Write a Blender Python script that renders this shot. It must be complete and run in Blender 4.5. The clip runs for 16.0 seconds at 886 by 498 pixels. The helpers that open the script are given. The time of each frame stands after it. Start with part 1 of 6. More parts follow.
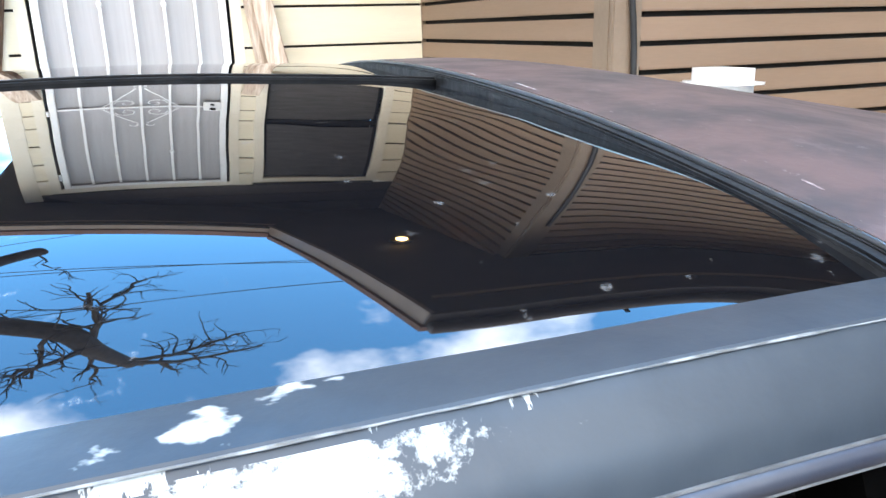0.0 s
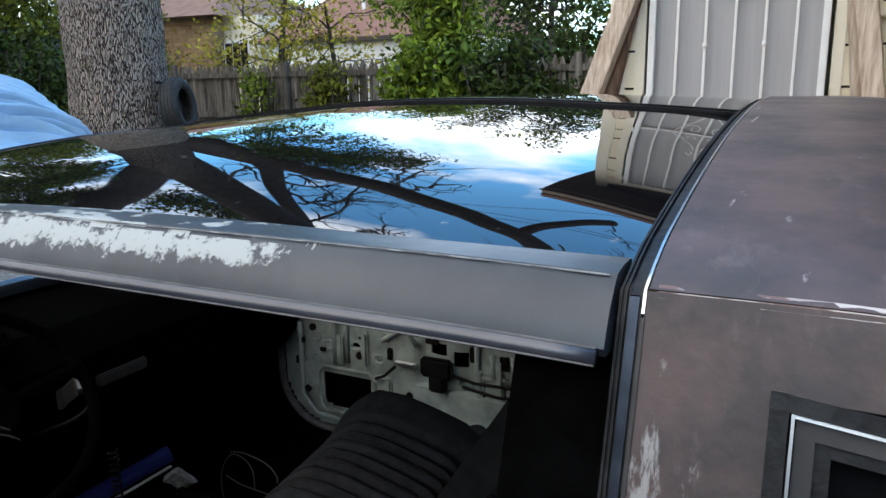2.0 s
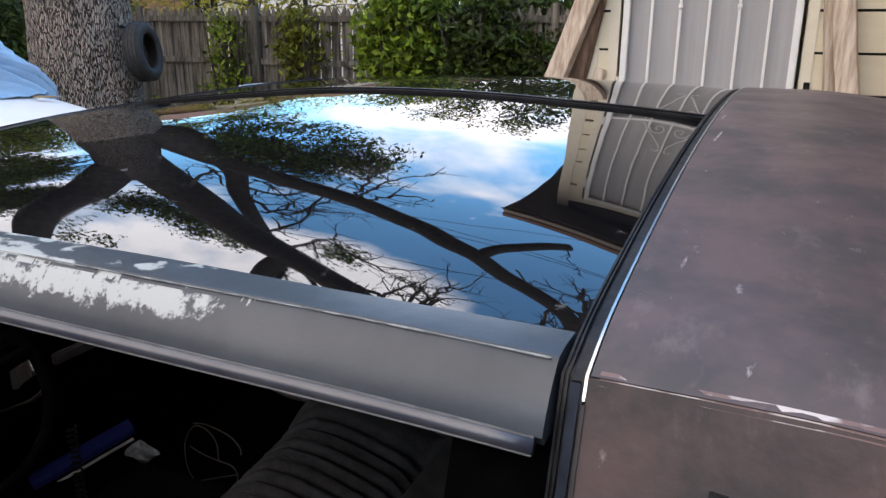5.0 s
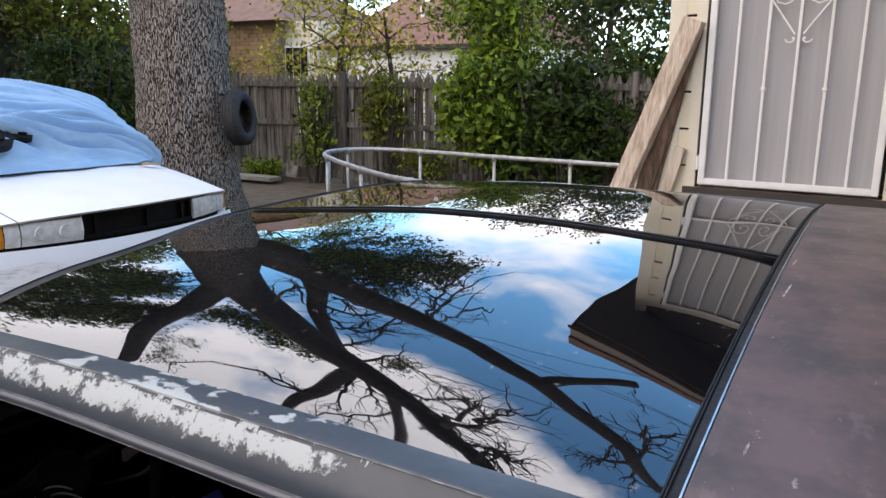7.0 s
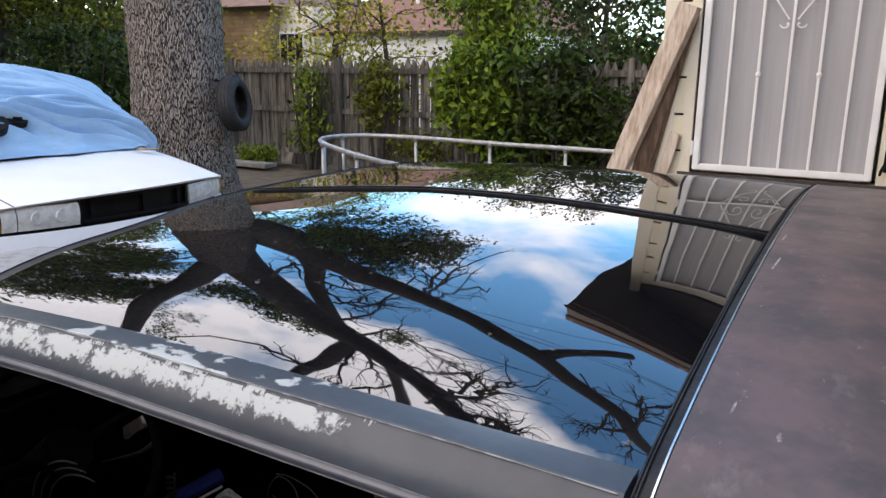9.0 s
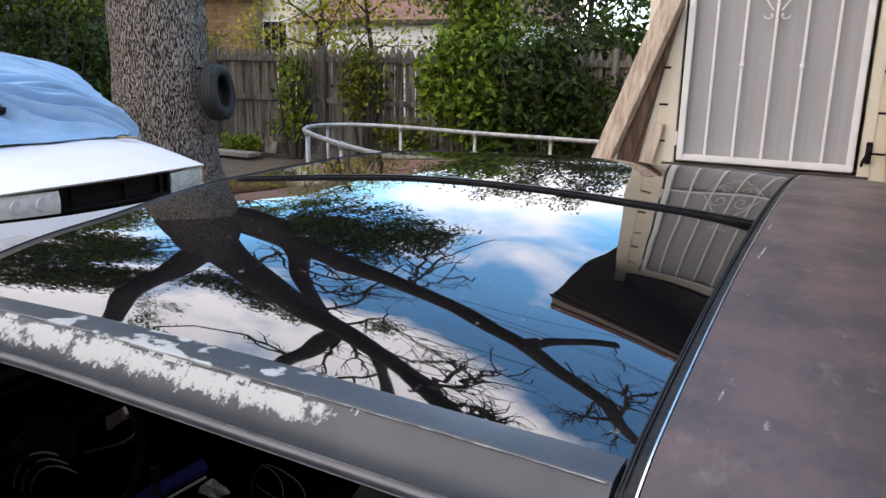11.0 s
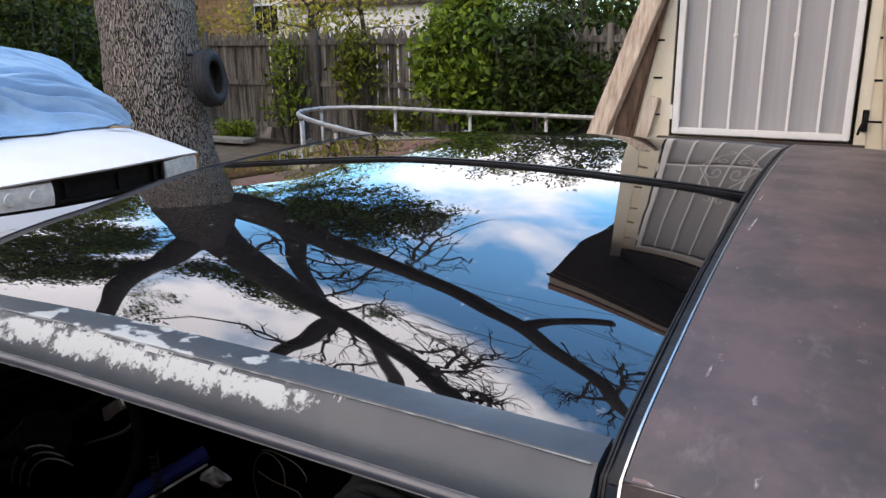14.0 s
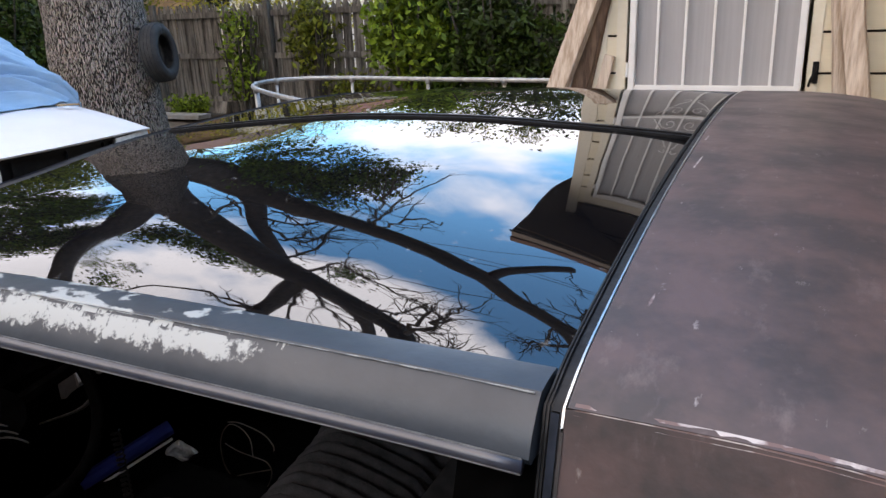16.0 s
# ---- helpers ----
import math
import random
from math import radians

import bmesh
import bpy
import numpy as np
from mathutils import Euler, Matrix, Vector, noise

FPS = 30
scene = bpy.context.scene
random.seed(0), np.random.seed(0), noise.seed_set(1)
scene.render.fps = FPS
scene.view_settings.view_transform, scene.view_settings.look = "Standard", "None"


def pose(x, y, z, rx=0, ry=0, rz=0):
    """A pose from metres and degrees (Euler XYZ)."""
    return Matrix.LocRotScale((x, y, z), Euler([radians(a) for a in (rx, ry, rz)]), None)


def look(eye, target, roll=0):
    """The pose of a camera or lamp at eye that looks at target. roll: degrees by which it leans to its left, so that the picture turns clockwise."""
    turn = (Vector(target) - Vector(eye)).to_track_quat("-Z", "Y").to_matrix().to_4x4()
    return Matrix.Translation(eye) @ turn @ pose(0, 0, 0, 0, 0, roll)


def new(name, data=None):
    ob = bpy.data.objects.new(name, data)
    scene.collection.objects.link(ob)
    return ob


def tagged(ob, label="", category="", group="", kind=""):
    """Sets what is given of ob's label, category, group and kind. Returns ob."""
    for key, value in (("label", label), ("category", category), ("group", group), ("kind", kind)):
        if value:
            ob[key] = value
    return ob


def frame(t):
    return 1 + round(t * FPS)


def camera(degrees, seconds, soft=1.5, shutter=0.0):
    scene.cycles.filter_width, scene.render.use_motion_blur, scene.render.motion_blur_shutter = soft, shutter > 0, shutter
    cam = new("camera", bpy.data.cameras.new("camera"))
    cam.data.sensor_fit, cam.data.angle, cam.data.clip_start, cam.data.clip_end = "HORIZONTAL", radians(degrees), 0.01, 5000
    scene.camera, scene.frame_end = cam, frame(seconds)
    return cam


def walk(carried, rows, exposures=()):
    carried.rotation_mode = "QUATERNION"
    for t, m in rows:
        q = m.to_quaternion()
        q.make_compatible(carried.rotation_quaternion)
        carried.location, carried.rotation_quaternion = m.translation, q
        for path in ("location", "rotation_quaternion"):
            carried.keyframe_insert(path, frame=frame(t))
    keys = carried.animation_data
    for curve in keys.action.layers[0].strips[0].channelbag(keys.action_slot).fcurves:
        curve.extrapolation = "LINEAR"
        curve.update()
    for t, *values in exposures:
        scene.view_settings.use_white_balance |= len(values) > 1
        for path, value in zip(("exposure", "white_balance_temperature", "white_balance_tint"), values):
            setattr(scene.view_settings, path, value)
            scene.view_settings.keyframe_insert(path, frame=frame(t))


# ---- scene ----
cam = camera(61.5, 16.0)
PATH = [
    (0, (0.494, -4.164, 1.487), (1.166, -2.369, 0.914), -1.5),
    (0.3, (0.648, -4.197, 1.452), (0.799, -2.267, 0.948), -1.5),
    (0.5, (0.727, -4.236, 1.463), (0.499, -2.305, 0.995), -2.2),
    (1, (0.765, -4.339, 1.481), (0.397, -2.44, 0.972), 0.8),
    (1.5, (0.86, -4.375, 1.479), (0.054, -2.597, 1.042), -0.6),
    (2, (0.897, -4.365, 1.476), (0.015, -2.626, 1.031), -1.0),
    (2.5, (0.89, -4.37, 1.479), (-0.018, -2.637, 1.063), -1.4),
    (3, (0.89, -4.375, 1.481), (-0.045, -2.657, 1.067), -1.7),
    (5.5, (0.907, -4.315, 1.595), (0.12, -2.576, 0.998), 0.5),
    (6, (0.918, -4.35, 1.657), (0.033, -2.614, 1.205), 0.5),
    (6.5, (0.909, -4.376, 1.657), (-0.09, -2.694, 1.242), 0.5),
    (7, (0.912, -4.384, 1.653), (-0.086, -2.707, 1.215), 0.4),
    (7.5, (0.915, -4.391, 1.648), (-0.084, -2.719, 1.194), 0.3),
    (8, (0.92, -4.399, 1.645), (-0.071, -2.723, 1.19), 0.4),
    (8.5, (0.922, -4.41, 1.643), (-0.067, -2.734, 1.182), 0.5),
    (9, (0.921, -4.407, 1.642), (-0.062, -2.73, 1.172), 0.5),
    (11.5, (0.916, -4.401, 1.638), (-0.021, -2.708, 1.131), 0.7),
    (12, (0.916, -4.391, 1.637), (-0.016, -2.699, 1.119), 0.3),
    (12.5, (0.92, -4.387, 1.638), (-0.011, -2.693, 1.122), -0.3),
    (13, (0.924, -4.385, 1.639), (-0.013, -2.696, 1.123), -0.6),
    (13.5, (0.923, -4.384, 1.639), (-0.021, -2.705, 1.099), -0.9),
    (14, (0.924, -4.385, 1.636), (-0.013, -2.704, 1.091), -0.8),
    (14.5, (0.924, -4.386, 1.635), (-0.014, -2.708, 1.085), -1.0),
    (15, (0.926, -4.389, 1.634), (-0.01, -2.711, 1.081), -1.0),
    (15.5, (0.926, -4.391, 1.634), (-0.014, -2.718, 1.07), -0.9),
    (16, (0.94, -4.375, 1.61), (0.093, -2.673, 0.987), -2.4),
]
walk(cam, [(t, look(eye, target, roll)) for t, eye, target, roll in PATH], [(0.0, 1.55, 7500, 17), (0.4, 1.12, 7500, 15), (1.0, 0.42, 7600, 15), (1.6, 0.22, 7700, 16), (3.2, 0.22, 7900, 18), (5.5, 0.20, 8500, 26), (16.0, 0.20, 8600, 27)])

# ---- world, sun, exposure ----
world = bpy.data.worlds.new("sky")
scene.world = world
world.use_nodes = True
wn, wl = world.node_tree.nodes, world.node_tree.links
wbg = wn["Background"]
sky = wn.new("ShaderNodeTexSky")
sky.sky_type, sky.sun_disc = "NISHITA", False
sky.sun_elevation, sky.sun_rotation = radians(29), radians(200)
sky.air_density, sky.dust_density, sky.ozone_density = 1.0, 0.4, 3.0
wtc = wn.new("ShaderNodeTexCoord")
wmap = wn.new("ShaderNodeMapping")
wmap.inputs["Scale"].default_value = (1.0, 1.0, 1.6)
wmap.inputs["Location"].default_value = (1.7, 0.4, 0.3)
wl.new(wtc.outputs["Generated"], wmap.inputs["Vector"])
wnz = wn.new("ShaderNodeTexNoise")
wnz.inputs["Scale"].default_value, wnz.inputs["Detail"].default_value = 2.6, 8.0
wnz.inputs["Roughness"].default_value = 0.55
wl.new(wmap.outputs["Vector"], wnz.inputs["Vector"])
# broken cloud, thicker towards the west
wdot = wn.new("ShaderNodeVectorMath")
wdot.operation = "DOT_PRODUCT"
wdot.inputs[1].default_value = (-0.59, -0.13, 0.80)
wl.new(wtc.outputs["Generated"], wdot.inputs[0])
wbank = wn.new("ShaderNodeMapRange")
wbank.inputs["From Min"].default_value, wbank.inputs["From Max"].default_value = 0.695, 0.81
wbank.inputs["To Min"].default_value, wbank.inputs["To Max"].default_value = -0.13, 0.36
wl.new(wdot.outputs["Value"], wbank.inputs["Value"])
wadd = wn.new("ShaderNodeMath")
wl.new(wbank.outputs["Result"], wadd.inputs[0])
wgain = wn.new("ShaderNodeMath")
wgain.operation = "MULTIPLY_ADD"
wgain.inputs[1].default_value, wgain.inputs[2].default_value = 1.9, -0.49
wl.new(wnz.outputs["Fac"], wgain.inputs[0])
wl.new(wgain.outputs[0], wadd.inputs[1])
# haze along the horizon
wsep = wn.new("ShaderNodeSeparateXYZ")
wl.new(wtc.outputs["Generated"], wsep.inputs["Vector"])
whaze = wn.new("ShaderNodeMapRange")
whaze.inputs["From Min"].default_value, whaze.inputs["From Max"].default_value = 0.54, 0.20
whaze.inputs["To Min"].default_value, whaze.inputs["To Max"].default_value = 0.0, 0.30
wl.new(wsep.outputs["Z"], whaze.inputs["Value"])
# unseen cover closing to the south, added for whiter ambient light, with duller cloud
wsouth = wn.new("ShaderNodeMapRange")
wsouth.inputs["From Min"].default_value, wsouth.inputs["From Max"].default_value = 0.45, -0.25
wsouth.inputs["To Min"].default_value, wsouth.inputs["To Max"].default_value = 0.0, 0.34
wl.new(wsep.outputs["Y"], wsouth.inputs["Value"])
wadd3 = wn.new("ShaderNodeMath")
wl.new(wadd.outputs[0], wadd3.inputs[0])
wl.new(wsouth.outputs["Result"], wadd3.inputs[1])
wlit = wn.new("ShaderNodeMapRange")
wlit.inputs["From Min"].default_value, wlit.inputs["From Max"].default_value = -0.1, 0.38
wlit.inputs["To Min"].default_value, wlit.inputs["To Max"].default_value = 4.6, 10.5
wl.new(wsep.outputs["Y"], wlit.inputs["Value"])
wadd2 = wn.new("ShaderNodeMath")
wl.new(wadd3.outputs[0], wadd2.inputs[0])
wl.new(whaze.outputs["Result"], wadd2.inputs[1])
wramp = wn.new("ShaderNodeValToRGB")
wramp.color_ramp.elements[0].position, wramp.color_ramp.elements[1].position = 0.50, 0.80
wl.new(wadd2.outputs[0], wramp.inputs["Fac"])
wmix = wn.new("ShaderNodeMixRGB")
wwhite = wn.new("ShaderNodeMixRGB")
wwhite.blend_type, wwhite.inputs["Fac"].default_value = "MULTIPLY", 1.0
wwhite.inputs["Color1"].default_value = (0.79, 0.985, 1.21, 1)
wl.new(wlit.outputs["Result"], wwhite.inputs["Color2"])
wl.new(wwhite.outputs["Color"], wmix.inputs["Color2"])
wl.new(wramp.outputs["Color"], wmix.inputs["Fac"])
wtint = wn.new("ShaderNodeMixRGB")
wtint.blend_type, wtint.inputs["Fac"].default_value = "MULTIPLY", 1.0
wtint.inputs["Color2"].default_value = (0.80, 2.10, 2.55, 1)
wl.new(sky.outputs["Color"], wtint.inputs["Color1"])
wl.new(wtint.outputs["Color"], wmix.inputs["Color1"])
wl.new(wmix.outputs["Color"], wbg.inputs["Color"])
wbg.inputs["Strength"].default_value = 0.30


sun = new("sun", bpy.data.lights.new("sun", "SUN"))
sun.data.energy, sun.data.angle, sun.data.color = 1.5, radians(75), (1.0, 0.93, 0.84)
sun.matrix_world = look((-2.5, -7, 5.2), (0, 0, 1))

# ---- materials ----


def mat(name, c1, c2=None, scale=8.0, rough=0.6, bump=0.0, metal=0.0, stretch=(1, 1, 1), fine=60.0, rand=0.0, ior=1.5, coat=0.0, spread=0.15, rvar=0.0):
    """Two-scale procedural surface on world coordinates."""
    m = bpy.data.materials.new(name)
    m.use_nodes = True
    n, l = m.node_tree.nodes, m.node_tree.links
    b = n["Principled BSDF"]
    b.inputs["Roughness"].default_value, b.inputs["Metallic"].default_value, b.inputs["IOR"].default_value = rough, metal, ior
    b.inputs["Coat Weight"].default_value, b.inputs["Coat Roughness"].default_value = coat, 0.08
    c2 = c2 or tuple(v * 0.8 for v in c1)
    geo, mp = n.new("ShaderNodeNewGeometry"), n.new("ShaderNodeMapping")
    mp.inputs["Scale"].default_value = stretch
    l.new(geo.outputs["Position"], mp.inputs["Vector"])
    big, small = n.new("ShaderNodeTexNoise"), n.new("ShaderNodeTexNoise")
    big.inputs["Scale"].default_value, big.inputs["Detail"].default_value = scale, 5
    small.inputs["Scale"].default_value, small.inputs["Detail"].default_value = fine, 4
    for t in (big, small):
        l.new(mp.outputs["Vector"], t.inputs["Vector"])
    mixv = n.new("ShaderNodeMath")
    mixv.operation = "MULTIPLY_ADD"
    mixv.inputs[1].default_value = 0.35
    l.new(small.outputs["Fac"], mixv.inputs[0])
    l.new(big.outputs["Fac"], mixv.inputs[2])
    ramp = n.new("ShaderNodeValToRGB")
    e = ramp.color_ramp.elements
    e[0].position, e[1].position = 0.675 - spread, 0.675 + spread
    e[0].color, e[1].color = (*c1, 1), (*c2, 1)
    l.new(mixv.outputs[0], ramp.inputs["Fac"])
    col = ramp.outputs["Color"]
    if rand:
        info, hsv = n.new("ShaderNodeObjectInfo"), n.new("ShaderNodeHueSaturation")
        mr = n.new("ShaderNodeMapRange")
        mr.inputs["To Min"].default_value, mr.inputs["To Max"].default_value = 1 - rand, 1 + rand
        l.new(info.outputs["Random"], mr.inputs["Value"])
        l.new(mr.outputs["Result"], hsv.inputs["Value"])
        l.new(col, hsv.inputs["Color"])
        col = hsv.outputs["Color"]
    l.new(col, b.inputs["Base Color"])
    if rvar:
        rr = n.new("ShaderNodeMapRange")
        rr.inputs["To Min"].default_value, rr.inputs["To Max"].default_value = rough - rvar, rough + rvar
        l.new(big.outputs["Fac"], rr.inputs["Value"])
        l.new(rr.outputs["Result"], b.inputs["Roughness"])
    if bump:
        bp = n.new("ShaderNodeBump")
        bp.inputs["Strength"].default_value, bp.inputs["Distance"].default_value = bump, 0.01
        l.new(mixv.outputs[0], bp.inputs["Height"])
        l.new(bp.outputs["Normal"], b.inputs["Normal"])
    return m


def leaf_mat(name, c1, c2):
    m = bpy.data.materials.new(name)
    m.use_nodes = True
    n, l = m.node_tree.nodes, m.node_tree.links
    b = n["Principled BSDF"]
    geo, ramp = n.new("ShaderNodeNewGeometry"), n.new("ShaderNodeValToRGB")
    e = ramp.color_ramp.elements
    e[0].color, e[1].color = (*c1, 1), (*c2, 1)
    l.new(geo.outputs["Random Per Island"], ramp.inputs["Fac"])
    l.new(ramp.outputs["Color"], b.inputs["Base Color"])
    b.inputs["Roughness"].default_value = 0.6
    b.inputs["Specular IOR Level"].default_value = 0.3
    tr, mx = n.new("ShaderNodeBsdfTranslucent"), n.new("ShaderNodeMixShader")
    l.new(ramp.outputs["Color"], tr.inputs["Color"])
    mx.inputs["Fac"].default_value = 0.18
    l.new(b.outputs["BSDF"], mx.inputs[1])
    l.new(tr.outputs["BSDF"], mx.inputs[2])
    l.new(mx.outputs["Shader"], n["Material Output"].inputs["Surface"])
    return m


M_GROUND = mat("packed_earth", (0.060, 0.046, 0.034), (0.135, 0.105, 0.075), 4, 0.95, 0.9, fine=30, spread=0.22)
M_CREAM = mat("cream_siding", (0.80, 0.71, 0.53), (0.74, 0.65, 0.48), 3, 0.55, 0.12, stretch=(0.3, 0.3, 3), rand=0.03)
M_TAN = mat("tan_siding", (0.26, 0.168, 0.110), (0.225, 0.147, 0.096), 3, 0.55, 0.12, stretch=(0.3, 0.3, 3), rand=0.03)
M_TRIMC = mat("cream_trim", (0.80, 0.73, 0.59), (0.74, 0.67, 0.53), 5, 0.5, 0.05)
M_TRIMT = mat("tan_trim", (0.25, 0.18, 0.125), (0.21, 0.15, 0.105), 5, 0.5, 0.05)
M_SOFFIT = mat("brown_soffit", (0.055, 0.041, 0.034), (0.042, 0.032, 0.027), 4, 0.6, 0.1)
M_SHINGLE = mat("shingle", (0.16, 0.09, 0.07), (0.22, 0.13, 0.10), 3, 0.9, 0.5, rand=0.15)
M_WHITE = mat("white_enamel", (0.88, 0.88, 0.86), (0.82, 0.82, 0.80), 9, 0.4, 0.06)
M_GREYDOOR = mat("grey_door_panel", (0.41, 0.402, 0.402), (0.37, 0.362, 0.362), 5, 0.55, 0.06, stretch=(9, 9, 0.3))
M_OLDWOOD = mat("weathered_board", (0.72, 0.60, 0.49), (0.42, 0.31, 0.23), 12, 0.9, 1.0, stretch=(4.0, 4.0, 0.22), rand=0.12, fine=38, spread=0.17)
M_REDWOOD = mat("red_brown_board", (0.27, 0.165, 0.11), (0.10, 0.06, 0.042), 12, 0.9, 0.9, stretch=(3.5, 3.5, 0.4), rand=0.1)
M_FENCE = mat("fence_wood", (0.24, 0.215, 0.185), (0.060, 0.052, 0.045), 6, 0.9, 0.6, stretch=(3, 3, 0.3), rand=0.22)
M_METAL = mat("galvanised_tube", (0.48, 0.48, 0.465), (0.32, 0.315, 0.31), 14, 0.45, 0.1, metal=0.5)
M_RUBBER = mat("tyre_rubber", (0.022, 0.022, 0.023), (0.035, 0.034, 0.033), 20, 0.8, 0.2)
M_BLACKRUB = mat("black_gasket", (0.010, 0.010, 0.011), (0.020, 0.020, 0.021), 30, 0.45, 0.2, ior=1.33)
M_DARK = mat("dark_plastic", (0.005, 0.005, 0.006), (0.009, 0.009, 0.009), 20, 0.6, 0.1, ior=1.25)
M_CHROME = mat("chrome", (0.88, 0.87, 0.85), (0.72, 0.72, 0.72), 40, 0.30, 0.03, metal=1.0)
M_BAND = mat("brushed_band", (0.09, 0.105, 0.14), (0.04, 0.05, 0.065), 25, 0.3, 0.05, metal=0.8)
M_CARPAINT = mat("faded_maroon_paint", (0.124, 0.082, 0.077), (0.064, 0.051, 0.050), 13, 0.42, 0.14, spread=0.13, fine=70, rvar=0.12)
M_CLOTH = mat("grey_seat_cloth", (0.026, 0.025, 0.026), (0.040, 0.038, 0.039), 40, 0.95, 0.3, fine=300, ior=1.02)
# near black without sheen: the cabin's darkness is put into this colour
M_VINYL = mat("cabin_shade_black", (0.0016, 0.0016, 0.0016), (0.003, 0.003, 0.003), 30, 0.85, 0.2, ior=1.01)
M_SHELL = mat("pale_green_steel", (0.42, 0.50, 0.475), (0.20, 0.25, 0.24), 14, 0.45, 0.3, spread=0.22, fine=50)
M_FLANGE = mat("grey_flange", (0.16, 0.155, 0.165), (0.09, 0.085, 0.09), 25, 0.5, 0.2)
M_BLUE = mat("blue_plastic", (0.006, 0.022, 0.16), (0.005, 0.018, 0.13), 15, 0.75, 0.05)
M_VAN = mat("white_van_paint", (0.84, 0.85, 0.86), (0.80, 0.81, 0.82), 3, 0.5, 0.0)
M_LAMP = mat("headlamp_lens", (0.62, 0.62, 0.59), (0.80, 0.80, 0.76), 25, 0.15, 0.2)
M_AMBER = mat("amber_lens", (0.80, 0.28, 0.02), (0.7, 0.22, 0.02), 25, 0.2, 0.1)
M_CABLE = mat("black_cable", (0.015, 0.015, 0.016), (0.02, 0.02, 0.02), 30, 0.6)
M_TWINE = mat("pale_wire", (0.075, 0.07, 0.06), (0.05, 0.045, 0.04), 30, 0.6)
M_STONE = mat("grey_slab", (0.30, 0.29, 0.27), (0.22, 0.21, 0.19), 7, 0.9, 0.5)
M_BRICK = mat("tan_brick", (0.42, 0.27, 0.15), (0.34, 0.21, 0.12), 3, 0.9, 0.3, rand=0.15)
M_MORTAR = mat("mortar", (0.25, 0.20, 0.15), (0.2, 0.16, 0.12), 9, 0.95, 0.2)
M_DARKSIDING = mat("dark_siding", (0.08, 0.07, 0.065), (0.06, 0.055, 0.05), 4, 0.7, 0.2, rand=0.05)
M_TWIG = mat("twig_bark", (0.045, 0.038, 0.032), (0.075, 0.065, 0.055), 10, 0.95, 0.4)
M_LEAF_A = leaf_mat("shrub_leaves", (0.022, 0.034, 0.005), (0.24, 0.27, 0.028))
M_LEAF_B = leaf_mat("dark_leaves", (0.007, 0.017, 0.003), (0.105, 0.20, 0.022))
M_LEAF_C = leaf_mat("spring_leaves", (0.16, 0.15, 0.012), (0.58, 0.51, 0.06))
M_LEAF_E = leaf_mat("deep_green_leaves", (0.003, 0.008, 0.002), (0.046, 0.090, 0.010))
M_LEAF_D = leaf_mat("bright_leaves", (0.016, 0.036, 0.004), (0.25, 0.37, 0.032))


def glossy_black():
    m = mat("black_roof_glass", (0.004, 0.004, 0.005), (0.006, 0.006, 0.007), 3, 0.015, ior=2.2)
    n, l = m.node_tree.nodes, m.node_tree.links
    # faint dust on the gloss
    nz, rm, mr = n.new("ShaderNodeTexNoise"), n.new("ShaderNodeValToRGB"), n.new("ShaderNodeMapRange")
    nz.inputs["Scale"].default_value, nz.inputs["Detail"].default_value = 14, 9
    geo = n.new("ShaderNodeNewGeometry")
    l.new(geo.outputs["Position"], nz.inputs["Vector"])
    l.new(nz.outputs["Fac"], mr.inputs["Value"])
    mr.inputs["From Min"].default_value, mr.inputs["From Max"].default_value = 0.5, 0.8
    mr.inputs["To Min"].default_value, mr.inputs["To Max"].default_value = 0.012, 0.05
    l.new(mr.outputs["Result"], n["Principled BSDF"].inputs["Roughness"])
    sp, sr, sm = n.new("ShaderNodeTexNoise"), n.new("ShaderNodeValToRGB"), n.new("ShaderNodeMixRGB")
    sp.inputs["Scale"].default_value, sp.inputs["Detail"].default_value, sp.inputs["Roughness"].default_value = 60, 5, 0.6
    l.new(geo.outputs["Position"], sp.inputs["Vector"])
    sr.color_ramp.elements[0].position, sr.color_ramp.elements[1].position = 0.645, 0.73
    l.new(sp.outputs["Fac"], sr.inputs["Fac"])
    l.new(sr.outputs["Color"], sm.inputs["Fac"])
    sm.inputs["Color1"].default_value, sm.inputs["Color2"].default_value = (0.005, 0.005, 0.006, 1), (0.11, 0.11, 0.11, 1)
    l.new(sm.outputs["Color"], n["Principled BSDF"].inputs["Base Color"])
    wv, bp = n.new("ShaderNodeTexNoise"), n.new("ShaderNodeBump")
    wv.inputs["Scale"].default_value, wv.inputs["Detail"].default_value = 9, 1
    l.new(geo.outputs["Position"], wv.inputs["Vector"])
    bp.inputs["Strength"].default_value, bp.inputs["Distance"].default_value = 1.0, 0.00025
    l.new(wv.outputs["Fac"], bp.inputs["Height"])
    l.new(bp.outputs["Normal"], n["Principled BSDF"].inputs["Normal"])
    return m


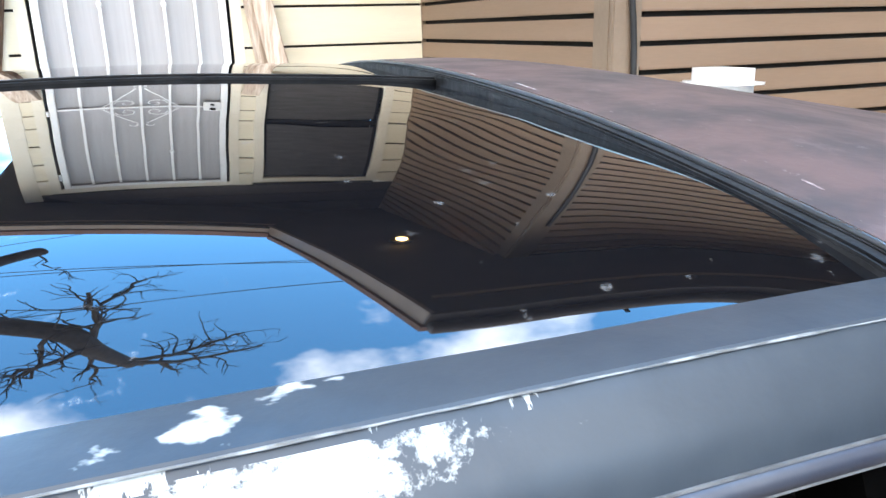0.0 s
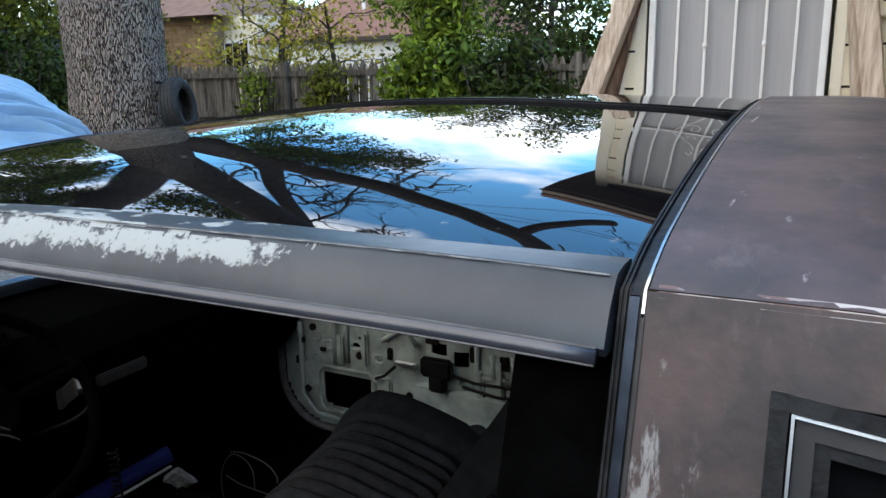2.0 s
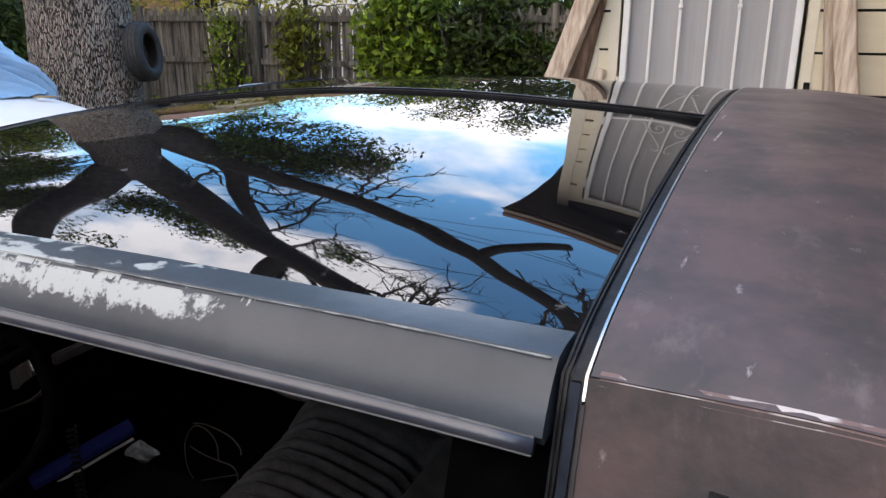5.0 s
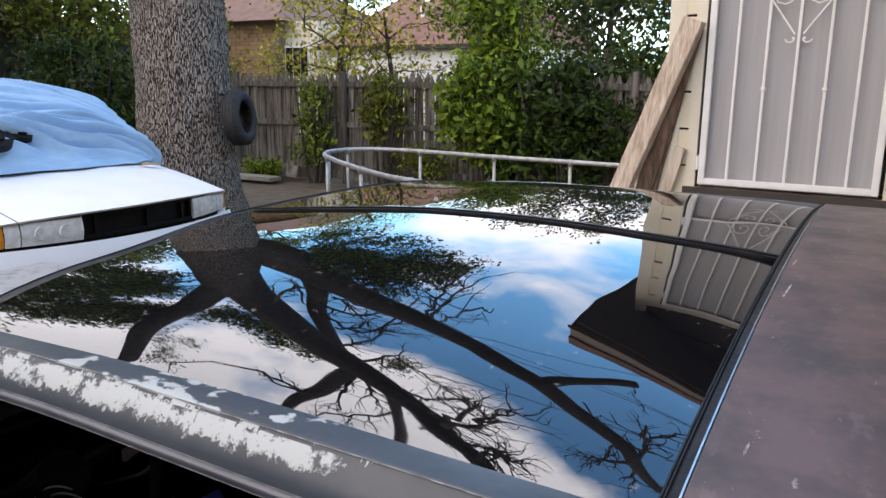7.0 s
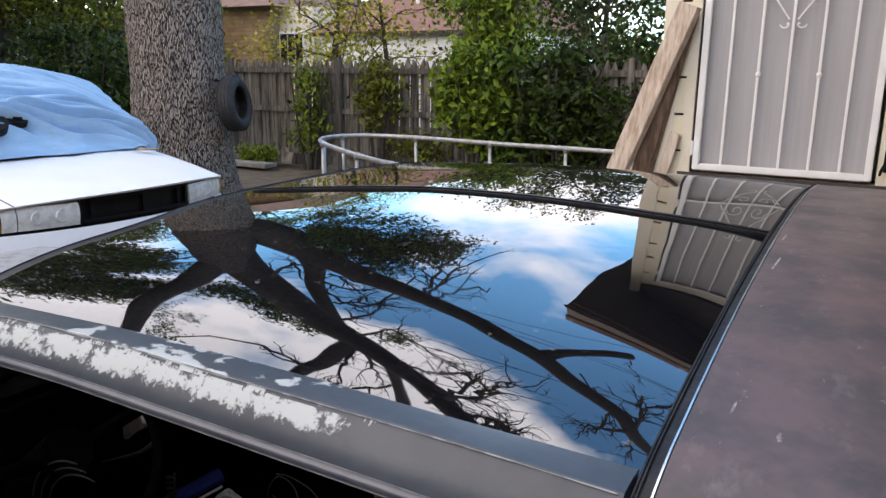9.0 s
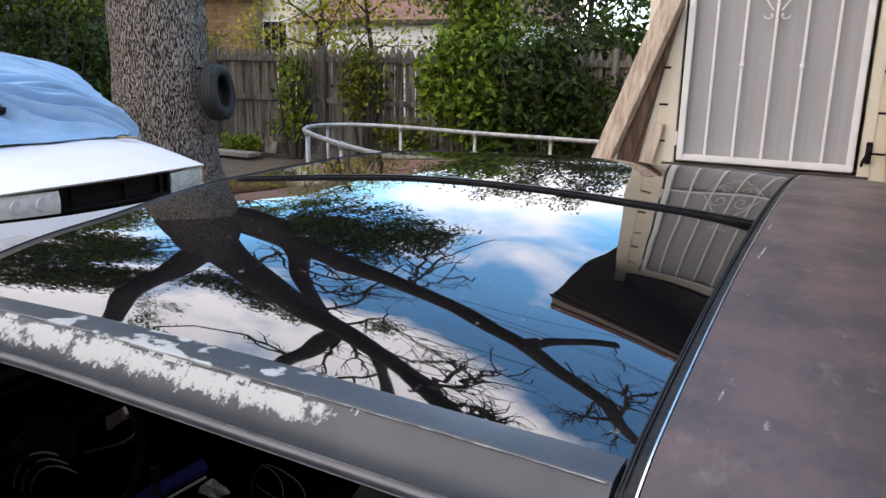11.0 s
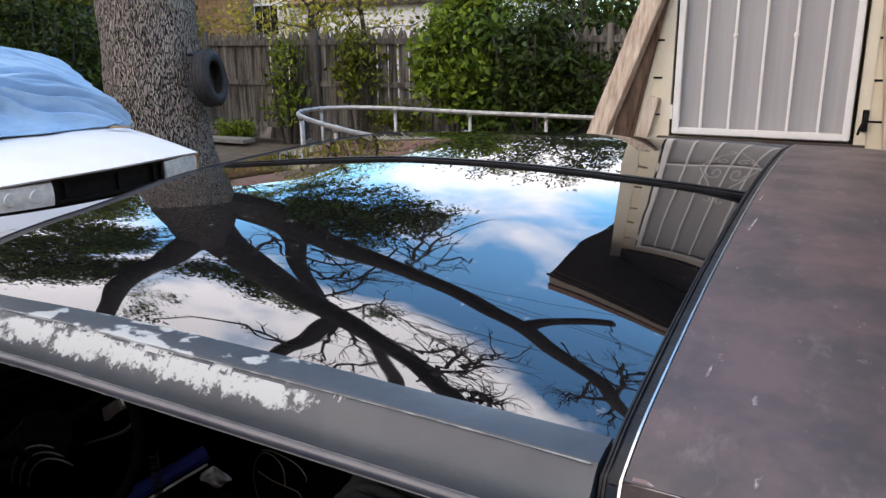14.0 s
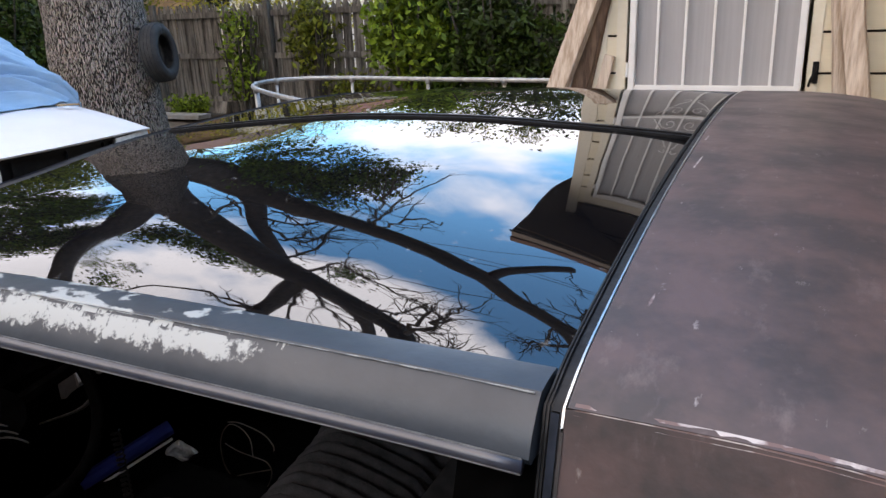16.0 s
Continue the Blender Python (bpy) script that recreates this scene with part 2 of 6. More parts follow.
def primer_grey():
    """Grey primer with chalky white streaks on the side face and blocky patches above the crease."""
    m = mat("grey_primer", (0.048, 0.060, 0.073), (0.026, 0.036, 0.048), 9, 0.36, 0.12, ior=1.52, rvar=0.10, spread=0.2)
    n, l = m.node_tree.nodes, m.node_tree.links
    b = n["Principled BSDF"]
    base = b.inputs["Base Color"].links[0].from_socket
    geo, sep = n.new("ShaderNodeNewGeometry"), n.new("ShaderNodeSeparateXYZ")
    l.new(geo.outputs["Position"], sep.inputs["Vector"])

    def math_node(op, *vals):
        nd = n.new("ShaderNodeMath")
        nd.operation = op
        for i, v in enumerate(vals):
            if isinstance(v, (int, float)):
                nd.inputs[i].default_value = v
            else:
                l.new(v, nd.inputs[i])
        return nd.outputs[0]

    def span(v, a0, a1, b0, b1):
        nd = n.new("ShaderNodeMapRange")
        for k, q in zip(("From Min", "From Max", "To Min", "To Max"), (a0, a1, b0, b1)):
            nd.inputs[k].default_value = q
        l.new(v, nd.inputs["Value"])
        return nd.outputs["Result"]

    def noise_of(scale, detail, stretch, rough=0.78):
        mp, nz = n.new("ShaderNodeMapping"), n.new("ShaderNodeTexNoise")
        mp.inputs["Scale"].default_value = stretch
        l.new(geo.outputs["Position"], mp.inputs["Vector"])
        l.new(mp.outputs["Vector"], nz.inputs["Vector"])
        nz.inputs["Scale"].default_value, nz.inputs["Detail"].default_value, nz.inputs["Roughness"].default_value = scale, detail, rough
        return nz.outputs["Fac"]

    x = sep.outputs["X"]
    off = math_node("ABSOLUTE", math_node("ADD", sep.outputs["Y"], 3.32))
    v = span(off, 0.647, 0.668, 0.0, 1.0)
    # side face: streaks that run down from the crease
    centre = span(x, 0.0, 0.50, 0.46, 0.26)
    d = math_node("SUBTRACT", v, centre)
    band = math_node("MULTIPLY", math_node("MULTIPLY", d, d), -0.95)
    fade = math_node("MINIMUM", span(x, 0.655, 0.53, -0.22, 0.13), 0.13)
    side = math_node("ADD", math_node("ADD", noise_of(32, 14, (1.15, 1.1, 1.1), 0.75), band), fade)
    speck = math_node("MULTIPLY", math_node("SUBTRACT", noise_of(170, 3, (1, 1, 1), 0.6), 0.5), 0.30)
    side = math_node("ADD", side, speck)
    side = math_node("MULTIPLY", span(side, 0.515, 0.585, 0.0, 1.0), math_node("GREATER_THAN", off, 0.6465))
    # top face: a row of blocky patches, and chips along the crease
    top_fade = math_node("MINIMUM", span(x, 0.57, 0.50, -0.30, 0.0), span(x, 0.12, 0.22, -0.30, 0.0))
    top = math_node("ADD", noise_of(17, 6, (1.0, 1.5, 1.0), 0.5), top_fade)
    top = math_node("MULTIPLY", span(top, 0.50, 0.525, 0.0, 1.0), math_node("LESS_THAN", off, 0.6445))
    edge = math_node("MULTIPLY", math_node("GREATER_THAN", off, 0.6440), math_node("LESS_THAN", off, 0.6480))
    chips = math_node("MULTIPLY", span(math_node("ADD", noise_of(30, 6, (1, 0.3, 0.3)), span(x, 0.40, 0.74, 0.04, -0.08)), 0.565, 0.58, 0.0, 1.0), edge)
    mask = math_node("MAXIMUM", math_node("MAXIMUM", side, top), chips)
    mx = n.new("ShaderNodeMixRGB")
    mx.inputs["Color2"].default_value = (0.44, 0.47, 0.46, 1)
    l.new(mask, mx.inputs["Fac"])
    l.new(base, mx.inputs["Color1"])
    l.new(mx.outputs["Color"], b.inputs["Base Color"])
    return m


def bark(name="furrowed_bark", value=2.0):
    m = bpy.data.materials.new(name)
    m.use_nodes = True
    n, l = m.node_tree.nodes, m.node_tree.links
    b = n["Principled BSDF"]
    b.inputs["Roughness"].default_value = 0.95
    geo, mp = n.new("ShaderNodeNewGeometry"), n.new("ShaderNodeMapping")
    mp.inputs["Scale"].default_value = (1, 1, 0.115)
    warp = n.new("ShaderNodeTexNoise")
    warp.inputs["Scale"].default_value = 7
    vm = n.new("ShaderNodeVectorMath")
    vm.operation = "MULTIPLY_ADD"
    vm.inputs[1].default_value = (0.045, 0.045, 0.16)
    l.new(geo.outputs["Position"], warp.inputs["Vector"])
    l.new(warp.outputs["Color"], vm.inputs[0])
    l.new(geo.outputs["Position"], vm.inputs[2])
    l.new(vm.outputs["Vector"], mp.inputs["Vector"])
    vo = n.new("ShaderNodeTexVoronoi")
    vo.feature = "DISTANCE_TO_EDGE"
    vo.inputs["Scale"].default_value = 76
    l.new(mp.outputs["Vector"], vo.inputs["Vector"])
    nz = n.new("ShaderNodeTexNoise")
    nz.inputs["Scale"].default_value, nz.inputs["Detail"].default_value = 45, 6
    l.new(geo.outputs["Position"], nz.inputs["Vector"])
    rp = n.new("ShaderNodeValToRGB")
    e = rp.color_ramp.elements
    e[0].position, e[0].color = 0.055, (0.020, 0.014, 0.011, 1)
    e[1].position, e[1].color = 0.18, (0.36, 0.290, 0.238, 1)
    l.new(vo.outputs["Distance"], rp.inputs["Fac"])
    mx = n.new("ShaderNodeMixRGB")
    mx.blend_type, mx.inputs["Fac"].default_value = "MULTIPLY", 0.6
    l.new(rp.outputs["Color"], mx.inputs["Color1"])
    l.new(nz.outputs["Color"], mx.inputs["Color2"])
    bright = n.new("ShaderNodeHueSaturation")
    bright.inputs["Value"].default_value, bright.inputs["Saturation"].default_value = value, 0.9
    l.new(mx.outputs["Color"], bright.inputs["Color"])
    l.new(bright.outputs["Color"], b.inputs["Base Color"])
    h = n.new("ShaderNodeMapRange")
    h.inputs["From Max"].default_value = 0.22
    l.new(vo.outputs["Distance"], h.inputs["Value"])
    bp = n.new("ShaderNodeBump")
    bp.inputs["Strength"].default_value, bp.inputs["Distance"].default_value = 1.0, 0.035
    l.new(h.outputs["Result"], bp.inputs["Height"])
    l.new(bp.outputs["Normal"], b.inputs["Normal"])
    return m


def glass():
    m = bpy.data.materials.new("window_glass")
    m.use_nodes = True
    b = m.node_tree.nodes["Principled BSDF"]
    b.inputs["Base Color"].default_value = (0.8, 0.85, 0.85, 1)
    b.inputs["Roughness"].default_value, b.inputs["Transmission Weight"].default_value = 0.02, 1.0
    return m


def glow(name, colour, strength):
    m = bpy.data.materials.new(name)
    m.use_nodes = True
    b = m.node_tree.nodes["Principled BSDF"]
    b.inputs["Base Color"].default_value = (*colour, 1)
    b.inputs["Emission Color"].default_value, b.inputs["Emission Strength"].default_value = (*colour, 1), strength
    return m


def weather(m, pale, lo, hi, scale, stretch):
    """Lays small pale scuffs over a paint."""
    n, l = m.node_tree.nodes, m.node_tree.links
    b = n["Principled BSDF"]
    base = b.inputs["Base Color"].links[0].from_socket
    geo, mp, nz, rp, mx = (n.new(k) for k in ("ShaderNodeNewGeometry", "ShaderNodeMapping", "ShaderNodeTexNoise", "ShaderNodeValToRGB", "ShaderNodeMixRGB"))
    mp.inputs["Scale"].default_value = stretch
    l.new(geo.outputs["Position"], mp.inputs["Vector"])
    l.new(mp.outputs["Vector"], nz.inputs["Vector"])
    nz.inputs["Scale"].default_value, nz.inputs["Detail"].default_value, nz.inputs["Roughness"].default_value = scale, 9, 0.68
    rp.color_ramp.elements[0].position, rp.color_ramp.elements[1].position = lo, hi
    l.new(nz.outputs["Fac"], rp.inputs["Fac"])
    l.new(rp.outputs["Color"], mx.inputs["Fac"])
    l.new(base, mx.inputs["Color1"])
    mx.inputs["Color2"].default_value = (*pale, 1)
    l.new(mx.outputs["Color"], b.inputs["Base Color"])


weather(M_CARPAINT, (0.22, 0.17, 0.165), 0.58, 0.85, 22, (1.5, 0.8, 0.45))
weather(M_CARPAINT, (0.40, 0.36, 0.35), 0.645, 0.74, 48, (1.4, 0.7, 0.5))
def scrape(m, pale):
    """Bare scrapes low on the panel beside the roof hoop."""
    n, l = m.node_tree.nodes, m.node_tree.links
    b = n["Principled BSDF"]
    base = b.inputs["Base Color"].links[0].from_socket
    geo, mp, nz, sep = (n.new(k) for k in ("ShaderNodeNewGeometry", "ShaderNodeMapping", "ShaderNodeTexNoise", "ShaderNodeSeparateXYZ"))
    mp.inputs["Scale"].default_value = (1.6, 0.35, 0.35)
    l.new(geo.outputs["Position"], mp.inputs["Vector"])
    l.new(geo.outputs["Position"], sep.inputs["Vector"])
    l.new(mp.outputs["Vector"], nz.inputs["Vector"])
    nz.inputs["Scale"].default_value, nz.inputs["Detail"].default_value, nz.inputs["Roughness"].default_value = 45, 10, 0.7
    total = nz.outputs["Fac"]
    for axis, a0, a1, b0, b1 in (("X", 0.835, 0.90, 0.10, -0.22), ("Z", 1.33, 1.24, -0.20, 0.06)):
        mr, ad = n.new("ShaderNodeMapRange"), n.new("ShaderNodeMath")
        for k, q in zip(("From Min", "From Max", "To Min", "To Max"), (a0, a1, b0, b1)):
            mr.inputs[k].default_value = q
        l.new(sep.outputs[axis], mr.inputs["Value"])
        l.new(total, ad.inputs[0])
        l.new(mr.outputs["Result"], ad.inputs[1])
        total = ad.outputs[0]
    rp, mx = n.new("ShaderNodeValToRGB"), n.new("ShaderNodeMixRGB")
    rp.color_ramp.elements[0].position, rp.color_ramp.elements[1].position = 0.56, 0.62
    l.new(total, rp.inputs["Fac"])
    l.new(rp.outputs["Color"], mx.inputs["Fac"])
    l.new(base, mx.inputs["Color1"])
    mx.inputs["Color2"].default_value = (*pale, 1)
    l.new(mx.outputs["Color"], b.inputs["Base Color"])


scrape(M_CARPAINT, (0.36, 0.35, 0.34))
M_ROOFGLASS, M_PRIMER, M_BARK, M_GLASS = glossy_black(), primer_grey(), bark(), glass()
M_GLOW = glow("lamp_glow", (1.0, 0.72, 0.32), 12)
# the trunk's bark again, darkened in colour for the crown's shade
M_UPBARK = bark("shade_tinted_bark", 0.75)
# limb bark whose colour carries the dark of the unlit undersides
M_LIMB = mat("limb_bark_with_shade", (0.048, 0.040, 0.035), (0.026, 0.022, 0.020), 9, 0.95, 0.7, fine=50)
M_SMOKE = mat("smoked_pane", (0.006, 0.006, 0.007), (0.01, 0.01, 0.011), 9, 0.2, ior=1.12)
M_VENT = mat("dim_vent_plastic", (0.022, 0.021, 0.021), (0.012, 0.012, 0.012), 40, 0.6, 0.1, ior=1.2)
M_DULL = mat("dull_moulding", (0.060, 0.053, 0.052), (0.035, 0.032, 0.032), 25, 0.45, 0.1)
M_LIP = mat("dull_drip_lip", (0.060, 0.065, 0.080), (0.022, 0.028, 0.048), 14, 0.34, 0.1, ior=1.8, spread=0.2)
M_EDGE = mat("lip_highlight", (0.15, 0.155, 0.16), (0.07, 0.075, 0.08), 40, 0.45, 0.1, spread=0.1)
M_CREASE = mat("crease_wear_highlight", (0.34, 0.36, 0.36), (0.16, 0.17, 0.175), 60, 0.5, 0.1, spread=0.1)
# near-black sheathing, seen through the board gaps as painted lap shadow
M_LAPSHADE = mat("lap_shadow_black", (0.006, 0.0055, 0.005), (0.01, 0.009, 0.008), 20, 0.95, 0.2)
M_SCREEN = mat("insect_screen", (0.055, 0.05, 0.048), (0.035, 0.032, 0.03), 6, 0.75, 0.1, stretch=(1, 1, 6), fine=160)
M_TANWOOD = mat("tan_wood", (0.42, 0.28, 0.14), (0.34, 0.22, 0.11), 20, 0.8, 0.3)
M_TARP = mat("blue_tarp", (0.26, 0.48, 0.68), (0.36, 0.59, 0.78), 4, 0.42, 0.15, spread=0.25, stretch=(5.5, 1.1, 5.5), fine=14)
for nd in M_TARP.node_tree.nodes:
    if nd.type == "BUMP":
        nd.inputs["Distance"].default_value = 0.04

# ---- mesh helpers ----


def thing(name, label, category, at=(0, 0, 0), group="", kind=""):
    ob = new(name)
    ob.location = at
    ob.empty_display_size = 0.1
    bpy.context.view_layer.update()
    return tagged(ob, label, category, group, kind)


def under(ob, parent):
    if parent is not None:
        ob.parent = parent
        m = Matrix.Translation(parent.location) if parent.parent is None else Matrix.Identity(4)
        ob.matrix_parent_inverse = m.inverted()
    return ob


def part(name, bm, material, parent=None, label="", smooth=False):
    me = bpy.data.meshes.new(name)
    bmesh.ops.recalc_face_normals(bm, faces=bm.faces)
    bm.to_mesh(me)
    bm.free()
    me.materials.append(material)
    if smooth:
        me.polygons.foreach_set("use_smooth", [True] * len(me.polygons))
    ob = new(name, me)
    if label:
        ob["label"] = label
    return under(ob, parent)


def box(bm, x0, x1, y0, y1, z0, z1, bevel=0.0):
    r = bmesh.ops.create_cube(bm, size=1.0, matrix=Matrix.LocRotScale(((x0 + x1) / 2, (y0 + y1) / 2, (z0 + z1) / 2), None, (x1 - x0, y1 - y0, z1 - z0)))
    if bevel:
        es = {e for v in r["verts"] for e in v.link_edges}
        bmesh.ops.bevel(bm, geom=list(es), offset=bevel, segments=2, affect="EDGES")
    return bm


def boxp(name, dims, material, parent=None, label="", bevel=0.0):
    return part(name, box(bmesh.new(), *dims, bevel), material, parent, label)


def smooth_path(pts, radii, per=5):
    """Catmull-Rom through a few nodes."""
    p, r, op, orr = [Vector(q) for q in pts], list(radii), [], []
    for i in range(len(p) - 1):
        a, b, c, d = p[max(i - 1, 0)], p[i], p[i + 1], p[min(i + 2, len(p) - 1)]
        for k in range(per):
            t = k / per
            op.append(0.5 * (2 * b + (c - a) * t + (2 * a - 5 * b + 4 * c - d) * t * t + (3 * b - a - 3 * c + d) * t ** 3))
            orr.append(r[i] + (r[i + 1] - r[i]) * t)
    return op + [p[-1]], orr + [r[-1]]


def tube(bm, pts, radii, seg=8, caps=True, closed=False):
    pts = [Vector(p) for p in pts]
    if not hasattr(radii, "__len__"):
        radii = [radii] * len(pts)
    n, rings, ref = len(pts), [], None
    for i, p in enumerate(pts):
        if closed:
            d = (pts[(i + 1) % n] - pts[i - 1]).normalized()
        else:
            d = (pts[min(i + 1, n - 1)] - pts[max(i - 1, 0)]).normalized()
        if ref is None:
            ref = d.orthogonal().normalized()
        ref = (ref - d * ref.dot(d)).normalized()
        o = d.cross(ref)
        rings.append([bm.verts.new(p + radii[i] * (math.cos(2 * math.pi * k / seg) * ref + math.sin(2 * math.pi * k / seg) * o)) for k in range(seg)])
    pairs = list(zip(rings, rings[1:])) + ([(rings[-1], rings[0])] if closed else [])
    for a, b in pairs:
        for k in range(seg):
            bm.faces.new((a[k], a[(k + 1) % seg], b[(k + 1) % seg], b[k]))
    if caps and not closed:
        bm.faces.new(rings[0][::-1])
        bm.faces.new(rings[-1])
    return bm


def sweep(bm, rows, closed_section=True):
    """Skins a list of equal-length vertex rows."""
    vs = [[bm.verts.new(p) for p in row] for row in rows]
    m = len(vs[0])
    for a, b in zip(vs, vs[1:]):
        for k in range(m if closed_section else m - 1):
            bm.faces.new((a[k], a[(k + 1) % m], b[(k + 1) % m], b[k]))
    if closed_section:
        bm.faces.new(vs[0][::-1])
        bm.faces.new(vs[-1])
    return bm


def prism(bm, outline, axis, a, b):
    """Extrudes a 2D outline along axis 'x', 'y' or 'z' from a to b."""
    def at(u, v, w):
        return {"x": (w, u, v), "y": (u, w, v), "z": (u, v, w)}[axis]
    return sweep(bm, [[at(u, v, a) for u, v in outline], [at(u, v, b) for u, v in outline]])


def quads(name, verts, faces, material, parent=None, label="", smooth=False):
    me = bpy.data.meshes.new(name)
    me.from_pydata(verts, [], faces)
    me.materials.append(material)
    if smooth:
        me.polygons.foreach_set("use_smooth", [True] * len(me.polygons))
    ob = new(name, me)
    if label:
        ob["label"] = label
    return under(ob, parent)


rng = np.random.default_rng(7)


def leaves(name, centres, per, spread, size, material, parent, label=""):
    """Many small folded leaves scattered round the given centres."""
    c = np.repeat(np.asarray(centres, float), per, axis=0)
    n = len(c)
    c = c + rng.normal(0, 1, (n, 3)) * np.asarray(spread)
    u = rng.normal(0, 1, (n, 3))
    u /= np.linalg.norm(u, axis=1, keepdims=True)
    w = np.cross(u, rng.normal(0, 1, (n, 3)))
    w /= np.linalg.norm(w, axis=1, keepdims=True)
    k = np.cross(u, w)
    s = (size * rng.uniform(0.6, 1.3, (n, 1)))
    v = np.stack([c - u * s, c + w * s * 0.5 + k * s * 0.18, c + u * s, c - w * s * 0.5 + k * s * 0.18], 1).reshape(-1, 3)
    i = np.arange(n) * 4
    f = np.concatenate([np.stack([i, i + 1, i + 2], 1), np.stack([i, i + 2, i + 3], 1)])
    ob = quads(name, v.tolist(), f.tolist(), material, parent, label)
    ob["kind"] = "stuff"
    return ob


def twigs(bm, p, d, length, r, depth, tips, bend=0.5, seg=5):
    """A forking bare branch."""
    p, d = Vector(p), Vector(d).normalized()
    pts, q = [p.copy()], p.copy()
    for _ in range(4):
        d = (d + Vector(rng.normal(0, 0.16 * bend * 2, 3).tolist())).normalized()
        q = q + d * length / 4
        pts.append(q.copy())
    tube(bm, pts, [r * (1 - 0.14 * k) for k in range(5)], seg, caps=False)
    tips.append(tuple(q))
    if depth:
        for k in (2, 3, 4, 4):
            if rng.random() < 0.85:
                nd = (d + Vector(rng.normal(0, 0.62, 3).tolist())).normalized()
                twigs(bm, pts[k], nd, length * rng.uniform(0.5, 0.8), r * 0.55, depth - 1, tips, bend, max(3, seg - 1))

# ---- ground ----
gb = bmesh.new()
bmesh.ops.create_grid(gb, x_segments=90, y_segments=90, size=45)
for v in gb.verts:
    v.co.z = 0.05 * noise.noise(v.co * 0.35) + 0.02 * noise.noise(v.co * 1.3) - 0.03
    far = max(abs(v.co.x), abs(v.co.y))
    if far > 44.9:
        v.co.x *= 20
        v.co.y *= 20
tagged(part("ground", gb, M_GROUND, smooth=True), "packed bare earth yard with dead leaves", "ground", kind="structure")

# ---- house: walls, openings, eaves ----
HX0, HX1, WY, HTOP = -0.20, 1.975, -1.92, 3.34
RAKE, SLOPE = 0.31, 0.238
DX0, DX1, DZ0, DZ1 = -0.02, 0.91, 1.08, 3.17
NX0, NX1, NZ0, NZ1 = 1.11, 1.77, 1.80, 3.13


def courses(wall, axis, a0, a1, face, out, step, z_first, material, gaps=(), top=3.34, rise=None, groove=0.013, gable=None):
    """Lapped siding boards along x or y; each board is an object of its own."""
    k = math.floor((0.25 - z_first) / step)
    while True:
        z0, z1 = z_first + k * step, z_first + (k + 1) * step
        k += 1
        if z0 > top:
            break
        z1 = min(z1, top)
        spans = [(a0, a1)]
        for g0, g1, gz0, gz1 in gaps:
            if gz0 < (z0 + z1) / 2 < gz1:
                spans = [s for b0, b1 in spans for s in ((b0, min(b1, g0)), (max(b0, g1), b1)) if s[1] - s[0] > 0.01]
        for b0, b1 in spans:
            section = [(face, z0), (face + out * 0.021, z0), (face + out * 0.022, z0 + 0.006), (face + out * 0.015, z1 - groove), (face, z1 - groove)]
            # under a raking soffit the board's end is cut along it
            start = [max(b0, rise(z)) if rise else b0 for _, z in section]
            if max(start) > b1 - 0.02:
                continue
            bm = bmesh.new()
            if axis == "x":
                sweep(bm, [[(x, y, z) for x, (y, z) in zip(start, section)], [(b1, y, z) for y, z in section]])
            else:
                sweep(bm, [[(y, x, z) for x, (y, z) in zip(start, section)], [(y, b1, z) for y, z in section]])
            # boards that start above 3.2 m take the gable material, if given
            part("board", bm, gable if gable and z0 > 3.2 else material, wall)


def wall_core(name, pieces, label, material):
    w = thing(name, label, "wall", kind="structure")
    bm = bmesh.new()
    for d in pieces:
        if len(d) == 6:
            box(bm, *d)
        else:
            prism(bm, *d)
    part("sheathing", bm, material, w)
    return w


wall_front = wall_core("wall_front", [
    (HX0, DX0, 0.0, 0.15, 0, HTOP), (DX1, NX0, 0.0, 0.15, 0, HTOP), (NX1, HX1, 0.0, 0.15, 0, HTOP),
    (DX0, DX1, 0.0, 0.15, 0, DZ0), (DX0, DX1, 0.0, 0.15, DZ1, HTOP), (NX0, NX1, 0.0, 0.15, 0, NZ0), (NX0, NX1, 0.0, 0.15, NZ1, HTOP),
    ([(HX0, HTOP), (HX1, HTOP), (HX1, 4.02)], "y", 0.0, 0.15)],
    "cream wall of wide lapped siding round the back door", M_LAPSHADE)
wall_return = wall_core("wall_return", [([(WY + 0.15, 0), (0.0, 0), (0.0, 3.89), (WY + 0.15, 3.46)], "x", HX1, HX1 + 0.15)], "tan wall of narrow lapped siding, side of the wing", M_LAPSHADE)
wall_wing = wall_core("wall_wing", [(HX1, 10.0, WY, WY + 0.15, 0, 3.42)], "tan wall of narrow lapped siding, front of the wing", M_LAPSHADE)
wall_side = wall_core("wall_side", [(HX0, HX0 + 0.15, 0.15, 8.0, 0, HTOP)], "cream side wall of the house", M_CREAM)
wall_back = wall_core("wall_back", [(HX0, 10.0, 8.0, 8.15, 0, HTOP), (9.85, 10.0, WY + 0.15, 8.0, 0, HTOP)], "plain back walls of the house", M_CREAM)

# unseen wall, added to keep low southern light off the car's side
block_south = wall_core("block_south", [(-14.0, 12.0, -9.2, -9.0, 0, 3.3)], "unseen dark wall added to block light", M_DARKSIDING)

# unseen tall wall, added to darken what the roof rail reflects
block_east = wall_core("block_east", [(5.6, 5.8, -9.0, -2.75, 0, 6.4)], "unseen dark wall added to block light", M_DARKSIDING)

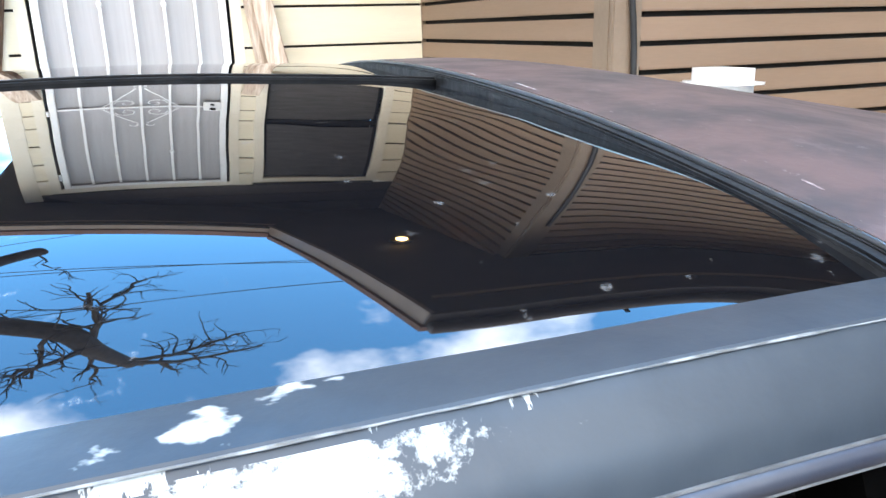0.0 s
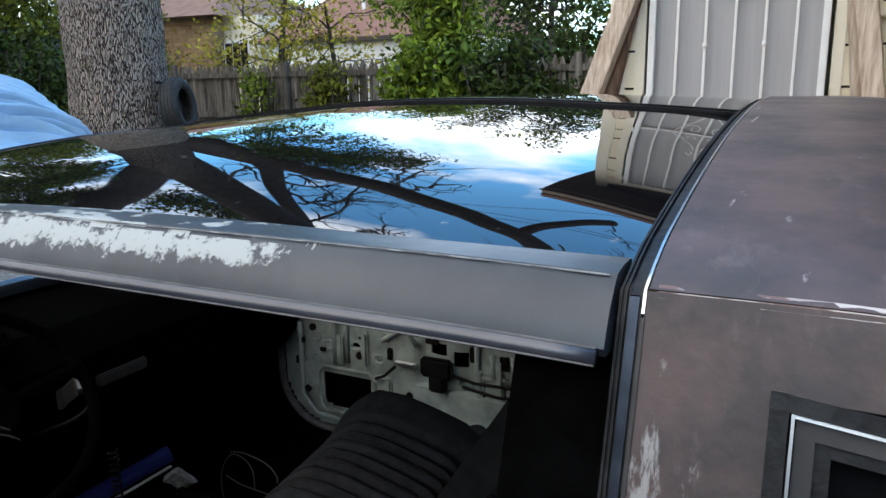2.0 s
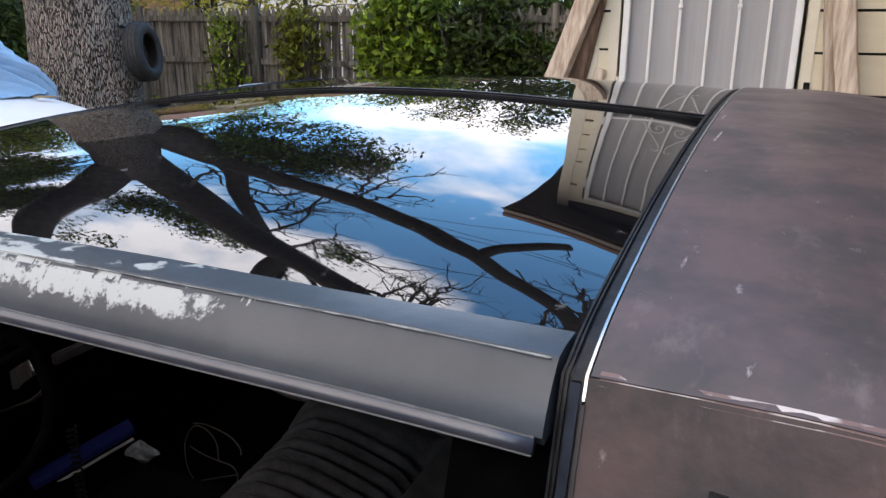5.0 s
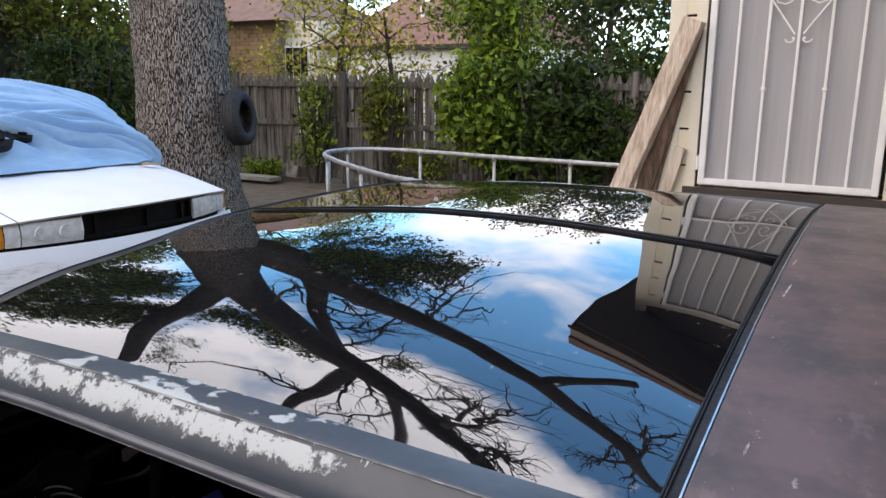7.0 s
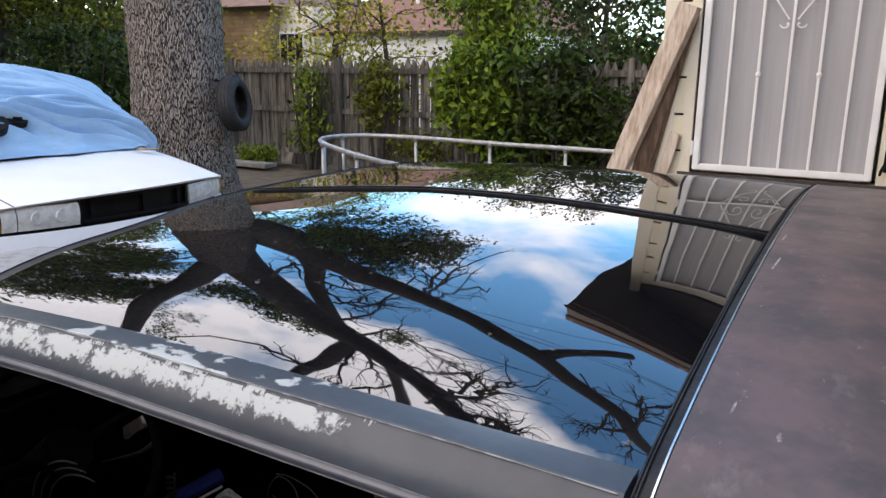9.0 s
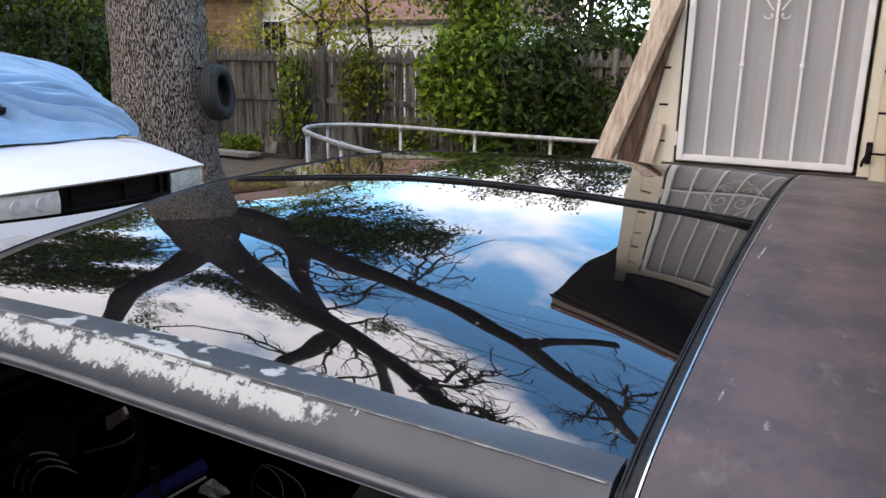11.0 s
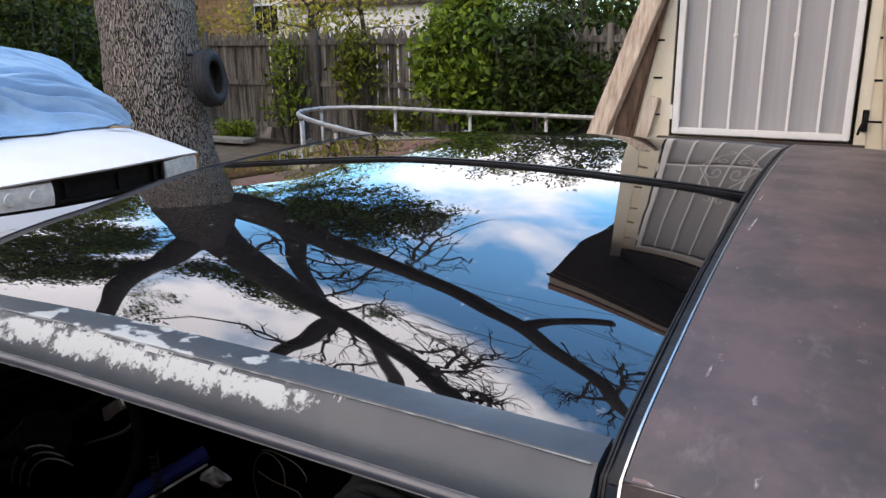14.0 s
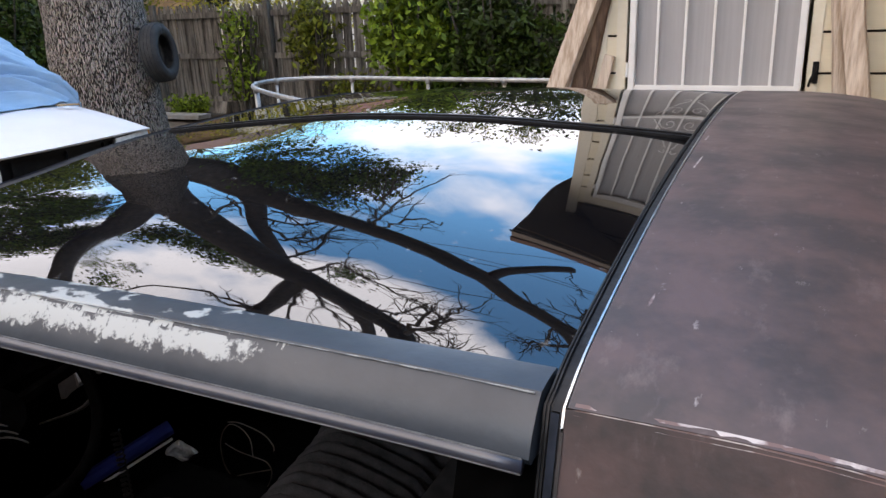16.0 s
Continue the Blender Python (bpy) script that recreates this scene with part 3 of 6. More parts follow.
# trims at corners, door and window
trim = thing("trim", "painted corner boards and casings", "trim", kind="structure")
boxp("corner_board", (HX0 - 0.022, HX0 + 0.07, -0.024, 0.0, 0.1, HTOP), M_TRIMC, trim, bevel=0.004)
boxp("corner_board", (HX0 - 0.024, HX0 - 0.0, 0.0, 0.09, 0.1, HTOP), M_TRIMC, trim, bevel=0.004)
boxp("corner_board", (HX1 - 0.024, HX1 + 0.0, WY, WY + 0.10, 0.1, 3.42), M_TRIMT, trim, "tan corner board", 0.004)
boxp("corner_board", (HX1 - 0.024, HX1 + 0.09, WY - 0.024, WY, 0.1, 3.42), M_TRIMT, trim, "tan corner board", 0.004)
boxp("corner_post", (HX1 - 0.024, HX1, -0.024, 0.0, 0.1, 3.88), M_TRIMT, trim)
for d in ((DX0 - 0.055, DX0, -0.03, 0.10, DZ0 - 0.04, DZ1 + 0.06), (DX1, DX1 + 0.055, -0.03, 0.10, DZ0 - 0.04, DZ1 + 0.06), (DX0, DX1, -0.03, 0.10, DZ1, DZ1 + 0.06), (DX0, DX1, -0.05, 0.10, DZ0 - 0.045, DZ0)):
    boxp("door_casing", d, M_TRIMC, trim, bevel=0.003)
boxp("threshold", (DX0 - 0.055, DX1 + 0.055, -0.075, -0.05, DZ0 - 0.20, DZ0 + 0.004), M_SOFFIT, trim, "dark brown threshold board")

# window beside the door
window_1 = thing("window_1", "dark double-hung window with cream casing and sill", "window", (1.4, 0, NZ0), kind="structure")
for d in ((NX0 - 0.06, NX0, -0.03, 0.12, NZ0, NZ1 + 0.07), (NX1, NX1 + 0.06, -0.03, 0.12, NZ0, NZ1 + 0.07), (NX0, NX1, -0.03, 0.12, NZ1, NZ1 + 0.07)):
    boxp("window_casing", d, M_TRIMC, window_1, bevel=0.004)
boxp("window_sill", (NX0 - 0.08, NX1 + 0.08, -0.07, 0.12, NZ0 - 0.065, NZ0 - 0.02), M_TRIMC, window_1, bevel=0.006)
boxp("sash_rail", (NX0, NX1, 0.02, 0.05, 2.42, 2.46), M_DARK, window_1)
for z0, z1, y in ((NZ0 - 0.02, 2.42, 0.05), (2.46, NZ1, 0.025)):
    boxp("pane", (NX0 + 0.02, NX1 - 0.02, y, y + 0.006, z0 + 0.02, z1 - 0.02), M_GLASS, window_1)
    boxp("insect_screen", (NX0 + 0.02, NX1 - 0.02, y - 0.016, y - 0.013, z0 + 0.02, z1 - 0.02), M_SCREEN, window_1, "dusty dark insect screen")
    for x in (NX0, NX1 - 0.02):
        boxp("sash_stile", (x, x + 0.02, y - 0.01, y + 0.02, z0, z1), M_DARK, window_1)
boxp("inner_blind", (NX0, NX1, 0.16, 0.17, NZ0 - 0.02, NZ1), M_DARK, window_1)

# eaves: the rake of the gable rises to the east; the wing has a lean-to roof with a sloped soffit
eave = thing("eave", "dark brown soffit with pale fascia and gutter", "eave", (0, 0, HTOP), kind="structure")
EY, EX, WEY, WTOP = -0.65, -0.45, -2.60, 3.28
ZL = 3.28
WING_EDGE = ((1.10, EY, WTOP + SLOPE * (EY - WEY)), (1.41, WEY, WTOP))


def slanted(name, x0, x1, y0, y1, t, material, label="", drop=0.0):
    """A board that rises to the east with the gable."""
    bm = bmesh.new()
    f = lambda x: ZL + RAKE * (x - EX) - drop
    sweep(bm, [[(x, y0, f(x)), (x, y1, f(x)), (x, y1, f(x) + t), (x, y0, f(x) + t)] for x in (x0, x1)])
    part(name, bm, material, eave, label)


slanted("soffit", EX, 4.9, EY, 8.6, 0.02, M_SOFFIT)
slanted("fascia", EX - 0.02, 4.9, EY - 0.02, EY, 0.10, M_TRIMT, "pale tan fascia board", 0.008)
slanted("shadow_strip", EX, 1.5, EY + 0.05, EY + 0.075, 0.02, M_TRIMT, "thin tan strip below the soffit", 0.012)
slanted("fascia", EX - 0.02, EX, EY, 8.6, 0.09, M_SOFFIT, "dark fascia board", 0.004)
slanted("drip_edge", EX - 0.03, 4.9, EY - 0.032, EY - 0.02, 0.02, M_DARK, "black drip edge", 0.012)
bm = bmesh.new()
sweep(bm, [[(xa, y, z), (10.5, y, z), (10.5, y, z + 0.02), (xa, y, z + 0.02)] for xa, y, z in ((1.10, 0.0, WTOP + SLOPE * (0.0 - WEY)),) + WING_EDGE])
part("soffit", bm, M_SOFFIT, eave)
bm = bmesh.new()
sweep(bm, [[(xa, WEY + o, WTOP + SLOPE * o - 0.008), (xa, WEY + o + 0.035, WTOP + SLOPE * (o + 0.035) - 0.008), (xa, WEY + o + 0.035, WTOP + SLOPE * o + 0.01), (xa, WEY + o, WTOP + SLOPE * o + 0.006)] for xa, o in ((1.47, 0.17), (10.5, 0.17))])
part("soffit_strip", bm, M_TRIMT, eave)
bm = bmesh.new()
sweep(bm, [[(xa - 0.02, y, z - 0.012), (xa, y, z - 0.012), (xa, y, z + 0.14), (xa - 0.02, y, z + 0.14)] for xa, y, z in WING_EDGE])
part("fascia", bm, M_TRIMT, eave, "pale tan fascia board")
boxp("fascia", (1.39, 10.5, WEY - 0.02, WEY, WTOP - 0.012, WTOP + 0.13), M_SOFFIT, eave, "dark brown fascia board", 0.003)
gt = bmesh.new()
tube(gt, [(1.40, WEY - 0.065, WTOP + 0.10), (10.5, WEY - 0.065, WTOP + 0.11)], 0.045, 10)
part("gutter", gt, M_SOFFIT, eave, smooth=True)
for x in (2.2, 3.1, 4.0):
    boxp("gutter_strap", (x, x + 0.02, WEY - 0.118, WEY - 0.02, WTOP + 0.148, WTOP + 0.156), M_DARK, eave)
house_roof = thing("house_roof", "brown shingled gable roof", "roof", (4, 3, HTOP), kind="structure")
rb = bmesh.new()
ridge = ZL + RAKE * (4.9 - EX)
prism(rb, [(EX - 0.03, ZL + 0.09), (4.9, ridge + 0.09), (10.6, ridge - 1.6), (10.6, ridge - 1.52), (4.9, ridge + 0.19), (EX - 0.03, ZL + 0.16)], "y", EY - 0.04, 8.7)
part("roof_slope", rb, M_SHINGLE, house_roof)
rb = bmesh.new()
sweep(rb, [[(x0, WEY - 0.03, WTOP + 0.135), (x1, EY - 0.06, WING_EDGE[0][2] + 0.135), (x1, EY - 0.06, WING_EDGE[0][2] + 0.19), (x0, WEY - 0.03, WTOP + 0.19)] for x0, x1 in ((1.38, 1.07), (10.6, 10.6))])
part("roof_slope", rb, M_SHINGLE, house_roof)

# porch lamp under the wing's soffit
LX, LY, LZ = 1.68, -1.34, 3.575
porch_lamp = thing("porch_lamp", "small lit round lamp under the brown soffit", "lamp", (LX, LY, LZ))
lb = bmesh.new()
tube(lb, [(LX, LY, LZ + 0.01), (LX, LY, LZ - 0.03)], 0.06, 20)
part("base", lb, M_DARK, porch_lamp)
lb = bmesh.new()
bmesh.ops.create_uvsphere(lb, u_segments=16, v_segments=8, radius=0.032, matrix=Matrix.Translation((LX, LY, LZ - 0.04)) @ Matrix.Diagonal((1, 1, 0.6, 1)))
part("bulb", lb, M_GLOW, porch_lamp, smooth=True)


# ---- security door ----
def security_door():
    d = thing("security_door", "white iron security door over a grey panel", "door", (0.44, -0.03, DZ0), kind="structure")
    bm = bmesh.new()
    for x0, x1, z0, z1 in ((0.0, 0.035, DZ0 + 0.02, DZ1 - 0.01), (0.855, 0.89, DZ0 + 0.02, DZ1 - 0.01), (0.035, 0.855, DZ0 + 0.02, DZ0 + 0.055), (0.035, 0.855, DZ1 - 0.045, DZ1 - 0.01)):
        box(bm, x0, x1, -0.055, -0.02, z0, z1, 0.004)
    part("door_frame", bm, M_WHITE, d)
    boxp("panel", (0.0, 0.89, -0.005, 0.03, DZ0 + 0.01, DZ1), M_GREYDOOR, d, "smooth grey panel behind the bars")
    for k in range(-2, 3):
        bm = bmesh.new()
        x = 0.445 + k * 0.147
        box(bm, x - 0.007, x + 0.007, -0.046, -0.030, DZ0 + 0.055, DZ1 - 0.045, 0.002)
        bar = part("bar", bm, M_WHITE, d)
        if abs(k) == 1:
            for z in (1.627, 2.75):
                bm = bmesh.new()
                bmesh.ops.create_uvsphere(bm, u_segments=10, v_segments=6, radius=0.014, matrix=Matrix.Translation((x, -0.038, z)) @ Matrix.Diagonal((1, 1, 1.3, 1)))
                under(part("knuckle", bm, M_WHITE, None, smooth=True), bar)
    boxp("cross_bar", (0.035, 0.855, -0.050, -0.032, 2.155, 2.175), M_WHITE, d)
    # scrolls round the crossing
    c = Vector((0.445, -0.05, 2.165))
    for sx in (-1, 1):
        for sz in (-1, 1):
            bm = bmesh.new()
            tube(bm, [c + Vector((sx * 0.19, 0, sz * 0.02)), c + Vector((sx * 0.02, 0, sz * 0.26))], 0.005, 6)
            part("diagonal", bm, M_WHITE, d)
            bm = bmesh.new()
            tube(bm, [c + Vector((sx * (0.022 + 0.022 * (1 - a / 9)) + sx * 0.02 * math.cos(a * 0.7) * (1 - a / 12), 0, sz * 0.285 + sz * 0.02 * math.sin(a * 0.7) * (1 - a / 12))) for a in range(10)], 0.004, 6)
            part("curl", bm, M_WHITE, d)
            bm = bmesh.new()
            tube(bm, [c + Vector((sx * 0.075 + sx * (0.06 - 0.005 * a) * math.cos(a * 0.75), 0, sz * 0.065 + sz * (0.055 - 0.0045 * a) * math.sin(a * 0.75))) for a in range(11)], 0.004, 6)
            part("scroll", bm, M_WHITE, d)
    boxp("lock_box", (0.765, 0.855, -0.062, -0.03, 2.10, 2.22), M_WHITE, d, bevel=0.004)
    bm = bmesh.new()
    tube(bm, [(0.81, -0.065, 2.19), (0.81, -0.09, 2.19)], 0.018, 12)
    part("knob", bm, M_DARK, d)
    bm = bmesh.new()
    tube(bm, [(0.81, -0.065, 2.13), (0.81, -0.072, 2.13)], 0.012, 12)
    part("cylinder", bm, M_DARK, d)
    for z in (1.22, 2.2, 3.0):
        bm = bmesh.new()
        tube(bm, [(-0.006, -0.05, z - 0.04), (-0.006, -0.05, z + 0.04)], 0.009, 8)
        part("hinge", bm, M_WHITE, d)


security_door()
latch = thing("gate_latch", "rusty black hook latch beside the door", "latch", (0.945, -0.02, 1.2))
boxp("plate", (0.935, 0.965, -0.045, -0.035, 1.15, 1.26), M_DARK, latch, bevel=0.003)
bm = bmesh.new()
tube(bm, [(0.95, -0.05, 1.24), (0.95, -0.09, 1.22), (0.93, -0.10, 1.17), (0.925, -0.08, 1.14)], 0.007, 6)
part("hook", bm, M_DARK, latch)


# ---- old boards leaning by the door ----
def plank(name, a, b, width, thick, face, label, lift=0.0, taper=0.0, mtl=None):
    """A worn board from a to b; face: the way its wide side looks."""
    a, b, f = Vector(a), Vector(b), Vector(face)
    d = (b - a).normalized()
    s = d.cross(f).normalized()
    f = s.cross(d).normalized()
    bm = bmesh.new()
    rows = []
    for k in range(15):
        t = k / 14
        p = a.lerp(b, t)
        w = width * (1 - taper * t) + 0.008 * noise.noise(Vector((t * 9, lift, 1)))
        w2 = width + 0.010 * noise.noise(Vector((t * 9, lift, 7)))
        e = 0.004
        rows.append([p - s * w2 / 2 + f * (thick / 2 - e), p - s * (w2 / 2 - e) + f * thick / 2, p + s * (w / 2 - e) + f * thick / 2, p + s * w / 2 + f * (thick / 2 - e), p + s * w / 2 - f * thick / 2, p - s * w2 / 2 - f * thick / 2])
    sweep(bm, rows)
    return tagged(part(name, bm, mtl or M_OLDWOOD), label, "board", group="boards leaning on the house")


plank("leaning_board", (-0.79, -0.20, 0.0), (-0.071, -0.094, 1.99), 0.125, 0.045, (-0.3, -1, 0.25), "wide weathered grey-brown board leaning on the house", 1)
plank("leaning_board", (-0.55, -0.10, 0.0), (-0.075, -0.045, 1.95), 0.09, 0.04, (0.4, -1, 0.2), "narrow red-brown board leaning behind a wider one", 3, 0.0, M_REDWOOD)
plank("leaning_board", (-0.47, -0.06, 0.0), (-0.125, -0.03, 1.72), 0.07, 0.03, (0.1, -1, 0.1), "thin red-brown board leaning on the siding", 14, 0.0, M_REDWOOD)
plank("leaning_board", (-0.42, -0.14, 0.0), (-0.105, -0.05, 1.30), 0.06, 0.035, (0.2, -1, 0.1), "short split board leaning on the siding", 5)
plank("leaning_board", (1.33, -0.30, 0.0), (1.01, -0.06, 1.98), 0.10, 0.05, (-0.2, -1, 0.2), "rough weathered board leaning beside the door", 8)
plank("leaning_board", (1.19, -0.18, 0.0), (0.985, -0.04, 1.85), 0.055, 0.04, (0.3, -1, 0.1), "thin weathered batten leaning beside the door", 11)

# cable down the wing's corner, white bin before the wing
cable = bmesh.new()
cp, cr = smooth_path([(HX1 + 0.05, WY - 0.035, 2.97), (HX1 + 0.045, WY - 0.04, 2.4), (HX1 + 0.03, WY - 0.038, 1.7), (HX1 + 0.055, WY - 0.04, 1.3), (HX1 + 0.05, WY - 0.035, 0.3)], [0.011] * 5)
tube(cable, cp, cr, 8)
tagged(part("cable", cable, M_CABLE, smooth=True), "black cable stapled down the corner board", "cable")
white_bin = thing("plastic_bin", "white plastic bin with a rounded lid by the tan wall", "bin", (2.235, -2.16, 0))
bm = bmesh.new()
sweep(bm, [[(2.235 + 0.092 * s * cx, -2.16 + 0.12 * s * cyy, z) for cx, cyy in ((-1, -0.7), (-0.7, -1), (0.7, -1), (1, -0.7), (1, 0.7), (0.7, 1), (-0.7, 1), (-1, 0.7))] for z, s in ((0.0, 0.85), (0.6, 0.95), (1.24, 1.05))])
part("bin_body", bm, M_WHITE, white_bin, smooth=True)
bm = bmesh.new()
box(bm, 2.135, 2.335, -2.29, -2.03, 1.24, 1.335, 0.045)
part("lid", bm, M_WHITE, white_bin, smooth=True)


# ---- fence ----
def fence():
    FY = 5.65
    f = thing("fence", "grey weathered wooden picket fence with pointed tops", "fence", (-6, FY, 0))
    xs = [-6.98 + 2.45 * k for k in range(-4, 3)] + [-0.32]
    for x in xs:
        b = bmesh.new()
        box(b, x - 0.05, x + 0.05, FY - 0.09, FY - 0.0, -0.1, 1.80 - 0.01 * rng.random(), 0.008)
        part("post", b, M_FENCE, f)
    for a, c in zip(xs, xs[1:]):
        for z in (0.22, 0.94, 1.60):
            boxp("rail", (a + 0.05, c - 0.05, FY - 0.04, FY, z - 0.045, z + 0.045), M_FENCE, f, bevel=0.004)
    # three picket shapes shared by all
    shapes = []
    for k in range(3):
        b = bmesh.new()
        w = 0.0470 + 0.0008 * k
        prism(b, [(-w, 0), (w, 0), (w, 1.65), (0.007, 1.765), (-0.007, 1.765), (-w, 1.65)], "y", 0.003, 0.022)
        me = bpy.data.meshes.new("picket")
        bmesh.ops.recalc_face_normals(b, faces=b.faces)
        b.to_mesh(me)
        b.free()
        me.materials.append(M_FENCE)
        shapes.append(me)
    x = xs[0]
    k = 0
    while x < xs[-1]:
        ob = new("picket", shapes[k % 3])
        ob.matrix_world = pose(x, FY + 0.0205 * (k % 2), 0.02 * float(rng.normal()), 0, float(rng.normal()) * 0.5, 0)
        under(ob, f)
        x += 0.097 + 0.004 * float(rng.random())
        k += 1


fence()


# ---- trampoline frame ----
def trampoline():
    t = thing("trampoline_frame", "bare white-grey tubular trampoline frame without its mat", "trampoline", (-2.5, 1.9, 0))
    nodes = [(-4.45, 3.06), (-4.72, 2.80), (-4.70, 2.42), (-4.36, 1.98), (-3.35, 1.25), (-2.5, 0.80), (-1.5, 0.62), (-0.75, 0.95), (-0.5, 1.7), (-0.62, 2.5), (-1.2, 2.90), (-1.93, 2.98), (-2.84, 3.02), (-3.88, 3.12)]
    n, ring = len(nodes), []
    for i in range(n):
        a, b, c, d = (Vector((*nodes[(i + k) % n], 0.845)) for k in (-1, 0, 1, 2))
        for k in range(6):
            u = k / 6
            ring.append(0.5 * (2 * b + (c - a) * u + (2 * a - 5 * b + 4 * c - d) * u * u + (3 * b - a - 3 * c + d) * u ** 3))
    bm = bmesh.new()
    tube(bm, ring, 0.024, 10, closed=True)
    part("rim", bm, M_METAL, t, smooth=True)
    for i in (1, 2, 3, 4, 5, 7, 9, 10, 11, 12, 13):
        x, y = nodes[i]
        bm = bmesh.new()
        tube(bm, [(x, y, 0.83), (x, y, 0.0)], 0.019, 8)
        part("leg", bm, M_METAL, t, smooth=True)
        bm = bmesh.new()
        tube(bm, [(x, y, 0.80), (x, y, 0.87)], 0.029, 8)
        part("socket", bm, M_METAL, t, smooth=True)


trampoline()

# ---- the coupe ----
CY = -3.32
# the car stands on uneven ground, leaning to the near side
LEAN = 0.0336


def tail_drop(x):
    """Fall of the rear roof behind the hoop."""
    e = max(0.0, x - 0.90)
    return 0.55 * e * e if e < 0.18 else 0.01782 + 0.17 * (e - 0.18)


def crown(x, dy):
    """Fuller crown of the pressed roof skin in front of the hoop."""
    X, n, m, r, f = x - 0.4, max(0.0, -dy - 0.3), max(0.0, -dy - 0.45), max(0.0, x - 0.6), max(0.0, 0.2 - x)
    z = 0.0055 - 0.0055 * dy + 0.0035 * X + 0.0477 * dy ** 2 + 0.033 * dy ** 3 - 0.2036 * dy ** 4 + 0.1463 * n * n - 0.1893 * m * m
    z += -0.1304 * X * X - 0.076 * X ** 3 + 0.3084 * r * r + 0.1656 * f * f
    return z + 0.0111 * X * dy - 0.0179 * X * dy * dy + 0.0051 * X * X * dy + 0.2454 * X * X * dy * dy + 0.1817 * n * n * X


def roof_z(x, dy):
    """Height of the crowned roof; it falls towards the windscreen and rolls off at its band."""
    z = 1.437 + LEAN * dy - 0.09 * dy * dy - 0.05 * max(0.0, abs(dy) - 0.25) ** 2
    if x < 0.3:
        z -= 0.16 * (0.3 - x) ** 2
    z -= tail_drop(x)
    e = abs(dy) - 0.42
    if e > 0:
        z -= 0.14 * e * e
    return z + (crown(x, dy) if x < 0.81 else 0.0)


def head_x(dy):
    u = min(1.0, abs(dy) / 0.40)
    return -0.176 + (0.116 * u * u * (3 - 2 * u) if dy < 0 else 0.225 * (dy / 0.62) ** 2)


def skin(name, fn, nu, nv, thick, material, parent, label="", smooth=True, inside=(0.4, -3.32, 0.7)):
    """A curved panel from fn(u, v) with real thickness on the side of the inside point."""
    thick = abs(thick)
    top = [[Vector(fn(i / nu, j / nv)) for j in range(nv + 1)] for i in range(nu + 1)]
    mid = top[nu // 2][nv // 2]
    flip, low = 1, []
    for i in range(nu + 1):
        row = []
        for j in range(nv + 1):
            du = top[min(i + 1, nu)][j] - top[max(i - 1, 0)][j]
            dv = top[i][min(j + 1, nv)] - top[i][max(j - 1, 0)]
            row.append(du.cross(dv).normalized())
        low.append(row)
    if low[nu // 2][nv // 2].dot(mid - Vector(inside)) < 0:
        flip = -1
    bm = bmesh.new()
    a = [[bm.verts.new(p) for p in row] for row in top]
    b = [[bm.verts.new(top[i][j] - flip * thick * low[i][j]) for j in range(nv + 1)] for i in range(nu + 1)]

    def face(*q):
        bm.faces.new(q if flip > 0 else q[::-1])
    for i in range(nu):
        for j in range(nv):
            face(a[i][j], a[i + 1][j], a[i + 1][j + 1], a[i][j + 1])
            face(b[i][j + 1], b[i + 1][j + 1], b[i + 1][j], b[i][j])
    rim = []
    for i in range(nu):
        face(a[i + 1][0], a[i][0], b[i][0], b[i + 1][0])
        face(a[i][nv], a[i + 1][nv], b[i + 1][nv], b[i][nv])
        rim += [(a[i][0], a[i + 1][0]), (a[i][nv], a[i + 1][nv])]
    for j in range(nv):
        face(a[0][j], a[0][j + 1], b[0][j + 1], b[0][j])
        face(a[nu][j + 1], a[nu][j], b[nu][j], b[nu][j + 1])
        rim += [(a[0][j], a[0][j + 1]), (a[nu][j], a[nu][j + 1])]
    for e in rim:
        bm.edges.get(e).smooth = False
    me = bpy.data.meshes.new(name)
    bm.to_mesh(me)
    bm.free()
    me.materials.append(material)
    if smooth:
        me.polygons.foreach_set("use_smooth", [True] * len(me.polygons))
    ob = new(name, me)
    if label:
        ob["label"] = label
    return under(ob, parent)


coupe = thing("coupe", "old faded maroon coupe with black glass roof and grey primer", "car", (0.4, CY, 0))
RG = 0.612


def glass_panel(s):
    def fn(u, v):
        dy = s * (0.010 + (RG - 0.010) * v)
        x0, x1 = head_x(dy) + 0.012, 0.804
        x = x0 + (x1 - x0) * u
        z = roof_z(x, dy)
        if x > 0.64:
            z -= 0.22 * (x - 0.64) ** 2 + 0.3 * max(0.0, x - 0.70) ** 2
        return (x, CY + dy, z)
    p = skin("roof_glass", fn, 72, 64, -0.008 if s < 0 else 0.008, M_ROOFGLASS, coupe, "glossy black glass roof panel")
    return p


glass_panel(-1)
glass_panel(1)


def along_roof(name, dy0, dy1, x0f, x1, lift, material, label=""):
    def fn(u, v):
        dy = dy0 + (dy1 - dy0) * v
        x = x0f + (x1 - x0f) * u
        return (x, CY + dy, roof_z(x, dy) + lift - (0.22 * (x - 0.64) ** 2 if x > 0.64 else 0))
    return skin(name, fn, 40, 2, 0.006, material, coupe, label)


along_roof("centre_seal", -0.011, 0.011, -0.15, 0.804, 0.003, M_BLACKRUB, "black rubber seal between the glass panels")
along_roof("centre_strip", -0.004, 0.003, -0.15, 0.804, 0.0055, M_BLACKRUB)


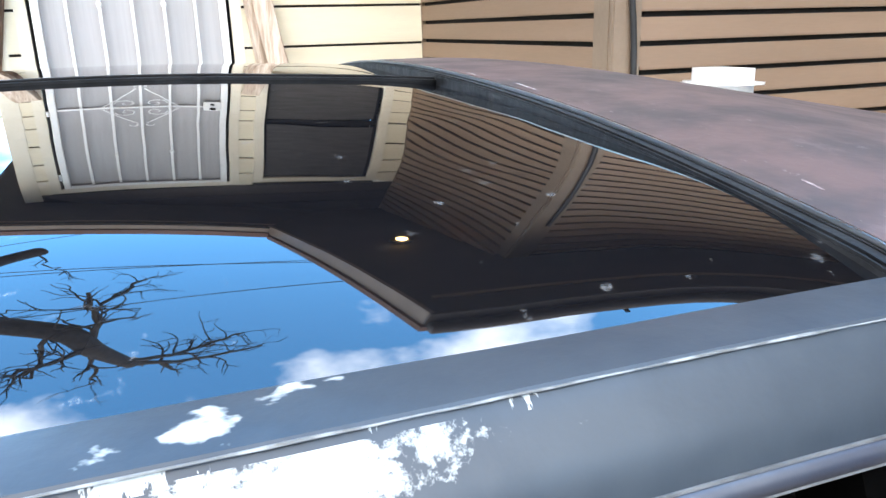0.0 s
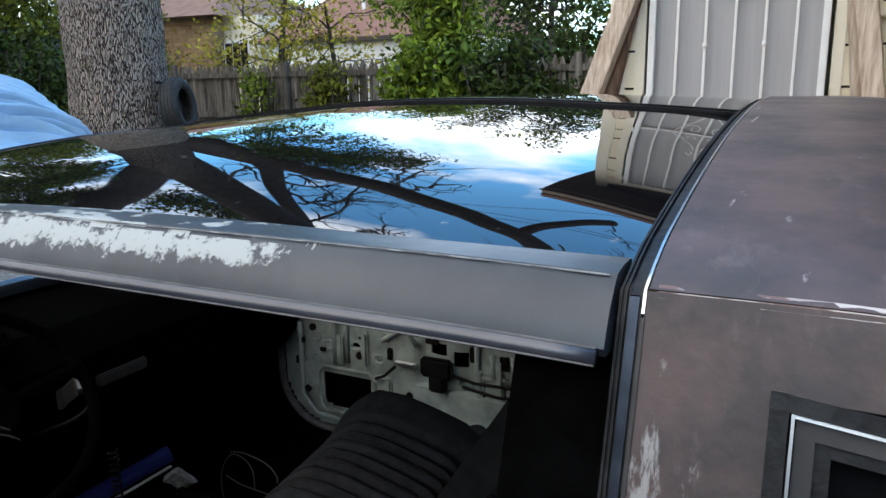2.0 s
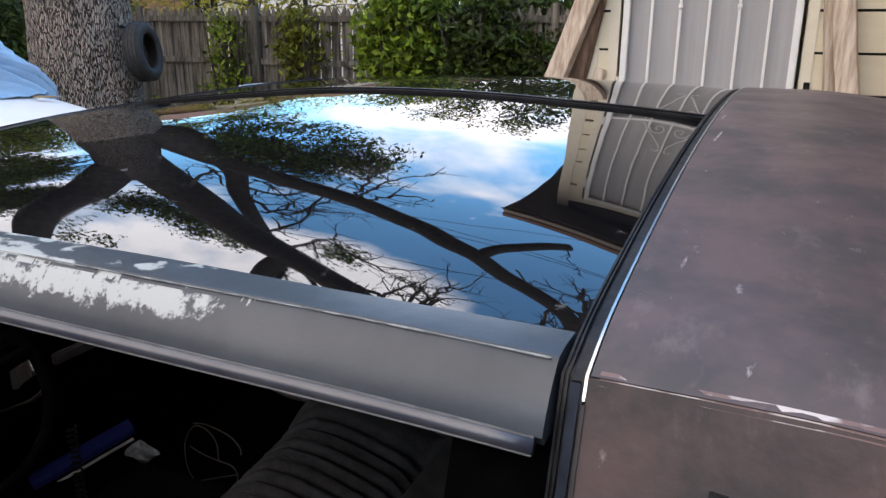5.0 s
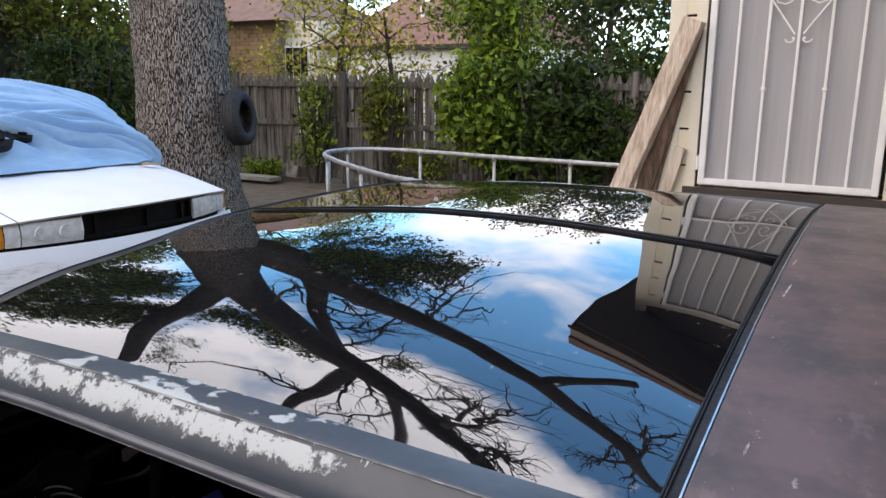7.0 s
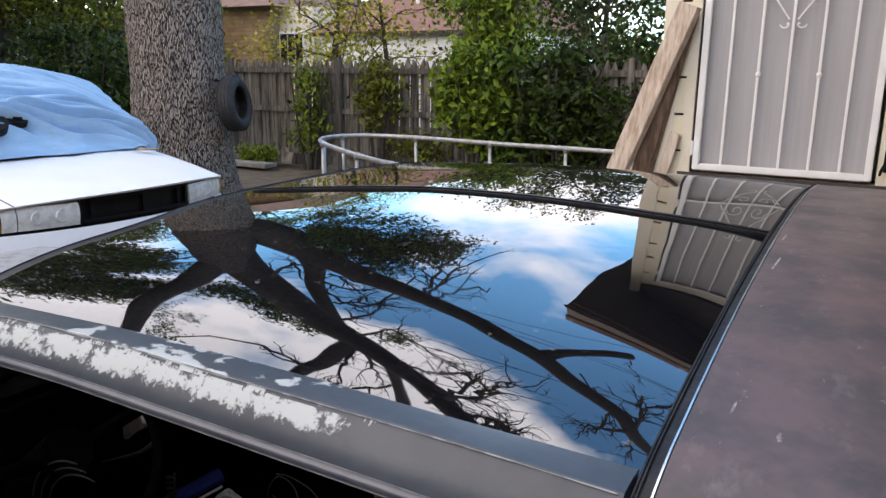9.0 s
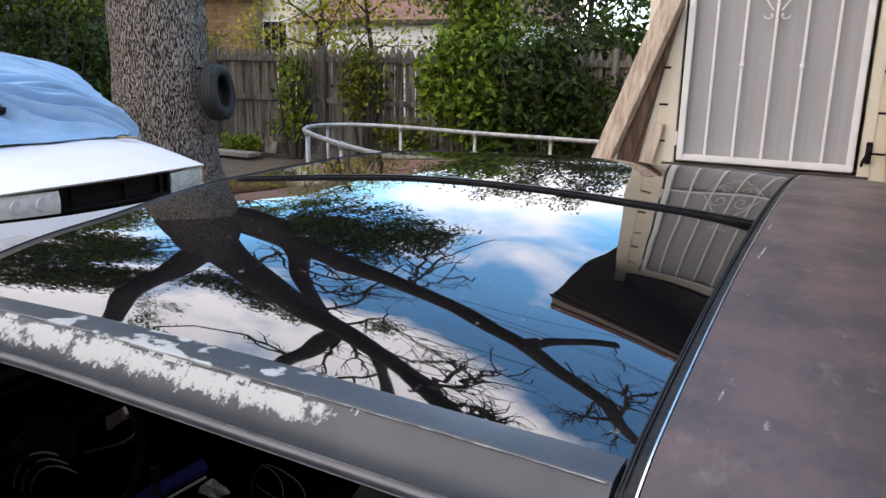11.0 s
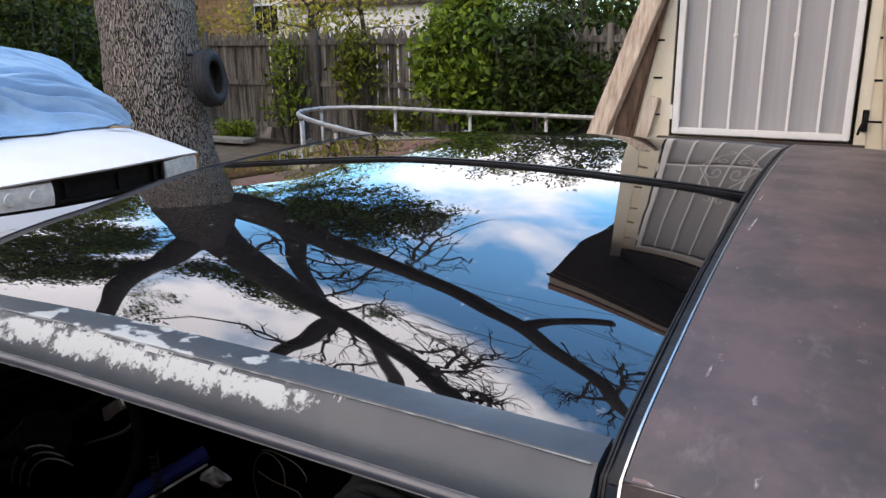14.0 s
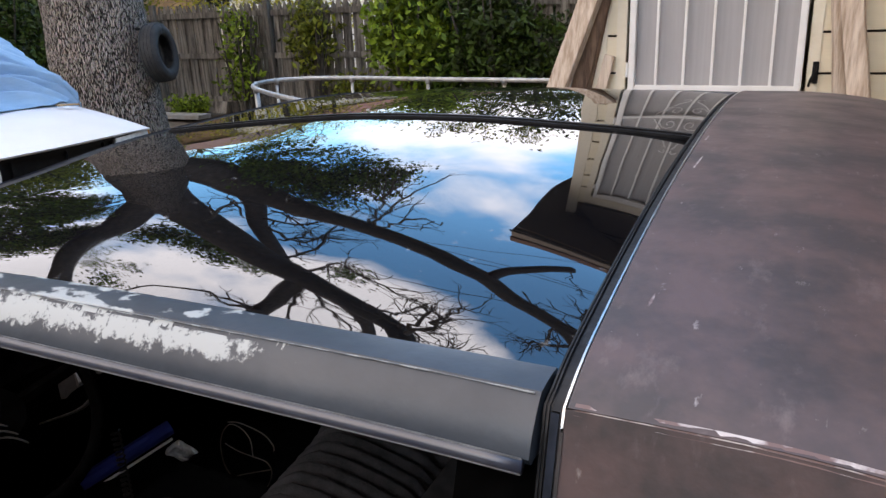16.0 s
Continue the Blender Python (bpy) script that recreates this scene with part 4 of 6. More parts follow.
# windscreen header: dark strip that bows forwards
def header(o0, o1, drop0, drop1, name, material):
    def fn(u, v):
        dy = -0.625 + 1.25 * u
        x = head_x(dy) + o0 + (o1 - o0) * v
        return (x, CY + dy, roof_z(head_x(dy), dy) + drop0 + (drop1 - drop0) * v)
    skin(name, fn, 40, 3, 0.01, material, coupe)


header(0.012, -0.012, -0.002, -0.001, "header_seal", M_BLACKRUB)
header(-0.012, -0.045, 0.001, -0.014, "header_trim", M_BAND)
header(-0.045, -0.075, -0.014, -0.032, "header_panel", M_CARPAINT)


# side rails of the roof in grey primer, with crease, drip lip and underside
def side_rail(s):
    x0, x1, n = (-0.075 if s < 0 else 0.045), 0.802, 36
    def sec(x):
        f = 0.22 * (x - 0.64) ** 2 if x > 0.64 else 0
        k = 0.16 * (0.3 - x) ** 2 if x < 0.3 else 0
        zt = roof_z(x, s * RG) - f
        zc = 1.3685 + (0.0433 if s > 0 else 0) - k * 0.9 - f * 0.4
        return [(RG - 0.02, zt - 0.012), (RG - 0.002, zt + 0.001), (0.628, (zt + zc) / 2 + 0.0025), (0.642, zc + 0.002), (0.647, zc - 0.002), (0.6530, zc - 0.0085), (0.6585, zc - 0.0155), (0.6630, zc - 0.0225), (0.6660, zc - 0.0290), (0.668, zc - 0.034), (0.664, zc - 0.040), (0.60, zc - 0.041)]
    bm = bmesh.new()
    sweep(bm, [[(x, CY + s * a, z) for a, z in sec(x)] for x in (x0 + (x1 - x0) * k / n for k in range(n + 1))])
    rail = part("side_rail", bm, M_PRIMER, coupe, "grey primer roof rail with worn white patches", smooth=True)
    rail.data.set_sharp_from_angle(angle=radians(28))
    # pale line that paints the crease's highlight along with its rubbed paint
    be = bmesh.new()
    tube(be, [(x, CY + s * 0.6446, sec(x)[3][1] - 0.0006 + 0.0003 * noise.noise(Vector((x * 60, 2, 1)))) for x in (x0 + (x1 - x0 - 0.004) * k / 120 for k in range(121))], [0.0003 + 0.0008 * max(0.0, 0.30 + noise.noise(Vector((k * 0.19, 4.0, s)))) for k in range(121)], 5)
    part("crease_edge", be, M_CREASE, coupe, "pale crease line, rubbed paint and painted highlight")
    bm = bmesh.new()
    rows = []
    for k in range(n + 1):
        x = x0 + (x1 - x0 - 0.004) * k / n
        zc = sec(x)[3][1] - 0.002
        rows.append([(x, CY + s * a, zc + z) for a, z in ((0.666, -0.034), (0.6695, -0.0335), (0.6722, -0.0350), (0.6740, -0.0380), (0.6740, -0.0410), (0.6722, -0.0435), (0.669, -0.0445), (0.664, -0.041))])
    sweep(bm, rows)
    # two pale tubes paint the bright reflections along the glossy lip
    for a, z, w in ((0.6695, -0.0335, 0.0009), (0.6732, -0.0422, 0.0009)):
        be = bmesh.new()
        tube(be, [(x0 + (x1 - x0 - 0.004) * k / n, CY + s * a, sec(x0 + (x1 - x0 - 0.004) * k / n)[3][1] - 0.002 + z) for k in range(n + 1)], w, 5)
        part("lip_edge", be, M_EDGE, coupe, "pale line painted as the lip's highlight")
    part("drip_lip", bm, M_LIP, coupe, "dull metal drip lip", smooth=True)


side_rail(-1)
side_rail(1)


def hoop(t):
    """Section of the roof hoop: t runs from near belt over the roof to the far belt; gives dy and z."""
    if t < 0.2:
        k = t / 0.2
        return (-0.80 + (0.80 - 0.647) * k ** 0.9, 0.95 + 0.4115 * k)
    if t > 0.8:
        dy, z = hoop(1 - t)
        return (-dy, z - 2 * LEAN * dy)
    dy = -0.647 + 1.294 * (t - 0.2) / 0.6
    e = max(0.0, abs(dy) - 0.58)
    return (dy, 1.437 + LEAN * dy - 0.09 * dy * dy - 0.05 * max(0.0, abs(dy) - 0.25) ** 2 - 1.8 * e * e)


def hoop_strip(name, xa, xb, lift, material, label="", thick=0.006, u0=0.0, u1=1.0):
    def fn(u, v):
        u = u0 + (u1 - u0) * u
        dy, z = hoop(u)
        x = xa + (xb - xa) * v + 0.001 * (dy / 0.65) ** 2
        s = 1 if 0.2 < u < 0.8 else 0
        return (x, CY + dy * (1 + (0 if s else lift * 1.3)), z + (lift if s else 0) - 0.0012)
    return skin(name, fn, 120, 3, thick, material, coupe, label)


hoop_strip("hoop_gasket", 0.803, 0.8095, -0.004, M_BLACKRUB, "black rubber gasket", thick=0.024)
hoop_strip("hoop_channel", 0.8095, 0.815, -0.002, M_BLACKRUB, "black channel", u0=0.199, u1=0.801)
hoop_strip("side_channel", 0.8095, 0.815, 0.001, M_BAND, "dull metal channel", u0=0.0, u1=0.199)
hoop_strip("side_channel", 0.8095, 0.815, 0.001, M_BAND, "dull metal channel", u0=0.801, u1=1.0)
hoop_strip("gasket_rib", 0.8035, 0.8050, -0.002, M_BLACKRUB)
hoop_strip("gasket_rib", 0.8066, 0.8078, -0.001, M_BLACKRUB)
hoop_strip("hoop_seal", 0.815, 0.8165, -0.001, M_BLACKRUB)
hoop_strip("hoop_bead", 0.8168, 0.8184, 0.002, M_CHROME, "bright chrome bead", u0=0.195, u1=0.805)
hoop_strip("side_bead", 0.8166, 0.8188, 0.002, M_DULL, "dull bead", u0=0.0, u1=0.194)
hoop_strip("side_bead", 0.8166, 0.8188, 0.002, M_DULL, "dull bead", u0=0.806, u1=1.0)


SCUFFS = ((0.827, -0.06, 0.028), (0.833, -0.18, 0.050), (0.848, -0.52, 0.018))


# rear roof
def rear_fn(u, v):
    dy = -0.6465 + 1.293 * v
    x0, x1 = 0.8195 + 0.001 * (dy / 0.65) ** 2, 1.56 - 0.10 * (dy / 0.65) ** 2
    x = x0 + (x1 - x0) * u
    z = roof_z(x, dy) + 0.001 + 0.14 * max(0.0, abs(dy) - 0.42) ** 2
    e = abs(dy) - 0.58
    if e > 0:
        z -= 1.8 * e * e
    return (x, CY + dy, z)


skin("rear_roof", rear_fn, 36, 60, 0.01, M_CARPAINT, coupe, "faded maroon rear roof, chalky and scuffed")


# sail panels with the small quarter window
def sail(s):
    def side(x, k):
        """k: 0 at the crease, 1 at the belt."""
        t = 0.2 * (1 - k)
        dy, z = hoop(t)
        zz = z - tail_drop(x) * (1 - k)
        return (x, CY - dy, zz - 2 * LEAN * dy) if s > 0 else (x, CY + dy, zz)
    x_of = lambda k: 1.46 + 0.55 * k
    def block(name, xa0, xb0, k0, k1, xr=None):
        def fn(u, v):
            k = k0 + (k1 - k0) * v
            xb = xb0 if xr is None else x_of(k)
            return side(xa0 + (xb - xa0) * u, k)
        skin(name, fn, 12, 10, 0.012 * (-s if s < 0 else 1), M_CARPAINT, coupe)
    WX0, WX1, K0, K1 = 0.888, 1.20, 0.105, 0.62
    block("sail_panel", 0.8195, 0, 0.0, K0, True)
    block("sail_panel", 0.8195, WX0, K0, K1)
    block("sail_panel", WX1, 0, K0, K1, True)
    block("sail_panel", 0.8195, 0, K1, 1.0, True)
    o = -1 if s < 0 else 1
    def frame_bar(name, xa, ka, xb, kb, w, lift, material):
        a, b = Vector(side(xa, ka)), Vector(side(xb, kb))
        bm = bmesh.new()
        d = (b - a).normalized()
        out = Vector((0, o * 0.93, 0.36))
        q = d.cross(out).normalized()
        sweep(bm, [[p + q * w + out * lift, p - q * w + out * lift, p - q * w - out * 0.008, p + q * w - out * 0.008] for p in (a - d * w, b + d * w)])
        part(name, bm, material, win)
    win = under(new("quarter_window"), coupe)
    for i, (w, lift, m, ins, nm) in enumerate(((0.0045, 0.003, M_BLACKRUB, 0.002, "outer_moulding"), (0.0008, 0.006, M_CHROME, 0.0085, "chrome_bead"), (0.0045, 0.001, M_DULL, 0.0145, "inner_frame"), (0.004, -0.002, M_BLACKRUB, 0.0225, "seal"))):
        ka, kb, xa, xb = K0 + ins * 2.2, K1 - ins * 2.2, WX0 + ins, WX1 - ins
        for c in ((xa, ka, xb, ka), (xa, kb, xb, kb), (xa, ka, xa, kb), (xb, ka, xb, kb)):
            frame_bar(nm, *c, w, lift, m)
    def gfn(u, v):
        p = side(WX0 + 0.01 + (WX1 - WX0 - 0.02) * u, K0 + 0.02 + (K1 - K0 - 0.04) * v)
        return (p[0], p[1] - o * 0.014, p[2] - 0.004)
    g = skin("pane", gfn, 4, 4, 0.004, M_SMOKE, coupe)
    g.parent, g.matrix_parent_inverse = win, Matrix.Identity(4)


sail(-1)
sail(1)

# paint scuffed through along the crease
bm = bmesh.new()
rows = []
for k in range(25):
    x = 0.825 + 0.42 * k / 24
    w = 0.0022 * (0.55 + 0.9 * abs(noise.noise(Vector((x * 17, 3, 1)))))
    z = 1.3640 - tail_drop(x)
    rows.append([(x, CY - 0.6435 + w, z + 0.0006), (x, CY - 0.6455, z - 0.0008), (x, CY - 0.648, z - 0.004 - w), (x, CY - 0.644, z - 0.004)])
sweep(bm, rows)
part("scuffed_edge", bm, mat("bare_edge", (0.62, 0.56, 0.54), (0.20, 0.12, 0.11), 30, 0.5, 0.1, spread=0.06), coupe, "pale scuff along the roof edge")


# short pale scuffs on the rear roof behind the hoop
M_SCUFF = mat("bare_scuff", (0.50, 0.45, 0.44), (0.24, 0.18, 0.18), 60, 0.6, 0.2, spread=0.08)
for sx, sdy, length in SCUFFS:
    bm = bmesh.new()
    rows = []
    for k in range(9):
        t = k / 8 - 0.5
        x, dy = sx + 0.06 * t * length, sdy + t * length
        w = 0.0006 * (1 - (2 * t) ** 2) + 0.0002 + 0.0012 * abs(noise.noise(Vector((k * 1.7, sx * 40, 2))))
        z = roof_z(x, dy) + 0.0012 + 0.14 * max(0.0, abs(dy) - 0.42) ** 2
        rows.append([(x - w, CY + dy, z), (x + w, CY + dy, z), (x + w, CY + dy, z - 0.001), (x - w, CY + dy, z - 0.001)])
    sweep(bm, rows)
    part("scuff_mark", bm, M_SCUFF, coupe, "short pale scuff")


# windscreen, rear window and pillars
def strip_between(name, fa, fb, n, m, thick, material, label=""):
    def fn(u, v):
        return Vector(fa(u)).lerp(Vector(fb(u)), v)
    return skin(name, fn, n, m, thick, material, coupe, label)


ws = strip_between("windscreen", lambda u: (head_x(-0.60 + 1.2 * u) - 0.075, CY - 0.60 + 1.2 * u, roof_z(0, 0.6 * (2 * u - 1)) - 0.045), lambda u: (-0.86 + 0.16 * (2 * u - 1) ** 2, CY - 0.72 + 1.44 * u, 1.000), 24, 10, 0.005, M_GLASS, "raked clear windscreen")
ws.visible_shadow = False
strip_between("rear_window", lambda u: (1.56 - 0.10 * (2 * u - 1) ** 2, CY - 0.62 + 1.24 * u, roof_z(1.5, 0.62 * (2 * u - 1)) - 0.01), lambda u: (2.05, CY - 0.70 + 1.4 * u, 0.99), 24, 10, 0.005, M_ROOFGLASS)
for s in (-1, 1):
    bm = bmesh.new()
    tube(bm, smooth_path([(0.05 if s > 0 else -0.07, CY + s * 0.645, 1.345 + (0.043 if s > 0 else -0.025)), (-0.28 if s > 0 else -0.36, CY + s * 0.695, 1.20), (-0.70, CY + s * 0.76, 0.97)], [0.022, 0.026, 0.03])[0], [0.024] * 11, 8)
    part("windscreen_pillar", bm, M_PRIMER, coupe, "grey primer windscreen pillar", smooth=True)
    # inner door pillar below the hoop
    bm = bmesh.new()
    sweep(bm, [[(0.745, CY + s * (a - 0.05), z), (0.815, CY + s * (a - 0.05), z), (0.815, CY + s * (a - 0.008), z), (0.745, CY + s * (a - 0.008), z)] for a, z in ((0.655, 1.33 + (0.043 if s > 0 else 0)), (0.80, 0.95), (0.84, 0.35))])
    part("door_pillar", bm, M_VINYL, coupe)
    bm = bmesh.new()
    sweep(bm, [[Vector(p) + Vector((w, 0, 0)) * q for q in (-1, 1)] + [Vector(p) + Vector((w * q, s * 0.003, 0)) for q in (1, -1)] for p, w in (((0.70, CY + s * 0.43, 1.215), 0.024), ((0.65, CY + s * 0.42, 1.138), 0.024), ((0.58, CY + s * 0.40, 1.03), 0.024), ((0.50, CY + s * 0.30, 0.80), 0.024))])
    part("seat_belt", bm, M_VENT, coupe, "black webbing seat belt")


# lower body: nose, tail, sills and doors
def ring_section(w, z0, z1, crown):
    return [(-w, z0), (-w - 0.02, (z0 + z1) / 2), (-w + 0.01, z1 - 0.04), (-w + 0.06, z1), (0, z1 + crown), (w - 0.06, z1), (w - 0.01, z1 - 0.04), (w + 0.02, (z0 + z1) / 2), (w, z0)]


bm = bmesh.new()
sweep(bm, [[(x, CY + a, z) for a, z in ring_section(w, z0, z1, c)] for x, w, z0, z1, c in ((-2.32, 0.78, 0.42, 0.80, 0.01), (-2.25, 0.84, 0.28, 0.86, 0.02), (-1.6, 0.865, 0.26, 0.91, 0.025), (-0.95, 0.87, 0.26, 0.955, 0.02))])
part("nose", bm, M_CARPAINT, coupe, smooth=False)
bm = bmesh.new()
sweep(bm, [[(x, CY + a, z) for a, z in ring_section(w, z0, z1, c)] for x, w, z0, z1, c in ((1.30, 0.87, 0.26, 0.95, -0.2), (2.0, 0.87, 0.26, 0.955, 0.01), (2.7, 0.85, 0.28, 0.94, 0.02), (2.92, 0.82, 0.36, 0.92, 0.01))])
part("tail", bm, M_CARPAINT, coupe)
for s in (-1, 1):
    bm = bmesh.new()
    sweep(bm, [[(x, CY + s * a, z) for a, z in ((0.86, 0.26), (0.885, 0.55), (0.865, 0.90), (0.82, 0.95), (0.79, 0.945), (0.80, 0.26))] for x in (0.80, 1.32)])
    part("quarter_panel", bm, M_CARPAINT, coupe)
    bm = bmesh.new()
    sweep(bm, [[(x, CY + s * a, z) for a, z in ((0.86, 0.30), (0.885, 0.55), (0.865, 0.90), (0.82, 0.95), (0.80, 0.945), (0.845, 0.88), (0.86, 0.55), (0.84, 0.30))] for x in (-0.94, 0.795)])
    part("door_skin", bm, M_CARPAINT, coupe)
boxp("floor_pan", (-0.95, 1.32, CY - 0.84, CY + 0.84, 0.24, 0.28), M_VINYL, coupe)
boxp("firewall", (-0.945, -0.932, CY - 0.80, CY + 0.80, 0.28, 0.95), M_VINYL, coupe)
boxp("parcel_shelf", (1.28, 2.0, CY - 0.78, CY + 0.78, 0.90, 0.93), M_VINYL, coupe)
for x, z0, nm in ((-2.40, 0.40, "bumper"), (2.90, 0.40, "bumper")):
    boxp(nm, (x, x + 0.11, CY - 0.84, CY + 0.84, z0, z0 + 0.15), M_CHROME, coupe, bevel=0.03)
for s in (-1, 1):
    for x in (-2.335,):
        boxp("headlamp", (x - 0.01, x + 0.05, CY + s * 0.62 - 0.14, CY + s * 0.62 + 0.14, 0.60, 0.74), M_LAMP, coupe, bevel=0.01)
    boxp("tail_lamp", (2.90, 2.935, CY + s * 0.60 - 0.2, CY + s * 0.60 + 0.2, 0.66, 0.84), mat("red_lens", (0.25, 0.01, 0.01), (0.2, 0.01, 0.01), 20, 0.2), coupe, bevel=0.006)


def wheel(x, y, s, parent):
    w = under(new("wheel"), parent)
    bm = bmesh.new()
    ring = []
    for k in range(33):
        a = 2 * math.pi * k / 32
        ring.append([(x + r * math.cos(a), y + s * o, 0.315 + r * math.sin(a)) for r, o in ((0.20, -0.09), (0.28, -0.10), (0.312, -0.075), (0.312, 0.075), (0.28, 0.10), (0.20, 0.09))])
    sweep(bm, ring, True)
    part("tyre", bm, M_RUBBER, w, smooth=True)
    bm = bmesh.new()
    tube(bm, [(x, y - s * 0.06, 0.315), (x, y + s * 0.07, 0.315), (x, y + s * 0.075, 0.315)], [0.205, 0.205, 0.12], 24)
    part("rim", bm, M_METAL, w)


for x in (-1.65, 1.95):
    for s in (-1, 1):
        wheel(x, CY + s * 0.80, s, coupe)


# cowl before the windscreen
def cowl_fn(u, v):
    dy = -0.80 + 1.6 * u
    x0, x1 = -0.99, -0.84 + 0.16 * (dy / 0.72) ** 2
    return (x0 + (x1 - x0) * v, CY + dy, 0.985 + 0.024 * v - 0.02 * (dy / 0.8) ** 4)


skin("cowl", cowl_fn, 16, 4, 0.03, M_PRIMER, coupe, "grey primer cowl below the windscreen")


# far door stripped to its steel shell, with holes and latch gear
def shell_plate():
    """Stamped inner plate with real openings, as a grid with cells left out."""
    door = under(new("stripped_door"), coupe)
    y = CY + 0.745
    holes = [(-0.44, -0.265, 0.475, 0.59), (0.02, 0.06, 0.68, 0.72), (0.17, 0.215, 0.47, 0.555), (-0.06, 0.0, 0.705, 0.735), (-0.33, -0.30, 0.69, 0.705)]
    bm = bmesh.new()
    nx, nz, x0, x1, z0, z1 = 96, 56, -0.60, 0.44, 0.40, 0.90
    grid = {}
    def relief(x, z):
        d = 0.0
        d += 0.014 * (abs(math.sin(x * 21)) ** 6) * (0.6 < z < 0.85)
        d += 0.02 if z < 0.47 + 0.5 * max(0, -x - 0.42) or x < -0.53 else 0.0
        d -= 0.018 if 0.0 < x < 0.24 and 0.46 < z < 0.60 else 0.0
        return d
    def keep(x, z):
        if x < -0.44 and z < 0.40 + (0.16 ** 2 - max(0.0, 0.16 - (x + 0.60)) ** 2 >= 0 and (0.16 - math.sqrt(max(0, 0.16 ** 2 - (0.16 - (x + 0.60)) ** 2)))):
            return False
        return not any(a < x < b and c < z < e for a, b, c, e in holes)
    def vert(i, j):
        if (i, j) not in grid:
            x, z = x0 + (x1 - x0) * i / nx, z0 + (z1 - z0) * j / nz
            grid[i, j] = bm.verts.new((x, y + relief(x, z), z))
        return grid[i, j]
    for i in range(nx):
        for j in range(nz):
            if keep(x0 + (x1 - x0) * (i + 0.5) / nx, z0 + (z1 - z0) * (j + 0.5) / nz):
                bm.faces.new((vert(i, j), vert(i + 1, j), vert(i + 1, j + 1), vert(i, j + 1)))
    # added black sheet, so that the cut-outs look dark inside
    boxp("dark_void_sheet", (-0.93, 0.74, y + 0.05, y + 0.06, 0.29, 0.93), M_VINYL, door, "black sheet standing in for the door's dark inside")
    p = part("inner_plate", bm, M_SHELL, door, "pale green bare steel inner door plate with cut-outs")
    for x, za, zb in ((-0.37, 0.62, 0.72), (-0.28, 0.63, 0.74), (-0.20, 0.50, 0.60), (0.10, 0.58, 0.68), (0.16, 0.61, 0.72), (0.25, 0.55, 0.73)):
        boxp("stiffener", (x - 0.012, x + 0.012, y - 0.012, y + 0.004, za, zb), M_SHELL, door, bevel=0.006)
    for x, z in ((-0.46, 0.70), (-0.41, 0.68), (-0.31, 0.69), (-0.46, 0.63), (-0.48, 0.52), (-0.23, 0.66), (0.21, 0.66), (0.05, 0.63)):
        b2 = bmesh.new()
        tube(b2, [(x + 0.017 * math.cos(a), y - 0.002, z + 0.014 * math.sin(a)) for a in (2 * math.pi * k / 14 for k in range(14))], 0.004, 5, closed=True)
        part("boss", b2, M_SHELL, door)
    b2 = bmesh.new()
    tube(b2, [(-0.60, y, 0.90)] + [(-0.44 - 0.163 * math.cos(a), y, 0.56 - 0.163 * math.sin(a)) for a in (math.pi / 2 * k / 10 for k in range(11))] + [(0.44, y, 0.397)], 0.011, 6)
    part("flange", b2, M_FLANGE, door, "dull grey rolled flange", smooth=True)
    for x0h, x1h, z0h, z1h in ((-0.455, -0.25, 0.46, 0.605),):
        b2 = bmesh.new()
        tube(b2, [(x0h, y - 0.001, z0h + 0.02), (x0h + 0.02, y - 0.001, z0h), (x1h - 0.02, y - 0.001, z0h), (x1h, y - 0.001, z0h + 0.02), (x1h, y - 0.001, z1h - 0.02), (x1h - 0.02, y - 0.001, z1h), (x0h + 0.02, y - 0.001, z1h), (x0h, y - 0.001, z1h - 0.02)], 0.006, 6, closed=True)
        part("rim_fold", b2, M_SHELL, door)
    # pressed beads round the plate, dark slots and clips
    for pts in (((-0.52, 0.74), (-0.52, 0.50), (-0.47, 0.44), (-0.30, 0.43)), ((-0.39, 0.83), (-0.39, 0.62)), ((-0.345, 0.83), (-0.345, 0.63)), ((-0.22, 0.72), (-0.14, 0.77), (-0.10, 0.72)), ((0.09, 0.78), (0.09, 0.66), (0.24, 0.66)), ((0.10, 0.57), (0.12, 0.60), (0.26, 0.60), (0.27, 0.45)), ((0.14, 0.73), (0.14, 0.66)), ((0.20, 0.73), (0.20, 0.67)), ((-0.21, 0.53), (-0.21, 0.44)), ((-0.02, 0.60), (0.04, 0.57), (0.05, 0.44))):
        b2 = bmesh.new()
        tube(b2, [(x, y - 0.002, z) for x, z in pts], 0.0085, 6)
        part("pressed_bead", b2, M_SHELL, door, smooth=True)
    for x0s, x1s, z0s, z1s in ((-0.445, -0.425, 0.655, 0.668), (-0.30, -0.27, 0.715, 0.722), (-0.20, -0.185, 0.665, 0.70), (0.07, 0.085, 0.70, 0.745), (0.16, 0.185, 0.69, 0.73), (0.11, 0.135, 0.53, 0.56), (-0.07, -0.03, 0.735, 0.755), (0.04, 0.06, 0.59, 0.60), (-0.54, -0.53, 0.60, 0.625)):
        boxp("slot", (x0s, x1s, y - 0.008, y + 0.006, z0s, z1s), M_DARK, door, bevel=0.002)
    so = p.modifiers.new("thickness", "SOLIDIFY")
    so.thickness = 0.003
    boxp("pull_handle", (-0.17, -0.10, y - 0.02, y - 0.008, 0.655, 0.672), M_CHROME, door, "short bright handle bar", 0.003)
    b2 = bmesh.new()
    box(b2, -0.08, 0.02, y - 0.03, y - 0.004, 0.64, 0.70, 0.008)
    box(b2, -0.05, 0.0, y - 0.035, y - 0.005, 0.60, 0.65, 0.006)
